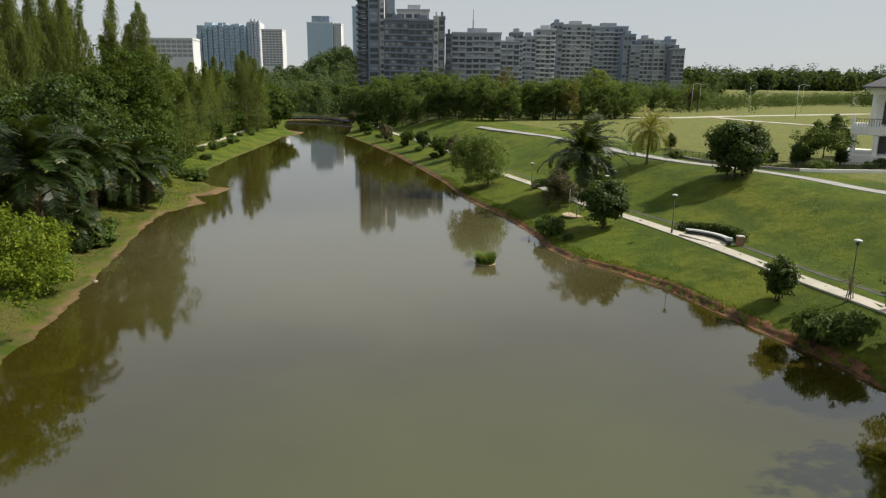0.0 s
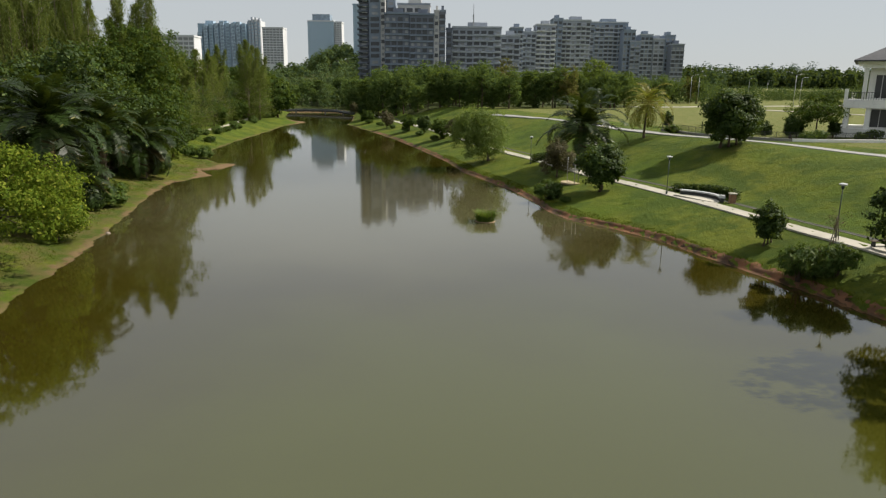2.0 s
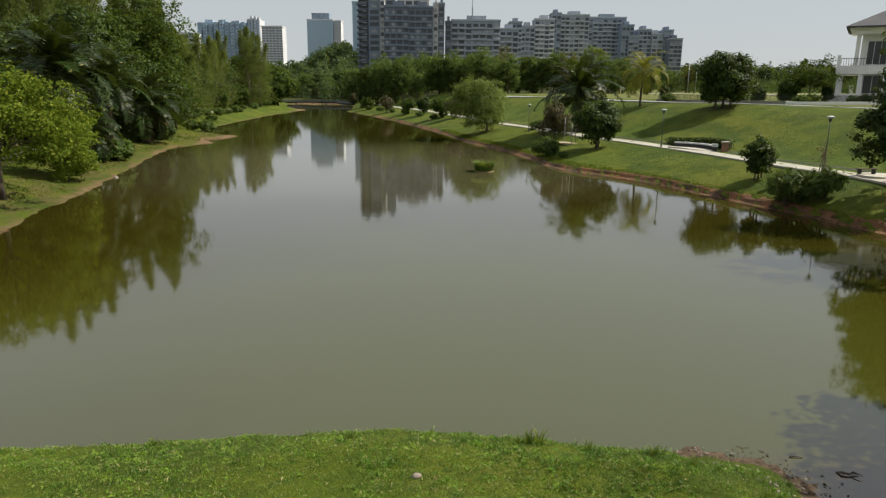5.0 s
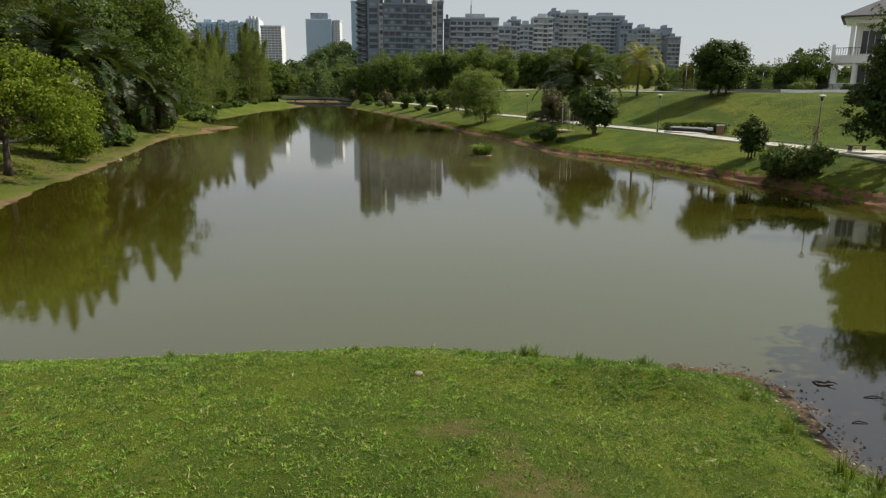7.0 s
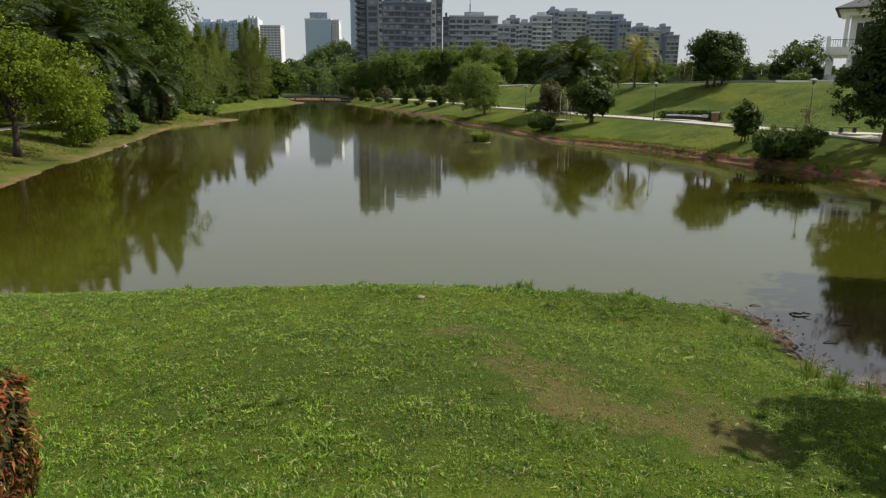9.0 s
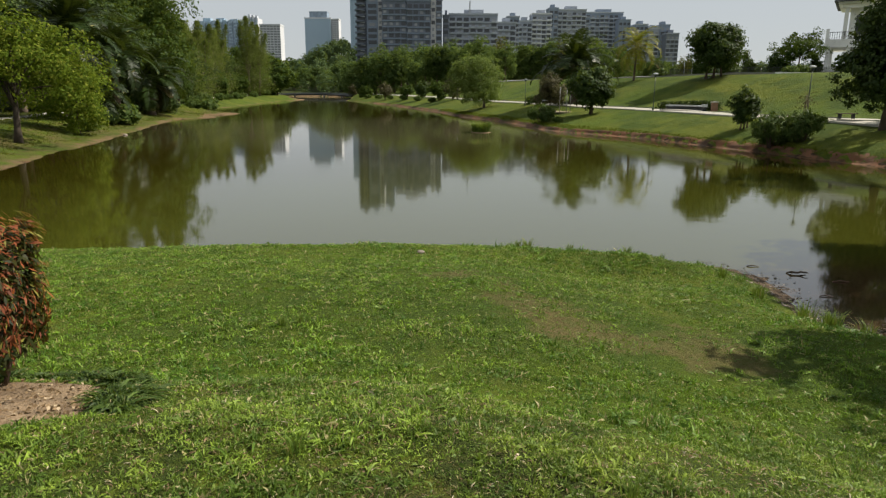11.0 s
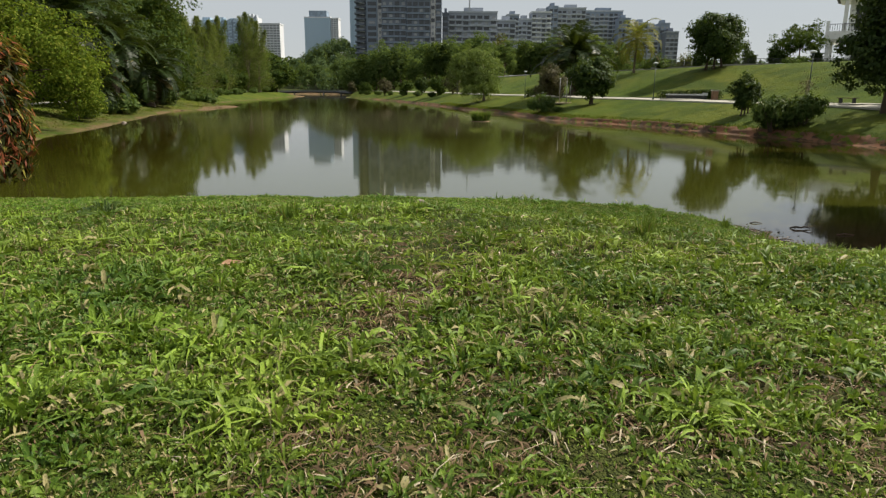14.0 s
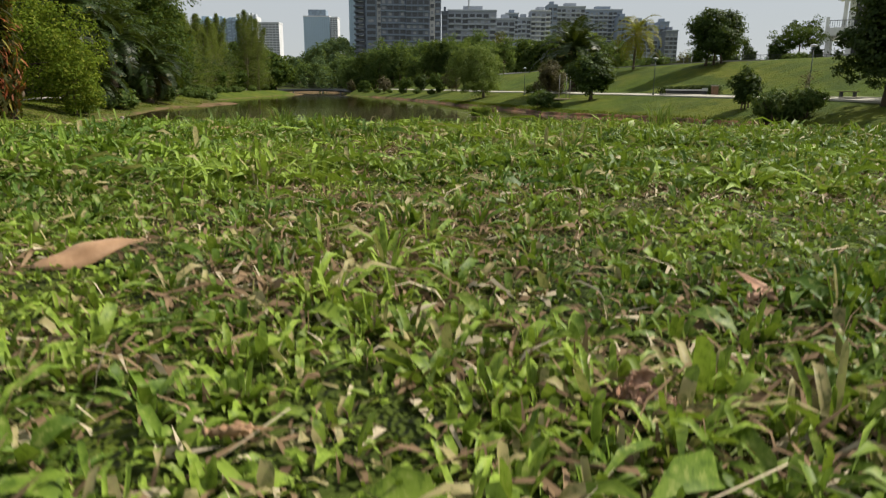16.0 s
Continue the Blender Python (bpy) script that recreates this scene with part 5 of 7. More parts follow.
# ---- trees of the right bank ----
small = broad_tree("small_tree", "small round dark green tree with several stems", 201, 3.4, 1.5, M["leaf_dark"], M["bark"], 0.07, 0.06, 220, 44, 0.36, (0.19, 0.11), 11, vase=True, trunks=3)
put(small, 24.5, 51.0, 15)
tb2 = broad_tree("small_tree", "dark green bushy tree with forked trunk beside the walk", 202, 5.2, 2.7, M["leaf_dark"], M["bark"], 0.12, 0.12, 320, 46, 0.55, (0.26, 0.16), 14, (-0.06, 0), vase=True, trunks=2)
put(tb2, 17.2, 76.0, 60, 1.25, 1.05)
pur = broad_tree("small_tree", "bronze-leaved small tree beside the footpath", 203, 5.0, 2.1, M["leaf_purple"], M["bark"], 0.11, 0.1, 240, 40, 0.5, (0.22, 0.12), 7)
put(pur, 14.0, 87.5, 10)
wil = broad_tree("willow", "light green weeping tree with a leaning trunk on the bank", 204, 9.2, 4.6, M["leaf_willow"], M["pale_bark"], 0.2, -0.04, 520, 56, 0.95, (0.36, 0.09), 14, (-0.24, 0), droop=1.8)
put(wil, 6.4, 108.8, 0)
for k, (x, y, s) in enumerate(((-40, 296, 1.05), (-33, 272, 1.0), (-30, 246, 1.05), (-26, 222, 1.0), (-17.4, 196, 1.0), (-10, 178, 0.95), (-5.8, 167, 0.85), (-1.6, 150, 1.05), (1.6, 143, 0.95))):
    if k % 2:
        again(rnd, x, y, 77 * k, 0.52 * s, label="small round light green street tree beside the footpath")
    else:
        again(tb2 if k % 4 else pur, x, y, 77 * k, s, label="small round street tree beside the footpath")
op = palm("oil_palm", "large dark oil palm with glossy arching fronds", 7, 4.2, 0.5, 38, FROND, FROND_DRY, 6, steep=(-40, 68))
put(op, 18.4, 94.5, 10, 1.22)
coco = palm("coconut_palm", "yellow-green coconut palm at the top of the slope", 8, 4.2, 0.15, 28, FROND_COCO, FROND_DRY, 3, (0.2, 0.1), (-60, 60), False)
put(coco, 28.7, 101.6, 0, 1.18)
bt = broad_tree("broadleaf_tree", "dense dark green tree with twin trunks above the slope", 205, 6.7, 3.8, M["leaf_dark"], M["bark"], 0.16, 0.13, 460, 44, 0.8, (0.30, 0.19), 14, trunks=3)
put(bt, 34.6, 85.2, 0)
rt = broad_tree("broadleaf_tree", "airy light green tree in front of a white house", 206, 6.3, 3.9, M["leaf_mid"], M["bark"], 0.13, 0.14, 230, 30, 0.6, (0.26, 0.15), 11)
put(rt, 50.2, 95, 0)
big = broad_tree("broadleaf_tree", "tall spreading dark tree on the lake shore", 207, 11.0, 3.1, M["leaf_dark"], M["bark"], 0.24, 0.02, 600, 44, 0.70, (0.28, 0.16), 14, (0.0, 0))
put(big, 29.5, 41.0, 30)
airy = broad_tree("broadleaf_tree", "tall thin-crowned tree with open upper branches on the shore", 209, 15.0, 4.4, M["leaf_mid"], M["bark"], 0.2, 0.32, 200, 34, 0.62, (0.28, 0.16), 9, (-0.02, 0))
put(airy, 29.2, 32.0, 80)
shade = broad_tree("broadleaf_tree", "leafy tree on the near bank casting shade on the lawn", 208, 7.8, 3.8, M["leaf_mid"], M["bark"], 0.2, 0.2, 560, 40, 0.8, (0.3, 0.18), 11)
put(shade, 13.7, 2.5, 30)
# out-of-view copy, added to darken the inlet water with its shade
again(shade, 20.0, 11.5, 150, 1.25, label="unseen leafy tree added on the near bank to shade the muddy inlet")
bs = bush("shrub", "wide dark green shrub on the clay bank", 211, 2.0, 1.7, M["shrub"], 130, 34, 0.42, (0.34, 0.09), stems=12)
put(bs, 23.7, 44.3, 0, 1.0, 1.2)
again(bs, 25.4, 43.6, 100, 0.9, 1.05)
again(bs, 11.5, 77.0, 200, 1.05, 1.05, "rounded green shrub on the lawn slope")
bare = broad_tree("bare_sapling", "almost bare grey-brown sapling beside a lamp post", 212, 3.0, 0.9, M["leaf_purple"], M["pale_bark"], 0.045, 0.2, 26, 12, 0.35, (0.12, 0.06), 9, trunks=4)
put(bare, 28.0, 48.3)
cyp = conifer("cypress", "small dark upright cypress in the garden", 213, 3.4, 0.7, M["leaf_dark"], M["bark"], 90, 22, (0.22, 0.1))
put(cyp, 45.2, 101)
for k, (x, y, s, lab) in enumerate(((33.5, 104, 0.9, "clipped green garden shrub along the fence"), (38.6, 96.5, 0.9, "clipped green garden shrub along the fence"), (40.5, 94.6, 1.1, "clipped green garden shrub along the fence"), (46.5, 89.5, 0.9, "clipped green garden shrub along the fence"), (53.8, 90.5, 0.8, "clipped green garden shrub along the fence"), (48.2, 90.2, 1.0, "clipped green garden shrub along the fence"), (57.0, 93.0, 0.9, "clipped green garden shrub along the fence"))):
    again(sh, x, y, 50 * k, s, label=lab)
for x, y, s in ((37.6, 99.5, 0.75), (41.2, 96.8, 0.9), (43.6, 95.2, 0.7), (46.6, 94.4, 0.95), (49.0, 97.5, 0.8), (53.0, 95.5, 0.8)):
    again(small, x, y, 70 * s, s, label="leafy garden tree behind the terrace fence")
again(small, 37.3, 118, 40, 0.8, label="small yellow-green sapling on the field")
again(small, 96, 175, 90, 1.2, label="lone small tree on the dry field")
again(sh, 12.8, 73.5, 10, 0.5, label="low green shrub on the lawn slope")
for k in range(9):
    y = 150 + 14 * k
    xs = float(np.interp(y, [137, 167, 192, 230, 288], [-4, -12, -20, -33, -39]))
    again(sh, xs + 4.5, y, 40 * k, 0.8 + 0.1 * (k % 3), label="low green shrub on the lawn slope")

# ---- woods ----
wood = [broad_tree("woodland_tree", "dense green tree at the edge of the wood", 300 + k, 13 + 2 * k, 5.2 + 0.5 * k, (M["leaf_wood"], M["leaf_wood"], M["leaf_lime"], M["leaf_wood"], M["leaf_russet"])[k], M["bark"], 0.3, 0.02 + 0.04 * (k % 2), 190, 16, 1.35, (0.75, 0.45), 9, group="woodland trees") for k in range(5)]
spots = []
rw = random.Random(11)
for k in range(36):
    a = (k % 18) / 17
    spots.append((-27 + 46 * a + 9 * (k // 18) + rw.uniform(-2, 2), 246 - 42 * a + 17 * (k // 18) + rw.uniform(-3, 3), rw.uniform(0.62, 1.05)))
for k in range(16):
    spots.append((-10 + 4.2 * k + rw.uniform(-2, 2), 262 - 0.6 * k + rw.uniform(-3, 3), rw.uniform(0.75, 1.0)))
for k in range(30):
    a = k / 29
    spots.append((-108 + 70 * a + rw.uniform(-4, 4), 345 + 14 * math.sin(a * 3) + 22 * (k % 3) + rw.uniform(-4, 4), rw.uniform(0.62, 0.85) * (0.8 + 0.35 * a)))
for k in range(18):
    spots.append((-46 + 2.6 * k + rw.uniform(-3, 3), 318 + rw.uniform(-10, 14), rw.uniform(0.9, 1.15)))
for k in range(20):
    a = k % 10
    spots.append((27 + 3.2 * a + rw.uniform(-1.5, 1.5), 211 + 1.2 * a + rw.uniform(-3, 3), rw.uniform(0.75, 0.95)) if k < 10 else (60 + 5.0 * a + rw.uniform(-2, 2), 282 + 2.0 * a + rw.uniform(-5, 5), rw.uniform(0.7, 0.9)))
for k in range(16):
    spots.append((-98 + rw.uniform(-16, 12), 215 + 9 * k, rw.uniform(0.9, 1.2)))
first = [False] * 5
for k, (x, y, s) in enumerate(spots):
    v = (0, 1, 3, 0, 1, 3, 2, 0, 1, 3, 0, 3, 1, 4, 3)[k % 15] if y < 330 and x > 20 else (0, 1, 3)[k % 3]
    if not first[v]:
        put(wood[v], x, y, 0, s)
        first[v] = True
    else:
        again(wood[v], x, y, rw.uniform(0, 360), s * (0.9 if x > -32 and y < 300 else 1) * (0.82 if v > 2 else 1))


def far_wood(name, label, seed, line, deep, n, height, card, leaf):
    """A belt of far trees along a plan line, as one mass of leaf clumps."""
    rng = np.random.default_rng(seed)
    line = spline(line, 10)
    i = rng.uniform(0, len(line) - 1.001, n)
    a = i.astype(int)
    p = line[a] + (line[a + 1] - line[a]) * (i - a)[:, None]
    p = p + rng.normal(0, deep, p.shape)
    z = land(p[:, 0], p[:, 1])[0]
    h = height * rng.uniform(0.6, 1.15, n)
    per = 110
    cen = np.repeat(np.concatenate([p, z[:, None]], 1), per, 0)
    d = rng.normal(0, 1, cen.shape)
    d /= np.linalg.norm(d, axis=1)[:, None]
    r = np.repeat(h, per)[:, None]
    off = d * r * np.array([0.36, 0.36, 0.5]) * rng.uniform(0.75, 1.05, (len(cen), 1)) + np.array([0, 0, 0.52]) * r
    cards = leaf_cards(rng, cen + off, d + np.array([0, 0, 0.4]), card, card * 0.7)
    return tagged(new(name, quad_mesh(name, cards, leaf)), label, "wood", kind="stuff")


far_wood("far_woods", "belt of dark green trees along the far edge of the field", 31, [(95, 300), (150, 372), (230, 450), (330, 560), (470, 700)], 9, 460, 7.6, 0.6, M["leaf_far"])
far_wood("far_woods", "belt of dark green trees behind the fields", 32, [(240, 420), (380, 520), (560, 640), (820, 760)], 14, 240, 9, 1.0, M["leaf_far"])
far_wood("far_woods", "dense trees below the apartment blocks", 33, [(-60, 352), (-20, 340), (30, 352), (100, 410), (170, 470)], 9, 230, 11, 0.9, M["leaf_far"])
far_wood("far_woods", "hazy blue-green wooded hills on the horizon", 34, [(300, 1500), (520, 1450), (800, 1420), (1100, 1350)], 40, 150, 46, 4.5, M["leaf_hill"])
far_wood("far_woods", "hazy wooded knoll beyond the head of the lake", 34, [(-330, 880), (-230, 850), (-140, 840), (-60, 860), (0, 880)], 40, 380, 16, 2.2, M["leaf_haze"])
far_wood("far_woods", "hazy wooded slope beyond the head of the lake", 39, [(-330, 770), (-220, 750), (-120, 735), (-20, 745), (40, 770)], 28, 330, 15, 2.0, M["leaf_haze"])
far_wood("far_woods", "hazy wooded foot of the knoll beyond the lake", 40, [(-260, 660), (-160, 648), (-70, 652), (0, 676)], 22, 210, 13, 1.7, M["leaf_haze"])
far_wood("far_woods", "low trees beyond the head of the lake", 38, [(-190, 420), (-110, 400), (-60, 410), (-15, 430)], 16, 150, 9, 1.0, M["leaf_far"])
far_wood("far_woods", "trees behind the left bank", 35, [(-90, 60), (-95, 120), (-100, 180), (-110, 240), (-130, 320)], 7, 170, 17, 1.8, M["leaf_far"])
far_wood("far_woods", "hazy wooded hills on the horizon", 36, [(300, 1250), (520, 1300), (800, 1320), (1200, 1300)], 40, 300, 34, 6, M["leaf_far"])
far_wood("far_woods", "hazy trees on the horizon", 37, [(-700, 900), (-380, 860), (-150, 760), (60, 700), (300, 760)], 30, 220, 20, 4, M["leaf_far"])

# ---- park furniture ----
def cyl(x, y, z0, z1, r0, r1=None, seg=10):
    return tube([(x, y, z0), (x, y, z1)], [r0, r0 if r1 is None else r1], seg)


def lamp_post(x, y):
    ob = thing("street_lamp", "dark green park lamp post with a flat pale shade", "street lamp", "park lamps", loc=(x, y, ground_z(x, y)))
    child("base", np_mesh("base", *cyl(0, 0, -0.2, 0.35, 0.11, 0.09), M["pole"], False), ob)
    child("pole", np_mesh("pole", *cyl(0, 0, 0.35, 3.75, 0.042, 0.032), M["pole"], True), ob)
    child("collar", np_mesh("collar", *cyl(0, 0, 3.55, 3.8, 0.09, 0.12), M["pole"], True), ob)
    v, f = tube([(0, 0, 3.8), (0, 0, 3.86), (0, 0, 3.93), (0, 0, 4.0)], [0.13, 0.27, 0.27, 0.08], 14)
    child("shade", np_mesh("shade", v, f, M["lamp_white"], False), ob, "flat pale lamp shade")
    return ob


l1 = lamp_post(22.65, 70.24)
for x, y in ((28.6, 49.4), (12.1, 100.2), (33.4, 29.5), (2.6, 141), (18.9, 83.6)):
    copy_thing(l1, pose(x, y, ground_z(x, y)))


def curved_seat(x, y, turn, label):
    """Crescent of concrete bench on a dark plinth, hedge behind, brick pier at one end, paved apron."""
    z = ground_z(x, y)
    ob = thing("curved_bench", label, "bench", loc=(x, y, z))
    ob.rotation_euler = (0, 0, radians(turn))

    def arc(r0, r1, z0, z1, a0=-62, a1=62, n=18):
        bm = bmesh.new()
        rings = []
        for i in range(n + 1):
            a = radians(a0 + (a1 - a0) * i / n)
            c, s = math.sin(a), math.cos(a)
            rings.append([bm.verts.new((c * r, s * r * 0.62, zz)) for r, zz in ((r0, z0), (r1, z0), (r1, z1), (r0, z1))])
        for p, q in zip(rings, rings[1:]):
            for k in range(4):
                bm.faces.new((p[k], q[k], q[(k + 1) % 4], p[(k + 1) % 4]))
        bm.faces.new(rings[0])
        bm.faces.new(rings[-1][::-1])
        bmesh.ops.recalc_face_normals(bm, faces=bm.faces)
        return bm

    part("plinth", arc(2.85, 3.2, -0.25, 0.40), M["dark_metal"], ob, "dark recessed bench base")
    part("seat", arc(2.65, 3.3, 0.40, 0.53), M["lamp_white"], ob)
    part("armrest", arc(2.65, 3.3, 0.532, 0.68, 52, 62, 3), M["lamp_white"], ob)
    bm = bmesh.new()
    rim = [bm.verts.new((2.75 * math.sin(radians(a)), 2.75 * math.cos(radians(a)) * 0.62, 0.07)) for a in range(-90, 91, 10)]
    low = [bm.verts.new((v.co.x, v.co.y, -0.15)) for v in rim]
    bm.faces.new(rim[::-1])
    for a, b, c, d in zip(rim, rim[1:], low[1:], low):
        bm.faces.new((a, b, c, d))
    bm.faces.new((rim[-1], rim[0], low[0], low[-1]))
    bmesh.ops.recalc_face_normals(bm, faces=bm.faces)
    part("apron", bm, M["concrete"], ob, "pale paved half-round in front of the bench")
    return ob


def hedge_run(pts, h, w, seed, label):
    rng = np.random.default_rng(seed)
    line = spline(pts, 0.3)
    n = 4200
    i = rng.integers(0, len(line), n)
    p = line[i] + rng.normal(0, 0.1, (n, 2))
    z = land(p[:, 0], p[:, 1])[0]
    off = rng.uniform(-1, 1, (n, 3))
    off[:, 0] *= w / 2
    off[:, 1] *= w / 2
    cen = np.concatenate([p, z[:, None]], 1) + off * np.array([1, 1, 0])
    cen[:, 2] += h * rng.uniform(0.02, 1.02, n)
    ob = thing("hedge", label, "hedge")
    child("foliage", quad_mesh("hedge_foliage", leaf_cards(rng, cen, off + np.array([0, 0, 0.4]), 0.2, 0.11), M["leaf_dark"]), ob)
    stems = joined([tube([(*q, ground_z(*q) - 0.1), (*q, ground_z(*q) + h * 0.8)], [0.03, 0.01], 4) for q in line[::3]])
    child("stem", np_mesh("hedge_stem", *stems, M["bark"]), ob)
    return ob


curved_seat(24.2, 66.6, -64, "white curved concrete bench on a dark base beside the footpath")
hedge_run([(23.9, 71.6), (25.2, 71.2), (26.9, 70.0), (27.9, 67.9), (27.8, 65.6)], 0.82, 0.8, 41, "low dark green hedge curving behind the bench")
pier = thing("brick_pier", "short brown brick pier with a pale cap", "pier", loc=(27.0, 64.3, ground_z(27.0, 64.3)))
part("shaft", box_bm(-0.26, 0.26, -0.26, 0.26, -0.1, 0.85), M["brick"], pier, bevel=0.012)
part("cap", box_bm(-0.32, 0.32, -0.32, 0.32, 0.85, 0.97), M["concrete"], pier, bevel=0.02)
curved_seat(15.0, 97.8, -64, "dark curved concrete bench beside the footpath")
hedge_run([(12.6, 100.9), (14.4, 101.6), (16.4, 100.4), (17.2, 98.2)], 1.1, 0.9, 42, "low dark green hedge curving behind the bench")
for x, y in ((14.6, 83.2), (15.2, 81.6), (15.9, 82.9)):
    ps = thing("signal_pole", "tall slender grey pole beside the footpath", "pole", "poles by the walk", loc=(x, y, ground_z(x, y)))
    child("pole", np_mesh("pole", *cyl(0, 0, -0.1, 3.0, 0.045, 0.04), M["grey_concrete"], True), ps)
    child("cap", np_mesh("cap", *cyl(0, 0, 3.0, 3.12, 0.075, 0.03), M["steel"], True), ps)
me = np_mesh("paving", *tube([(0, 0, -0.12), (0, 0, 0.06)], [1.5, 1.5], 24), M["tan"])
pv = tagged(new("pavement", me), "tan paved circle beside the footpath", "paving", kind="structure")
pv.matrix_basis = pose(15.3, 83.0, ground_z(15.3, 83.0) - 0.02)
me = np_mesh("paving", *tube([(0, 0, -0.12), (0, 0, 0.06)], [1.5, 1.5], 28), M["concrete"])
pv = tagged(new("pavement", me), "pale paved circle beside the footpath", "paving", kind="structure")
pv.matrix_basis = pose(30.6, 45.6, ground_z(29.6, 45.6) + 0.01)


def bench(x, y, turn):
    ob = thing("park_bench", "backless dark timber bench on dark metal legs", "bench", loc=(x, y, ground_z(x, y)))
    ob.rotation_euler = (0, 0, radians(turn))
    for k in range(3):
        part("seat_slat", box_bm(-0.75, 0.75, -0.22 + 0.16 * k, -0.09 + 0.16 * k, 0.42, 0.47), M["dark_wood"], ob, bevel=0.008)
    for s in (-0.52, 0.52):
        part("leg", box_bm(s - 0.04, s + 0.04, -0.18, 0.18, -0.1, 0.418), M["dark_metal"], ob, bevel=0.012)
    return ob


bench(29.9, 46.2, 4)

# ---- terrace: wall, fence, house ----
WALL_LINE = [(33.2, 108), (36.6, 98.5), (40.0, 91.5), (44.0, 88.6), (50, 88.2), (62, 86.5)]


def low_wall(line, h, w, material, label, lift=0.0):
    line = spline(line, 2.0)
    tang = np.gradient(line, axis=0)
    tang /= np.linalg.norm(tang, axis=1)[:, None]
    nor = np.stack([-tang[:, 1], tang[:, 0]], -1) * w / 2
    ob = thing("garden_wall", label, "wall", kind="structure")
    verts, faces = [], []
    for p, n in zip(line, nor):
        z = ground_z(*p)
        for q, zz in ((p + n, z - 0.3), (p + n, z + h), (p - n, z + h), (p - n, z - 0.3)):
            verts.append((*q, zz + lift))
    for i in range(len(line) - 1):
        for k in range(4):
            faces.append((4 * i + k, 4 * i + (k + 1) % 4, 4 * i + 4 + (k + 1) % 4, 4 * i + 4 + k))
    faces += [(3, 2, 1, 0), tuple(4 * (len(line) - 1) + k for k in range(4))]
    child("wall", np_mesh("wall", verts, faces, material), ob)
    return ob


low_wall(WALL_LINE[3:], 0.38, 0.3, M["white_paint"], "low white garden wall along the terrace")
low_wall(WALL_LINE[:4], 0.35, 0.3, M["grey_concrete"], "low grey retaining wall along the terrace")


def fence(line, label, h=1.15):
    line = spline(line, 1.5)
    ob = thing("fence", label, "fence")
    bar = shared_box("bar", 0.024, 0.024, h - 0.32, M["dark_metal"])
    post = shared_box("post", 0.06, 0.06, h, M["dark_metal"])
    for p, q in zip(line, line[1:]):
        d = q - p
        a = math.degrees(math.atan2(d[1], d[0]))
        z, z2 = ground_z(*p), ground_z(*q)
        child("post", post, ob, m=pose(p[0], p[1], z - 0.05, 0, 0, a))
        n = np.linalg.norm(d)
        tilt = -math.degrees(math.atan2(z2 - z, n))
        at = pose(p[0], p[1], z, 0, tilt, a)
        for zz in (0.15, h - 0.12):
            o = part("rail", box_bm(0, n, -0.02, 0.02, zz, zz + 0.05), M["dark_metal"], ob)
            o.matrix_basis = at
        for k in range(1, 9):
            child("bar", bar, ob, m=at @ pose(n * k / 9, 0, 0.2))
    return ob


fence([(33.8, 109.5), (37.4, 99.6), (40.6, 93.0), (44.3, 90.0), (50, 89.6), (62, 88.2)], "dark iron railing fence along the terrace gardens")


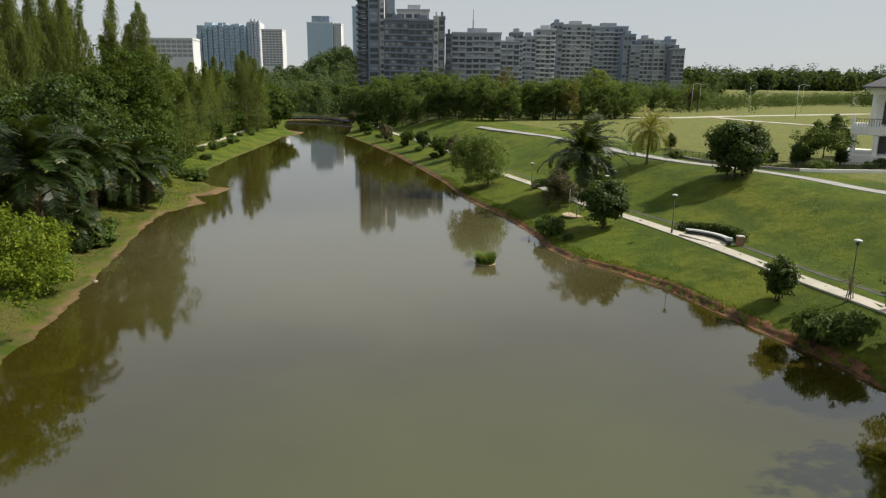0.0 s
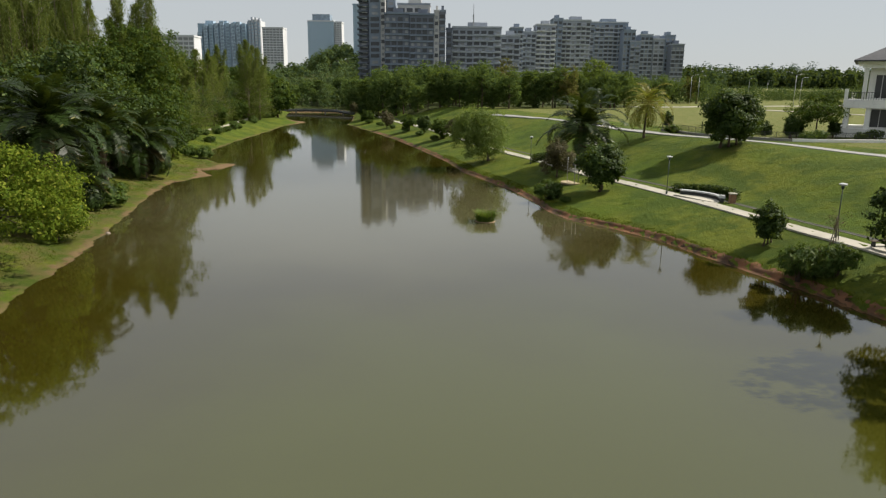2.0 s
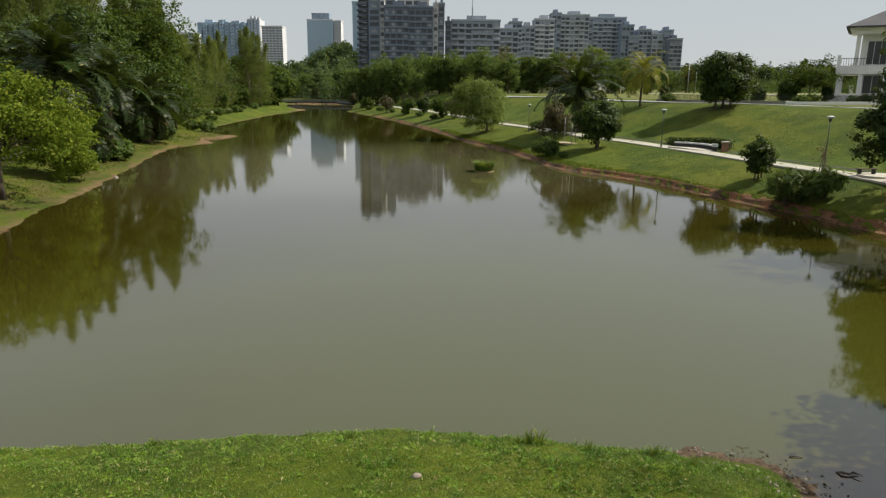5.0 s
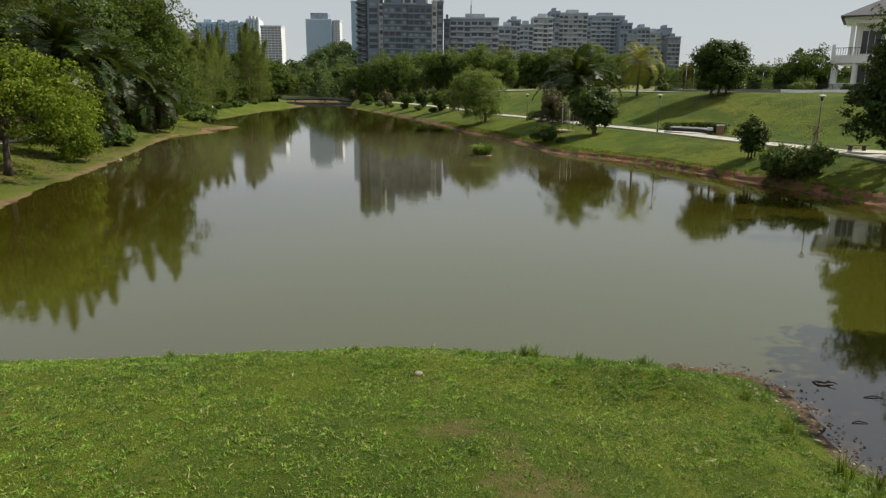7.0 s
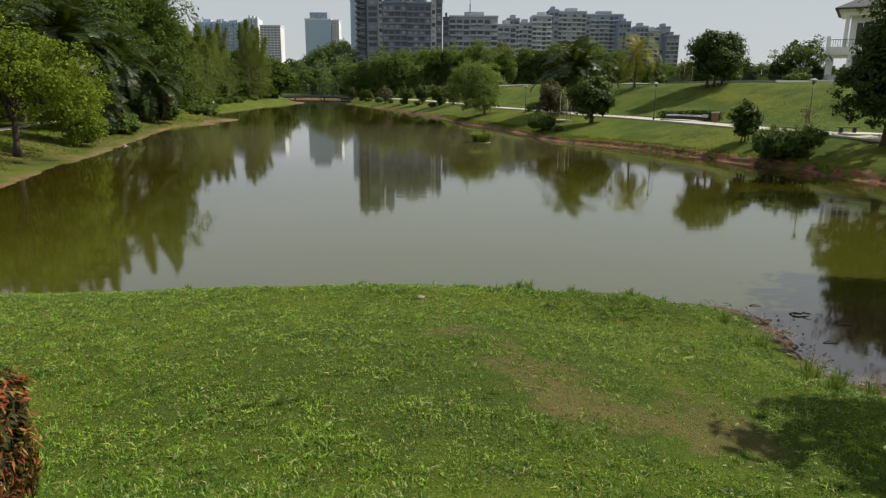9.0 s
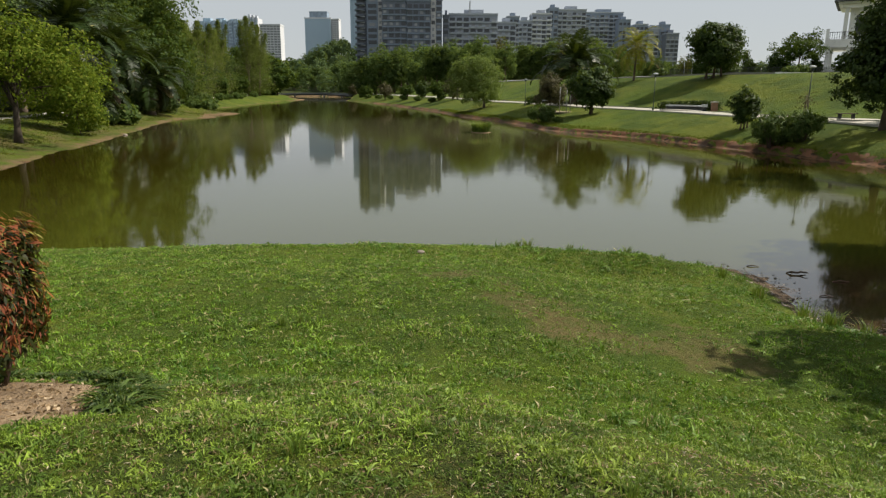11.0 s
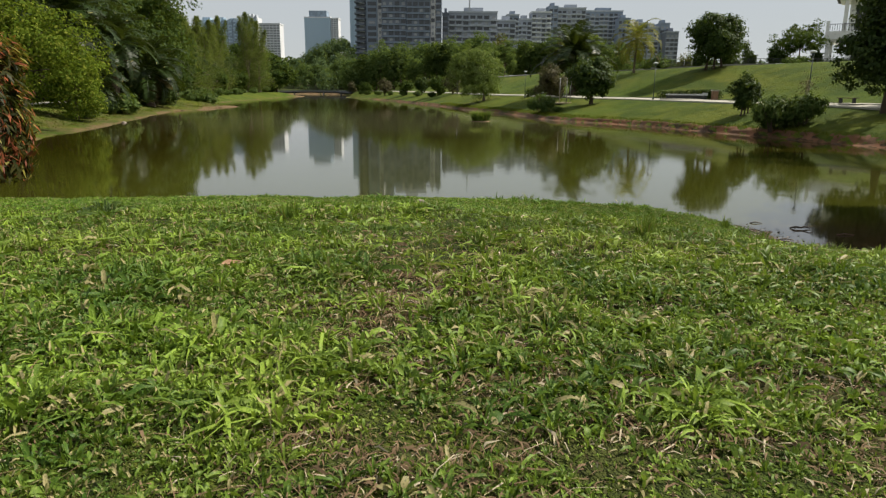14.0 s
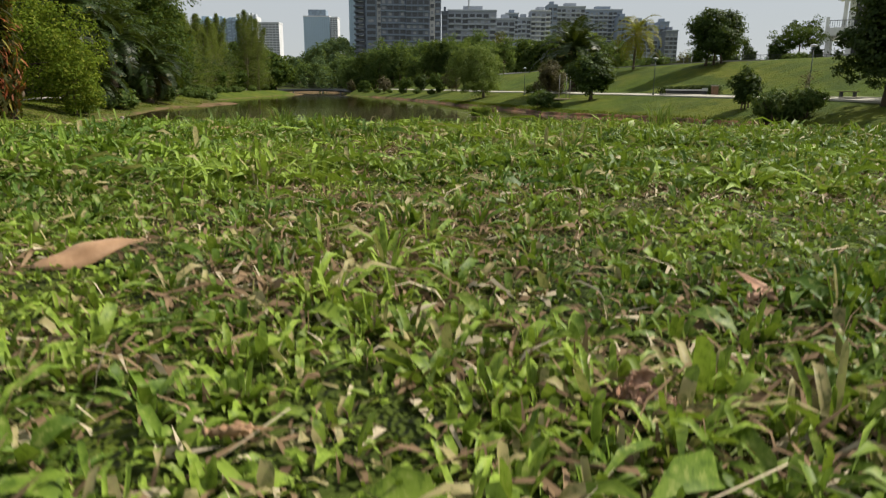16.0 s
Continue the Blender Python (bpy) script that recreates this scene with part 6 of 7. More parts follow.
def house(x, y, z, turn):
    """Two-storey white villa corner: columns, balcony, hip roof."""
    ob = thing("house", "two-storey white villa with columns, balcony and dark hip roof", "house", loc=(x, y, z))
    ob.rotation_euler = (0, 0, radians(turn))
    part("floor_slab", box_bm(-0.6, 15, -0.6, 13, -2.2, 0.25), M["white_paint"], ob, bevel=0.03)
    part("wall", box_bm(3.2, 14.4, 2.6, 12.4, 0.25, 3.9), M["white_paint"], ob)
    part("balcony_slab", box_bm(-0.1, 14.8, -0.1, 12.8, 3.0, 4.15), M["white_paint"], ob, bevel=0.04)
    part("wall", box_bm(2.6, 14.4, 2.2, 12.4, 4.15, 9.0), M["white_paint"], ob)
    for cx, cy in ((0.4, 0.4), (3.0, 0.4), (6.0, 0.4), (9.0, 0.4), (0.4, 4.5), (0.4, 8.5)):
        part("column", box_bm(cx - 0.28, cx + 0.28, cy - 0.28, cy + 0.28, 0.25, 3.0), M["white_paint"], ob, bevel=0.03)
    for cx, cy in ((2.2, 0.5), (6.2, 0.5), (10.2, 0.5)):
        part("column", box_bm(cx - 0.26, cx + 0.26, cy - 0.26, cy + 0.26, 4.15, 8.4), M["white_paint"], ob, bevel=0.03)
    part("beam", box_bm(1.6, 14.8, 0.1, 0.9, 8.4, 9.0), M["white_paint"], ob)
    part("cornice", box_bm(1.0, 15.0, -0.5, 12.9, 9.0, 9.25), M["white_paint"], ob, bevel=0.03)
    bm = bmesh.new()
    b = [bm.verts.new(p) for p in ((0.5, -1.0, 9.25), (15.6, -1.0, 9.25), (15.6, 13.4, 9.25), (0.5, 13.4, 9.25))]
    u = [bm.verts.new((p.co.x, p.co.y, 9.42)) for p in b]
    r = [bm.verts.new((7.4, 6.2, 13.0)), bm.verts.new((9.0, 6.2, 13.0))]
    bm.faces.new(b[::-1])
    for i in range(4):
        bm.faces.new((b[i], b[(i + 1) % 4], u[(i + 1) % 4], u[i]))
    bm.faces.new((u[0], u[1], r[1], r[0]))
    bm.faces.new((u[1], u[2], r[1]))
    bm.faces.new((u[2], u[3], r[0], r[1]))
    bm.faces.new((u[3], u[0], r[0]))
    part("roof", bm, M["roof_tile"], ob, "dark tiled hip roof")
    for wx, z0, z1, ww in ((4.6, 4.3, 7.6, 2.6), (8.6, 4.3, 7.6, 2.2), (5.0, 0.3, 2.9, 3.4), (10.2, 0.3, 2.9, 2.6)):
        wy = 2.2 if z0 > 4 else 2.6
        w = part("window", box_bm(wx - ww / 2, wx + ww / 2, wy - 0.06, wy + 0.02, z0, z1), M["white_paint"], ob)
        n = 3
        for k in range(n):
            a = wx - ww / 2 + 0.08 + (ww - 0.16) * k / n
            part("pane", box_bm(a + 0.04, a + (ww - 0.16) / n - 0.04, wy - 0.1, wy - 0.05, z0 + 0.1, z1 - 0.1), M["house_pane"], w)
    rail = shared_box("baluster", 0.05, 0.05, 0.95, M["dark_metal"])
    for k in range(34):
        child("baluster", rail, ob, m=pose(0.15 + 0.3 * k, 0.06, 4.15))
    for k in range(12):
        child("baluster", rail, ob, m=pose(0.06, 0.3 + 0.3 * k, 4.15))
    part("handrail", box_bm(0.0, 10.4, 0.0, 0.1, 5.1, 5.17), M["dark_metal"], ob)
    part("handrail", box_bm(0.0, 0.1, 0.102, 3.7, 5.1, 5.17), M["dark_metal"], ob)
    part("newel", box_bm(-0.08, 0.36, -0.08, 0.36, 4.152, 5.6), M["white_paint"], ob)
    return ob


house(55.2, 98.0, ground_z(56, 98) + 1.0, -31)


def field_lamp(x, y, h):
    ob = thing("road_lamp", "tall slim grey street lamp on the field road", "street lamp", "field road lamps", loc=(x, y, ground_z(x, y)))
    child("pole", np_mesh("pole", *cyl(0, 0, -0.2, h, 0.10, 0.06, 8), M["steel"], True), ob)
    child("arm", np_mesh("arm", *tube([(0, 0, h - 0.1), (0.8, 0, h + 0.35), (1.9, 0, h + 0.45)], [0.07, 0.06, 0.05], 6), M["steel"], True), ob)
    part("lamp_head", box_bm(1.6, 2.6, -0.16, 0.16, h + 0.40, h + 0.55), M["steel"], ob, bevel=0.03)
    return ob


fl = field_lamp(95, 276, 11)
for x, y in ((103, 290), (118, 240), (150, 352), (190, 420), (150, 300)):
    copy_thing(fl, pose(x, y, ground_z(x, y)))

# ---- footbridge and weir at the head of the lake ----
fb = thing("footbridge", "low dark green footbridge over the head of the lake", "bridge")
pts = spline([(-80, 322), (-66, 321), (-52, 313), (-40, 296)], 1.5)
for s, nm in ((0, "deck"), (0.9, "railing"), (-0.9, "railing")):
    tang = np.gradient(pts, axis=0)
    tang /= np.linalg.norm(tang, axis=1)[:, None]
    line = pts + np.stack([-tang[:, 1], tang[:, 0]], -1) * s
    hh = 0.75 + 0.45 * np.sin(np.linspace(0, math.pi, len(line)))
    if nm == "deck":
        pieces = [tube([(*p, z)for p, z in zip(line, hh)], [0.55] * len(line), 4)]
    else:
        pieces = [tube([(*p, z + 0.75) for p, z in zip(line, hh)], [0.06] * len(line), 4), tube([(*p, z + 0.4) for p, z in zip(line, hh)], [0.04] * len(line), 4)]
        pieces += [tube([(*p, z), (*p, z + 0.75)], [0.05, 0.05], 4) for p, z in zip(line[::2], hh[::2])]
    child(nm, np_mesh(nm, *joined(pieces), M["pole"] if nm == "railing" else M["dark_metal"]), fb)
for k in (6, len(pts) // 2, len(pts) - 8):
    p = pts[k]
    child("pier", np_mesh("pier", *cyl(p[0], p[1], -1.2, 0.8, 0.4, 0.4, 8), M["grey_concrete"]), fb)

# ---- islet of reeds, spit ----
isl = thing("reed_clump", "small islet of tall green grass in the water", "reeds", loc=(3.75, 65.7, 0))
child("mound", np_mesh("mound", *tube([(0, 0, -0.6), (0, 0, 0.02), (0, 0, 0.16)], [1.3, 1.0, 0.35], 14), M["mulch"], True), isl)
child("blade_clump", tuft_mesh("reeds", 51, 900, 0.85, 1.25, 0.055, M["reed"], 0.7), isl)

for x, y in ((262, 455), (286, 470), (300, 480)):
    gp = thing("gate_pillar", "white gate pillar at the far edge of the field", "pillar", "field gate pillars", loc=(x, y, ground_z(x, y)))
    part("shaft", box_bm(-0.9, 0.9, -0.9, 0.9, -0.3, 5.0), M["white_paint"], gp, bevel=0.05)
    part("cap", box_bm(-1.15, 1.15, -1.15, 1.15, 5.0, 5.5), M["white_paint"], gp, bevel=0.05)

# ---- near lawn: hedge bush, soil bed, debris ----
def near_bush(x, y):
    rng = np.random.default_rng(61)
    ob = thing("hedge_bush", "clipped bush with glossy red and dark green leaves", "bush", loc=(x, y, ground_z(x, y)))
    pieces = []
    for k in range(16):
        a, r = rng.uniform(0, 6.28), rng.uniform(0.05, 0.42)
        pieces.append(tube([(0.4 * r * math.cos(a), 0.4 * r * math.sin(a), -0.05), (0.8 * r * math.cos(a), 0.8 * r * math.sin(a), 0.4), (0.9 * r * math.cos(a), 0.9 * r * math.sin(a), 0.8)], [0.014, 0.010, 0.004], 5))
    child("stem", np_mesh("stem", *joined(pieces), M["bark"], True), ob)
    n = 8500
    cen = rng.uniform(-1, 1, (n, 3))
    edge = rng.integers(0, 3, n)
    push = rng.uniform(0.6, 1.03, n) * np.sign(rng.normal(0, 1, n))
    for ax in range(3):
        cen[edge == ax, ax] = push[edge == ax]
    cen[:, :2] /= np.maximum(np.linalg.norm(cen[:, :2], axis=1), 1)[:, None] ** 0.75
    nor = cen + np.array([0, 0, 0.7])
    cen = cen * np.array([0.39, 0.39, 0.33]) + np.array([0, 0, 0.56]) + rng.normal(0, 0.025, (n, 3))
    cen = cen[cen[:, 2] > 0.04]
    nor = nor[: len(cen)]
    nor = nor[: len(cen)]
    child("foliage", quad_mesh("foliage", leaf_cards(rng, cen, nor, 0.075, 0.020, -0.9, 1.0), M["hedge_leaf"]), ob)
    # young red and yellow shoots, thickest over the top
    want = rng.uniform(0, 1, len(cen)) < np.where(cen[:, 2] > 0.80, 0.45, 0.14) * (np.abs(nor[:, :2]).max(1) > 0.3)
    tipc = cen[want] * np.array([1.05, 1.05, 1.0]) + np.array([0, 0, 0.03])
    tips = np.concatenate([leaf_cards(rng, tipc + rng.normal(0, 0.012, tipc.shape), nor[want], 0.062, 0.014, -1.8, 0.8) for _ in range(2)])
    child("young_foliage", quad_mesh("young_foliage", tips, M["red_leaf"]), ob, "orange-red young leaf tips")
    return ob


near_bush(-2.97, -1.38).scale.z = 1.17
near_bush(-3.70, -1.28).scale.z = 1.12
bed_line = [(-2.62 + 0.72 * math.cos(a) * (1 + 0.08 * math.sin(3 * a) + 0.035 * math.sin(11 * a)), -1.80 + 0.60 * math.sin(a) * (1 + 0.1 * math.sin(2 * a + 1))) for a in np.linspace(0, 2 * math.pi, 40, endpoint=False)]
bed_c = (-2.62, -1.80)
verts, faces = [], []
for k in range(1, 9):
    for px, py in bed_line:
        qx, qy = bed_c[0] + (px - bed_c[0]) * k / 8, bed_c[1] + (py - bed_c[1]) * k / 8
        verts.append((qx, qy, ground_z(qx, qy) + 0.010 * (1 - k / 8) + (0.014 if k < 8 else -0.012) + 0.010 * float(wobble(np.array(qx), np.array(qy), 13.0)) + 0.016 * (float(vnoise(qx, qy, 0.07)) - 0.5)))
faces = [tuple(range(40))]
for k in range(7):
    faces += [(40 * k + i, 40 * k + (i + 1) % 40, 40 * k + 40 + (i + 1) % 40, 40 * k + 40 + i) for i in range(40)]
tagged(new("soil_bed", np_mesh("soil_bed", verts, faces, M["mulch"], True)), "bare sandy planting bed round the red bush", "planting bed", kind="structure")


def in_bed(x, y):
    return ((x + 2.62) / 0.68) ** 2 + ((y + 1.80) / 0.56) ** 2 < 0.7 + 0.5 * vnoise(x, y, 0.09)




# crumbs of soil and dead leaf on the bed
rng = np.random.default_rng(63)
ca, cr = rng.uniform(0, 2 * math.pi, 900), np.sqrt(rng.uniform(0, 1, 900)) * 0.92
cx, cy = -2.62 + 0.70 * cr * np.cos(ca), -1.80 + 0.58 * cr * np.sin(ca)
cz = land(cx, cy)[0] + 0.022
cards = leaf_cards(rng, np.stack([cx, cy, cz], -1), np.tile(np.array([0, 0, 1.2]), (900, 1)), 0.030, 0.020, 0, 1.2)
tagged(new("soil_crumbs", quad_mesh("soil_crumbs", cards, M["crumb"])), "crumbs of dry soil and dead leaves on the planting bed", "soil crumbs", kind="stuff")


def stone_mesh(seed):
    rng = np.random.default_rng(seed)
    bm = bmesh.new()
    bmesh.ops.create_icosphere(bm, subdivisions=2, radius=1)
    for v in bm.verts:
        v.co *= 1 + 0.18 * math.sin(3.1 * v.co.x + seed) * math.cos(2.3 * v.co.y + 2 * seed) + rng.uniform(-0.06, 0.06)
        v.co.z *= 0.55
    me = bpy.data.meshes.new("stone")
    bm.to_mesh(me)
    bm.free()
    smooth_mesh(me)
    me.materials.append(M["stone"])
    return me


rocks = [stone_mesh(k) for k in range(4)]
rr = random.Random(9)


def stone(x, y, r, label="small brown pebble at the water's edge", group="pebbles on the shore"):
    o = new("pebble", rocks[rr.randrange(4)])
    z = max(ground_z(x, y), -0.03)
    o.matrix_basis = pose(x, y, z + 0.15 * r, 0, 0, rr.uniform(0, 360)) @ Matrix.Diagonal((r, r * rr.uniform(0.6, 1), r * rr.uniform(0.7, 1.1), 1))
    return tagged(o, label, "pebble", group)


for k in range(150):
    t = rr.uniform(0, 1)
    x = 5.6 + 1.9 * min(1, t * 2.2) + rr.uniform(-0.25, 0.35) + (0.6 if rr.random() < 0.2 else 0)
    y = 12.0 - 5.4 * t + rr.uniform(-0.3, 0.3)
    stone(x, y, rr.choice((0.012, 0.018, 0.02, 0.03, 0.03, 0.045)))
stone(-0.42, 9.2, 0.11, "pale stone lying in the lawn", "stones")
stone(-29.4, 57.9, 0.26, "pale rock on the sandy shore", "stones")
log = thing("driftwood", "dark wet branch lying in shallow water", "driftwood", loc=(8.9, 10.9, 0.02))
child("branch", np_mesh("branch", *joined([tube([(-0.22, 0.10, -0.01), (-0.13, 0.02, 0.03), (0.0, -0.03, 0.02), (0.1, 0.03, 0.035), (0.24, 0.0, 0.0)], [0.016, 0.030, 0.022, 0.026, 0.008], 7), tube([(0.05, 0.0, 0.03), (0.17, -0.10, 0.06), (0.22, -0.15, 0.03)], [0.018, 0.012, 0.005], 5), tube([(-0.1, 0.0, 0.02), (-0.2, -0.08, 0.0)], [0.014, 0.005], 5)]), M["driftwood"], True), log)
for x, y, s in ((7.9, 9.6, 0.35), (8.6, 9.0, 0.3), (9.6, 10.2, 0.4), (8.1, 11.6, 0.3)):
    tw = thing("twig", "dark twig floating in shallow water", "twig", loc=(x, y, 0.01))
    child("branch", np_mesh("twig", *tube([(-s / 2, 0, 0), (0, 0.03, 0.02), (s / 2, -0.02, 0)], [0.012, 0.016, 0.008], 5), M["driftwood"], True), tw)

# dark leaf litter along the muddy inlet
rng = np.random.default_rng(77)
lx, ly = rng.uniform(6.6, 9.4, 900), rng.uniform(5.6, 12.2, 900)
ld = seg_dist(lx, ly, SHORE, True)[0]
ok = ld < 0.15 + 0.55 * rng.uniform(0, 1, 900) ** 2
lx, ly = lx[ok], ly[ok]
lz = np.maximum(land(lx, ly)[0], 0.0) + 0.012
cards = leaf_cards(rng, np.stack([lx, ly, lz], -1), np.tile(np.array([0, 0, 2.5]), (len(lx), 1)), 0.075, 0.04, 0, 0.7)
tagged(new("leaf_litter", quad_mesh("leaf_litter", cards, M["litter"])), "dark wet leaf litter along the muddy shore", "leaf litter", kind="stuff")

# dry leaves on the lawn
def leaf_blade(length, width, curl, twist, crumple, seed):
    """One dry leaf blade along x: widest towards the stalk, tapering to a long point."""
    wild = random.Random(seed)
    bm = bmesh.new()
    n, m = 16, 6
    grid = []
    for i in range(n + 1):
        t = i / n
        w = width * math.sin(math.pi * (0.01 + 0.98 * t) ** 0.72) ** 1.2
        row = []
        for j in range(m + 1):
            s = j / m * 2 - 1
            up = curl * (abs(s) ** 1.5 * w * 0.5 + 0.18 * length * (2 * t - 1) ** 2) + crumple * wild.uniform(-1, 1) + 0.03 * w * math.sin(14 * t + 2 * s)
            roll = twist * (t - 0.35)
            side = s * w / 2 * (1 + 2 * crumple / length * wild.uniform(-1, 1))
            row.append(bm.verts.new(((t - 0.5) * length, side * math.cos(roll) - up * math.sin(roll), side * math.sin(roll) + up * math.cos(roll))))
        grid.append(row)
    for i in range(n):
        for j in range(m):
            bm.faces.new((grid[i][j], grid[i + 1][j], grid[i + 1][j + 1], grid[i][j + 1]))
    bmesh.ops.remove_doubles(bm, verts=bm.verts, dist=0.0004)
    bmesh.ops.solidify(bm, geom=bm.faces, thickness=0.0005)
    return bm


def dry_leaf(x, y, lift, length, width, curl, turn, tilt, label, twist=0.0, crumple=0.0, shreds=0, material="dry_leaf"):
    ob = thing("fallen_leaf", label, "leaf")
    part("blade", leaf_blade(length, width, curl, twist, crumple, int(1000 * length)), M[material], ob, smooth=True)
    for k in range(shreds):
        o = part("blade", leaf_blade(length * (0.95 - 0.12 * k), width * 0.5, curl * (1 if k % 2 else -0.6), twist + 0.9 * k, crumple * 1.6, 50 + k), M[material], ob, "torn curled strip of the leaf", smooth=True)
        o.matrix_basis = pose(0.12 * length * (k - 1), 0.16 * width * (1 - k), 0.0025 * (k + 1), 14 - 21 * k, 9 * k - 12, 38 * k - 40)
    stalk = tube([(-length * 0.5, 0, curl * 0.18 * length), (-length * 0.5 - 0.008, 0.002, curl * 0.2 * length)], [0.0008, 0.0005], 5)
    child("stalk", np_mesh("stalk", *stalk, M[material]), ob)
    ob.matrix_basis = pose(x, y, ground_z(x, y) + lift, tilt, -9, turn)
    return ob


dry_leaf(-0.203, -5.035, 0.016, 0.084, 0.038, -0.4, 26, 16, "curled tan dry leaf lying on the grass", 0.5)
dry_leaf(0.320, -5.128, 0.004, 0.026, 0.014, 0.5, 25, 8, "crumpled pinkish-brown dry leaf in the grass", 1.2, 0.0022, 3, "pink_leaf")
dry_leaf(0.188, -5.298, 0.004, 0.032, 0.015, 1.2, 150, -15, "crumpled pinkish-brown dry leaf in the grass", -1.2, 0.0020, 4, "pink_leaf")
dry_leaf(0.007, -5.33, 0.006, 0.020, 0.010, 0.9, 200, 10, "small brown dry leaf in the grass", 1.2, 0.0012)
dry_leaf(-0.55, -3.6, 0.018, 0.06, 0.035, 0.6, 20, 10, "small brown dry leaf in the grass")


# ---- grass ----
def blades(name, label, seed, n, xs, ys, height, width, material, keep=None, flat=0.6, sparse=0.9, simple=False, gaps=False, tuft=1, spread=0.02):
    """Lawn grass over a stretch of ground: blades in tufts, each bent and creased along its midrib."""
    rng = np.random.default_rng(seed)
    m = n // tuft
    cx, cy = rng.uniform(xs[0], xs[1], m), rng.uniform(ys[0], ys[1], m)
    ok = ~in_bed(cx, cy)
    if keep is not None:
        ok &= keep(cx, cy, rng)
    bare = 0.2 + 0.9 * vnoise(cx + 7, cy, 0.5) + 0.5 * vnoise(cx, cy + 5, 0.12) + 0.7 * (vnoise(cx + 2, cy + 1, 1.3) - 0.5) - 0.35
    if gaps:
        bare = 1.25 - 1.5 * bare
    ok &= rng.uniform(0, 1, m) < np.clip(0.22 + sparse * bare, 0.08, 1)
    cx, cy = cx[ok], cy[ok]
    z, masks = land(cx, cy)
    ok = (z > 0.12) & (rng.uniform(0, 1, len(z)) > np.maximum(np.maximum(masks[4], masks[5]) * 1.2, masks[2] * 0.95))
    cx, cy, cz = cx[ok], cy[ok], z[ok]
    size = np.repeat(np.clip(rng.lognormal(-0.06, 0.3, len(cx)), 0.5, 1.6), tuft) if tuft > 1 else np.ones(len(cx))
    a = (rng.uniform(0, 2 * np.pi, len(cx))[:, None] + (np.arange(tuft) * 2.39996)[None, :] + rng.normal(0, 0.35, (len(cx), tuft))).ravel()
    out = np.stack([np.cos(a), np.sin(a), np.zeros(len(a))], -1)
    r = spread * rng.uniform(0.1, 1.0, len(a)) if tuft > 1 else np.zeros(len(a))
    base = np.repeat(np.stack([cx, cy, cz - 0.004], -1), tuft, 0) + out * r[:, None]
    x, y = base[:, 0], base[:, 1]
    n = len(x)
    clump = 0.02 + 0.5 * vnoise(x, y, 0.85) + 0.9 * vnoise(x, y, 0.19) ** 1.5 + 0.35 * vnoise(x, y, 0.07)
    h = (height * size * rng.uniform(0.5, 1.25, n) * np.clip(clump * 1.3, 0.3, 1.9))[:, None]
    lay = (flat * rng.uniform(0.15, 1.7, n) ** 1.2)[:, None]
    up = np.array([0, 0, 1.0])
    b1 = base + up * h * 0.45 + out * h * lay * 0.35
    b2 = base + up * h * (0.85 - 0.25 * lay) + out * h * lay * 0.9
    tip = base + up * h * (0.95 - 0.5 * lay) + out * h * (lay * 1.35)
    w = (width * np.sqrt(size) * rng.lognormal(-0.15, 0.4, n))[:, None]
    side = np.stack([-out[:, 1], out[:, 0], rng.normal(0, 0.55, n)], -1) * w / 2
    crease = (up - 0.6 * out) * w * rng.uniform(0.05, 0.35, (n, 1))
    i = np.arange(n, dtype=np.int32)
    if simple:
        verts = np.concatenate([base - side * 0.6, base + side * 0.6, b1 + side, b1 - side, tip], 0)
        q = np.stack([i, i + n, i + 2 * n, i + 3 * n], -1)
        t = np.stack([i + 3 * n, i + 2 * n, i + 4 * n], -1)
    else:
        verts = np.concatenate([base, b1 + side, b1 - crease, b1 - side, b2 + side * 0.85, b2 - crease * 0.8, b2 - side * 0.85, tip], 0)
        q = np.concatenate([np.stack([i + 2 * n, i + n, i + 4 * n, i + 5 * n], -1), np.stack([i + 3 * n, i + 2 * n, i + 5 * n, i + 6 * n], -1)], 0)
        t = np.concatenate([np.stack([i, i + n, i + 2 * n], -1), np.stack([i, i + 2 * n, i + 3 * n], -1), np.stack([i + 5 * n, i + 4 * n, i + 7 * n], -1), np.stack([i + 6 * n, i + 5 * n, i + 7 * n], -1)], 0)
    me = bpy.data.meshes.new(name)
    me.vertices.add(len(verts))
    me.vertices.foreach_set("co", verts.astype(np.float32).ravel())
    loops = np.concatenate([q.ravel(), t.ravel()])
    me.loops.add(len(loops))
    me.loops.foreach_set("vertex_index", loops.astype(np.int32))
    starts = np.concatenate([np.arange(0, q.size, 4), q.size + np.arange(0, t.size, 3)])
    me.polygons.add(len(starts))
    me.polygons.foreach_set("loop_start", starts.astype(np.int32))
    me.materials.append(material)
    me.update()
    me.validate()
    return tagged(new(name, me), label, "grass", kind="stuff")


def brow(x, y, rng):
    """Where the mown lawn passes into the rougher grass of the mound."""
    return -0.5 + 1.6 * (vnoise(x, y, 0.8) - 0.5) + rng.normal(0, 0.35, len(x))


def wedge(margin):
    return lambda x, y, rng: np.abs(x) < margin + 0.72 * (y + 5.6) + rng.exponential(0.55, len(x))


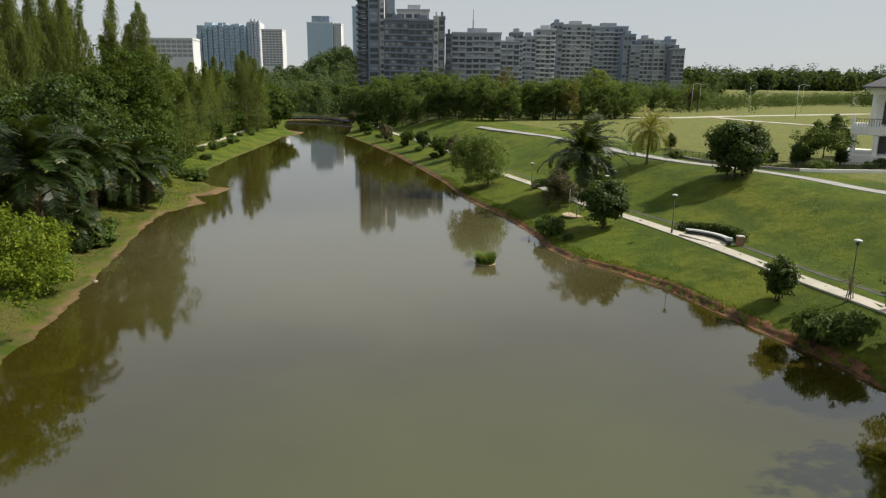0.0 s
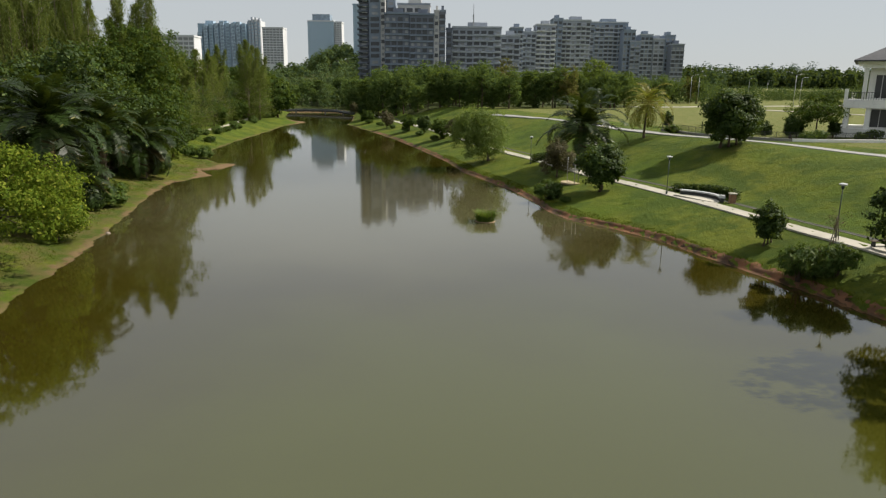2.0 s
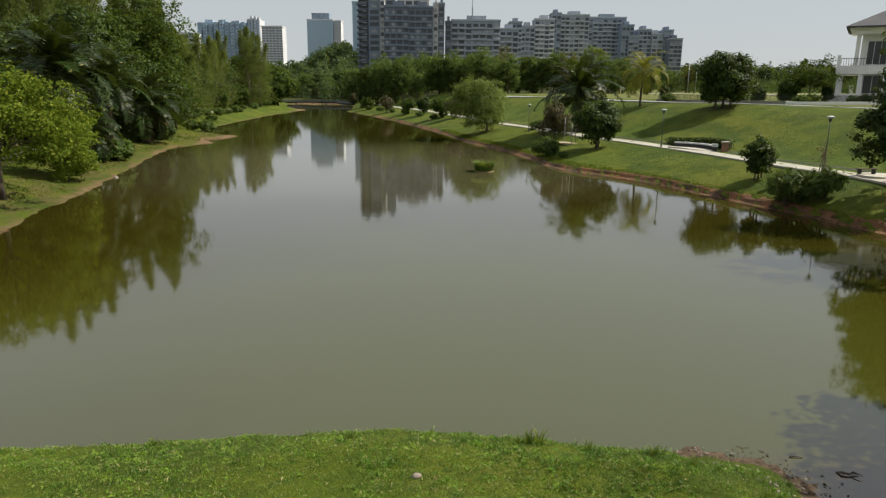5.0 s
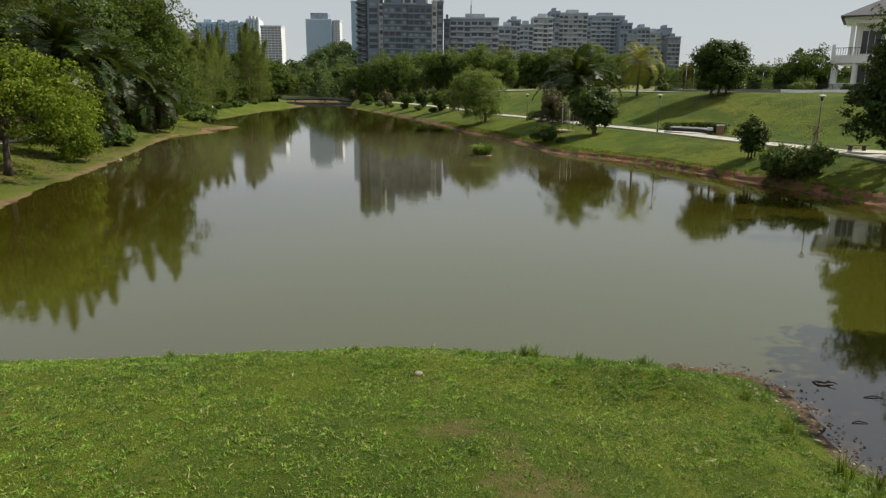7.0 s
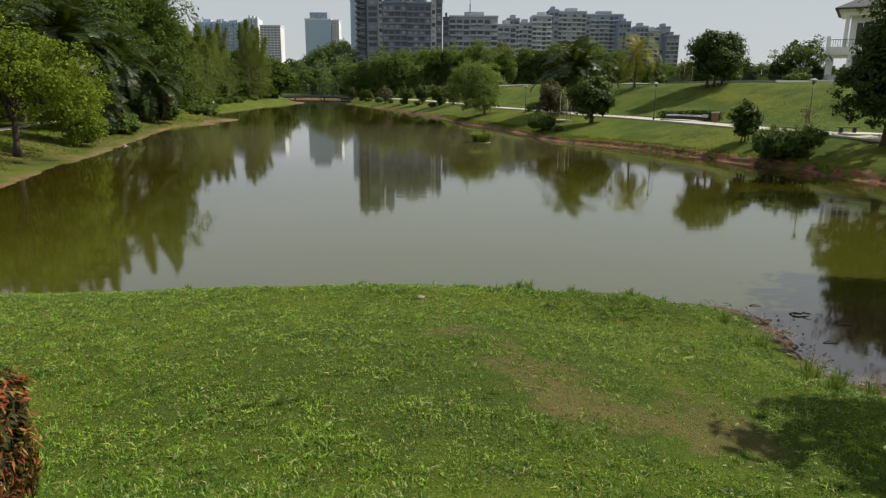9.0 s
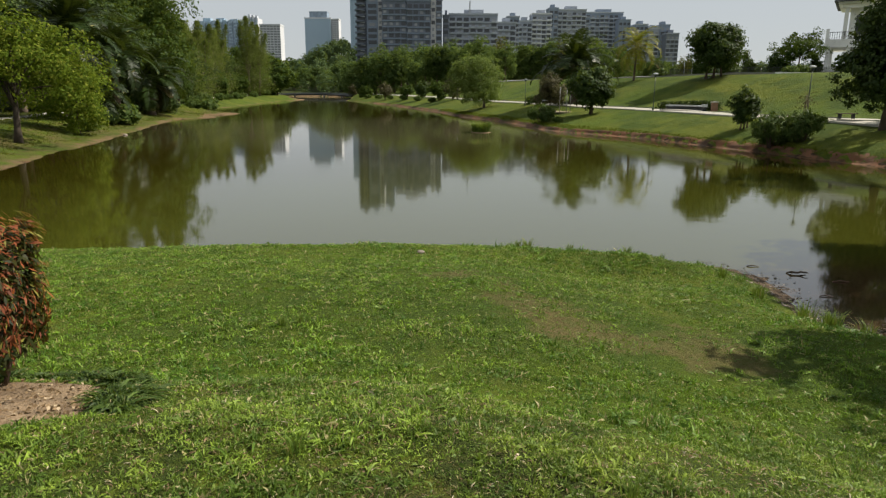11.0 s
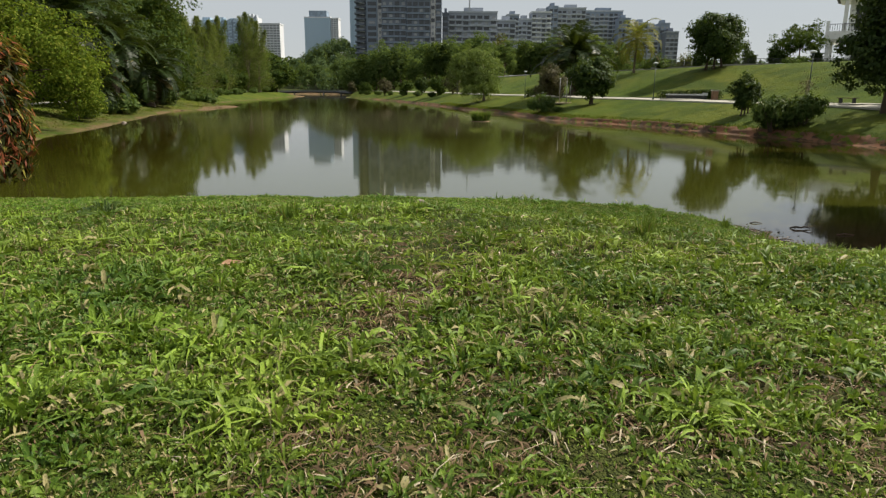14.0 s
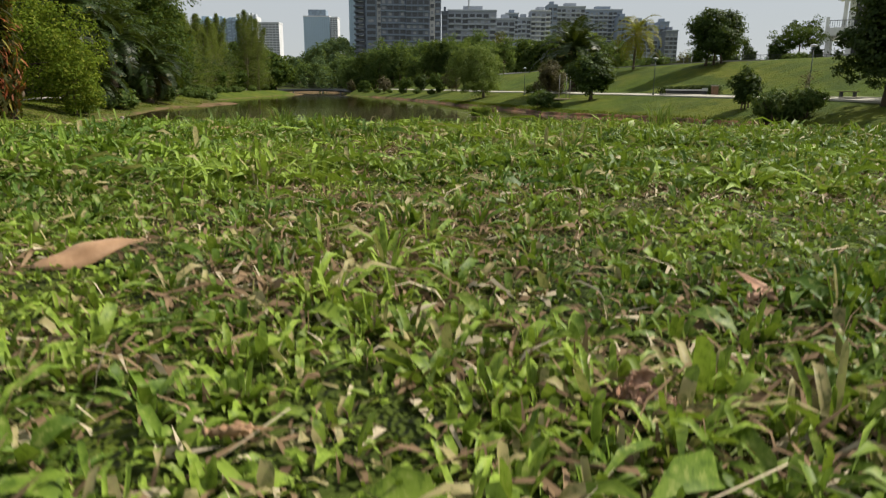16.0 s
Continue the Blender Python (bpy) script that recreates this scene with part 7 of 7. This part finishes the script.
blades("grass", "short green lawn grass in flat tufts", 70, 76000, (-1.2, 1.2), (-5.46, -4.5), 0.020, 0.0046, M["grass"], wedge(0.3), 0.62, 0.8, tuft=8, spread=0.008)
blades("grass", "fine low grass between the tufts", 80, 30000, (-1.2, 1.2), (-5.46, -4.5), 0.015, 0.0022, M["grass"], wedge(0.3), 0.8)
blades("grass", "short broad-bladed green lawn grass in tufts", 71, 190000, (-1.9, 1.9), (-4.6, -3.5), 0.029, 0.0060, M["grass"], wedge(0.35), 0.74, 1.3, tuft=8, spread=0.010)
blades("grass", "dry brown thatch between the grass blades", 72, 105000, (-1.9, 1.9), (-5.45, -3.6), 0.023, 0.0028, M["thatch"], wedge(0.35), 1.5, gaps=True, simple=True)
blades("grass", "thin pale straws lying in the lawn", 76, 5200, (-1.9, 1.9), (-5.4, -3.0), 0.038, 0.0012, M["thatch"], wedge(0.35), 1.5)
blades("grass", "short broad-bladed green lawn grass in tufts", 73, 350000, (-4.5, 4.5), (-3.6, 1.0), 0.029, 0.0062, M["mound_grass"], lambda x, y, rng: wedge(0.5)(x, y, rng) & (y < brow(x, y, rng)), 0.7, 1.4, simple=True, tuft=5, spread=0.018)
blades("grass", "longer bright grass blades standing out of the lawn", 77, 26000, (-4.5, 4.5), (-4.2, -1.0), 0.036, 0.0066, M["mound_grass"], wedge(0.5), 0.9, 1.3, tuft=5, spread=0.012)
blades("grass", "dark tufted grass fringe along the planting bed", 79, 60000, (-3.3, -1.5), (-2.0, -0.7), 0.085, 0.012, M["fringe"], lambda x, y, rng: seg_dist(x, y, np.array([(-1.84, -1.80), (-1.86, -1.52), (-2.04, -1.26), (-2.4, -1.10), (-3.0, -1.0)]))[0] < 0.04 + 0.10 * vnoise(x, y, 0.2), 0.9, 2.0)
blades("grass", "dry brown thatch between the grass blades", 74, 24000, (-4.5, 4.5), (-3.6, -0.2), 0.024, 0.0042, M["thatch"], wedge(0.5), 1.6, gaps=True)
blades("grass", "mown yellow-green lawn grass in tufts", 75, 470000, (-11, 9), (-1.8, 12.6), 0.044, 0.0110, M["lawn"], lambda x, y, rng: wedge(0.8)(x, y, rng) & (y > brow(x, y, rng)), 0.7, 1.2, simple=True, tuft=6, spread=0.045)
blades("grass", "lush dark green grass along the lawn edge", 78, 110000, (-10, 8), (1.0, 12.2), 0.085, 0.012, M["lush"], lambda x, y, rng: wedge(0.8)(x, y, rng) & ((vnoise(x + 3, y + 9, 0.9) + 0.5 * vnoise(x, y, 0.3) > 1.18) | ((x > 0.3) & (seg_dist(x, y, SHORE, True)[0] < 3.6 * vnoise(x, y, 0.7)))), 0.6, 1.3, simple=True, tuft=6, spread=0.04)


def turf(name, label, seed, n, xs, ys, height, width, keep, material):
    """Sparse rough tufts that break up the far lawns and hang over the clay edge: single bent blades in threes."""
    rng = np.random.default_rng(seed)
    x, y = rng.uniform(xs[0], xs[1], n), rng.uniform(ys[0], ys[1], n)
    z, masks = land(x, y)
    ok = keep(x, y, z, masks, rng)
    x, y, z = x[ok], y[ok], z[ok]
    cen = np.repeat(np.stack([x, y, z - 0.02], -1), 3, 0)
    m = len(cen)
    cen[:, :2] += rng.normal(0, 0.08, (m, 2))
    a = rng.uniform(0, 2 * np.pi, m)
    out = np.stack([np.cos(a), np.sin(a), np.zeros(m)], -1)
    side = np.stack([-out[:, 1], out[:, 0], np.zeros(m)], -1) * width / 2
    h = (height * rng.uniform(0.5, 1.4, m))[:, None]
    tip = cen + np.array([0, 0, 1]) * h + out * h * rng.uniform(0.3, 1.0, (m, 1))
    cards = np.stack([cen - side, cen + side, tip + side * 0.25, tip - side * 0.25], 1)
    return tagged(new(name, quad_mesh(name, cards, material)), label, "grass", kind="stuff")


LAWN = lambda x, y, z, k, rng: (z > 0.2) & (k[4] < 0.75) & (seg_dist(x, y, WALK_RIGHT)[0] > 0.9) & (seg_dist(x, y, RIDGE_ROAD)[0] > 1.2) & (seg_dist(x, y, drain_line)[0] > 0.4) & (rng.uniform(0, 1, len(x)) < 0.5 + 0.5 * wobble(x, y, 0.6))
turf("rough_grass", "rough grass tufts over the lawn slope and clay bank", 91, 60000, (-6, 60), (28, 125), 0.045, 0.05, LAWN, M["turf"])
turf("rough_grass", "rough grass fringe along the top of the clay bank", 92, 120000, (-8, 30), (28, 125), 0.15, 0.04, lambda x, y, z, k, rng: (z > 0.24) & (z < 0.62) & (seg_dist(x, y, WALK_RIGHT)[0] > 0.9), M["turf"])
turf("rough_grass", "rough grass on the left bank lawn", 93, 28000, (-56, -22), (30, 150), 0.09, 0.07, lambda x, y, z, k, rng: (z > 0.22) & (z < 1.6) & (x < -20), M["turf"])
tufts = [tuft_mesh("tuft", 81 + k, 60, 0.10, 0.34, 0.013, M["reed"], 0.6) for k in range(3)]
for k, (x, y, s) in enumerate(((1.95, 11.3, 1.0), (2.2, 11.2, 1.1), (1.7, 11.2, 0.8), (6.4, 9.4, 1.0), (6.7, 8.2, 1.1), (6.9, 6.6, 1.5), (7.2, 6.2, 1.3), (7.6, 5.9, 1.2), (3.2, 10.9, 0.8), (4.6, 10.8, 0.9), (-2.0, 11.3, 0.7), (-6.2, 10.9, 0.7), (5.4, 10.6, 0.8), (-0.6, -2.6, 0.35), (0.9, -3.0, 0.35), (6.4, 5.1, 1.0), (6.6, 5.3, 0.8), (6.2, 5.5, 0.7), (-2.0, 2.9, 0.5), (-1.8, 3.0, 0.45), (-2.3, 2.8, 0.45))):
    o = new("grass_tuft", tufts[k % 3])
    o.matrix_basis = pose(x, y, ground_z(x, y), 0, 0, 70 * k) @ Matrix.Diagonal((s, s, s, 1))
    tagged(o, "tall green tuft of grass at the lawn edge", "grass tuft", "grass tufts")
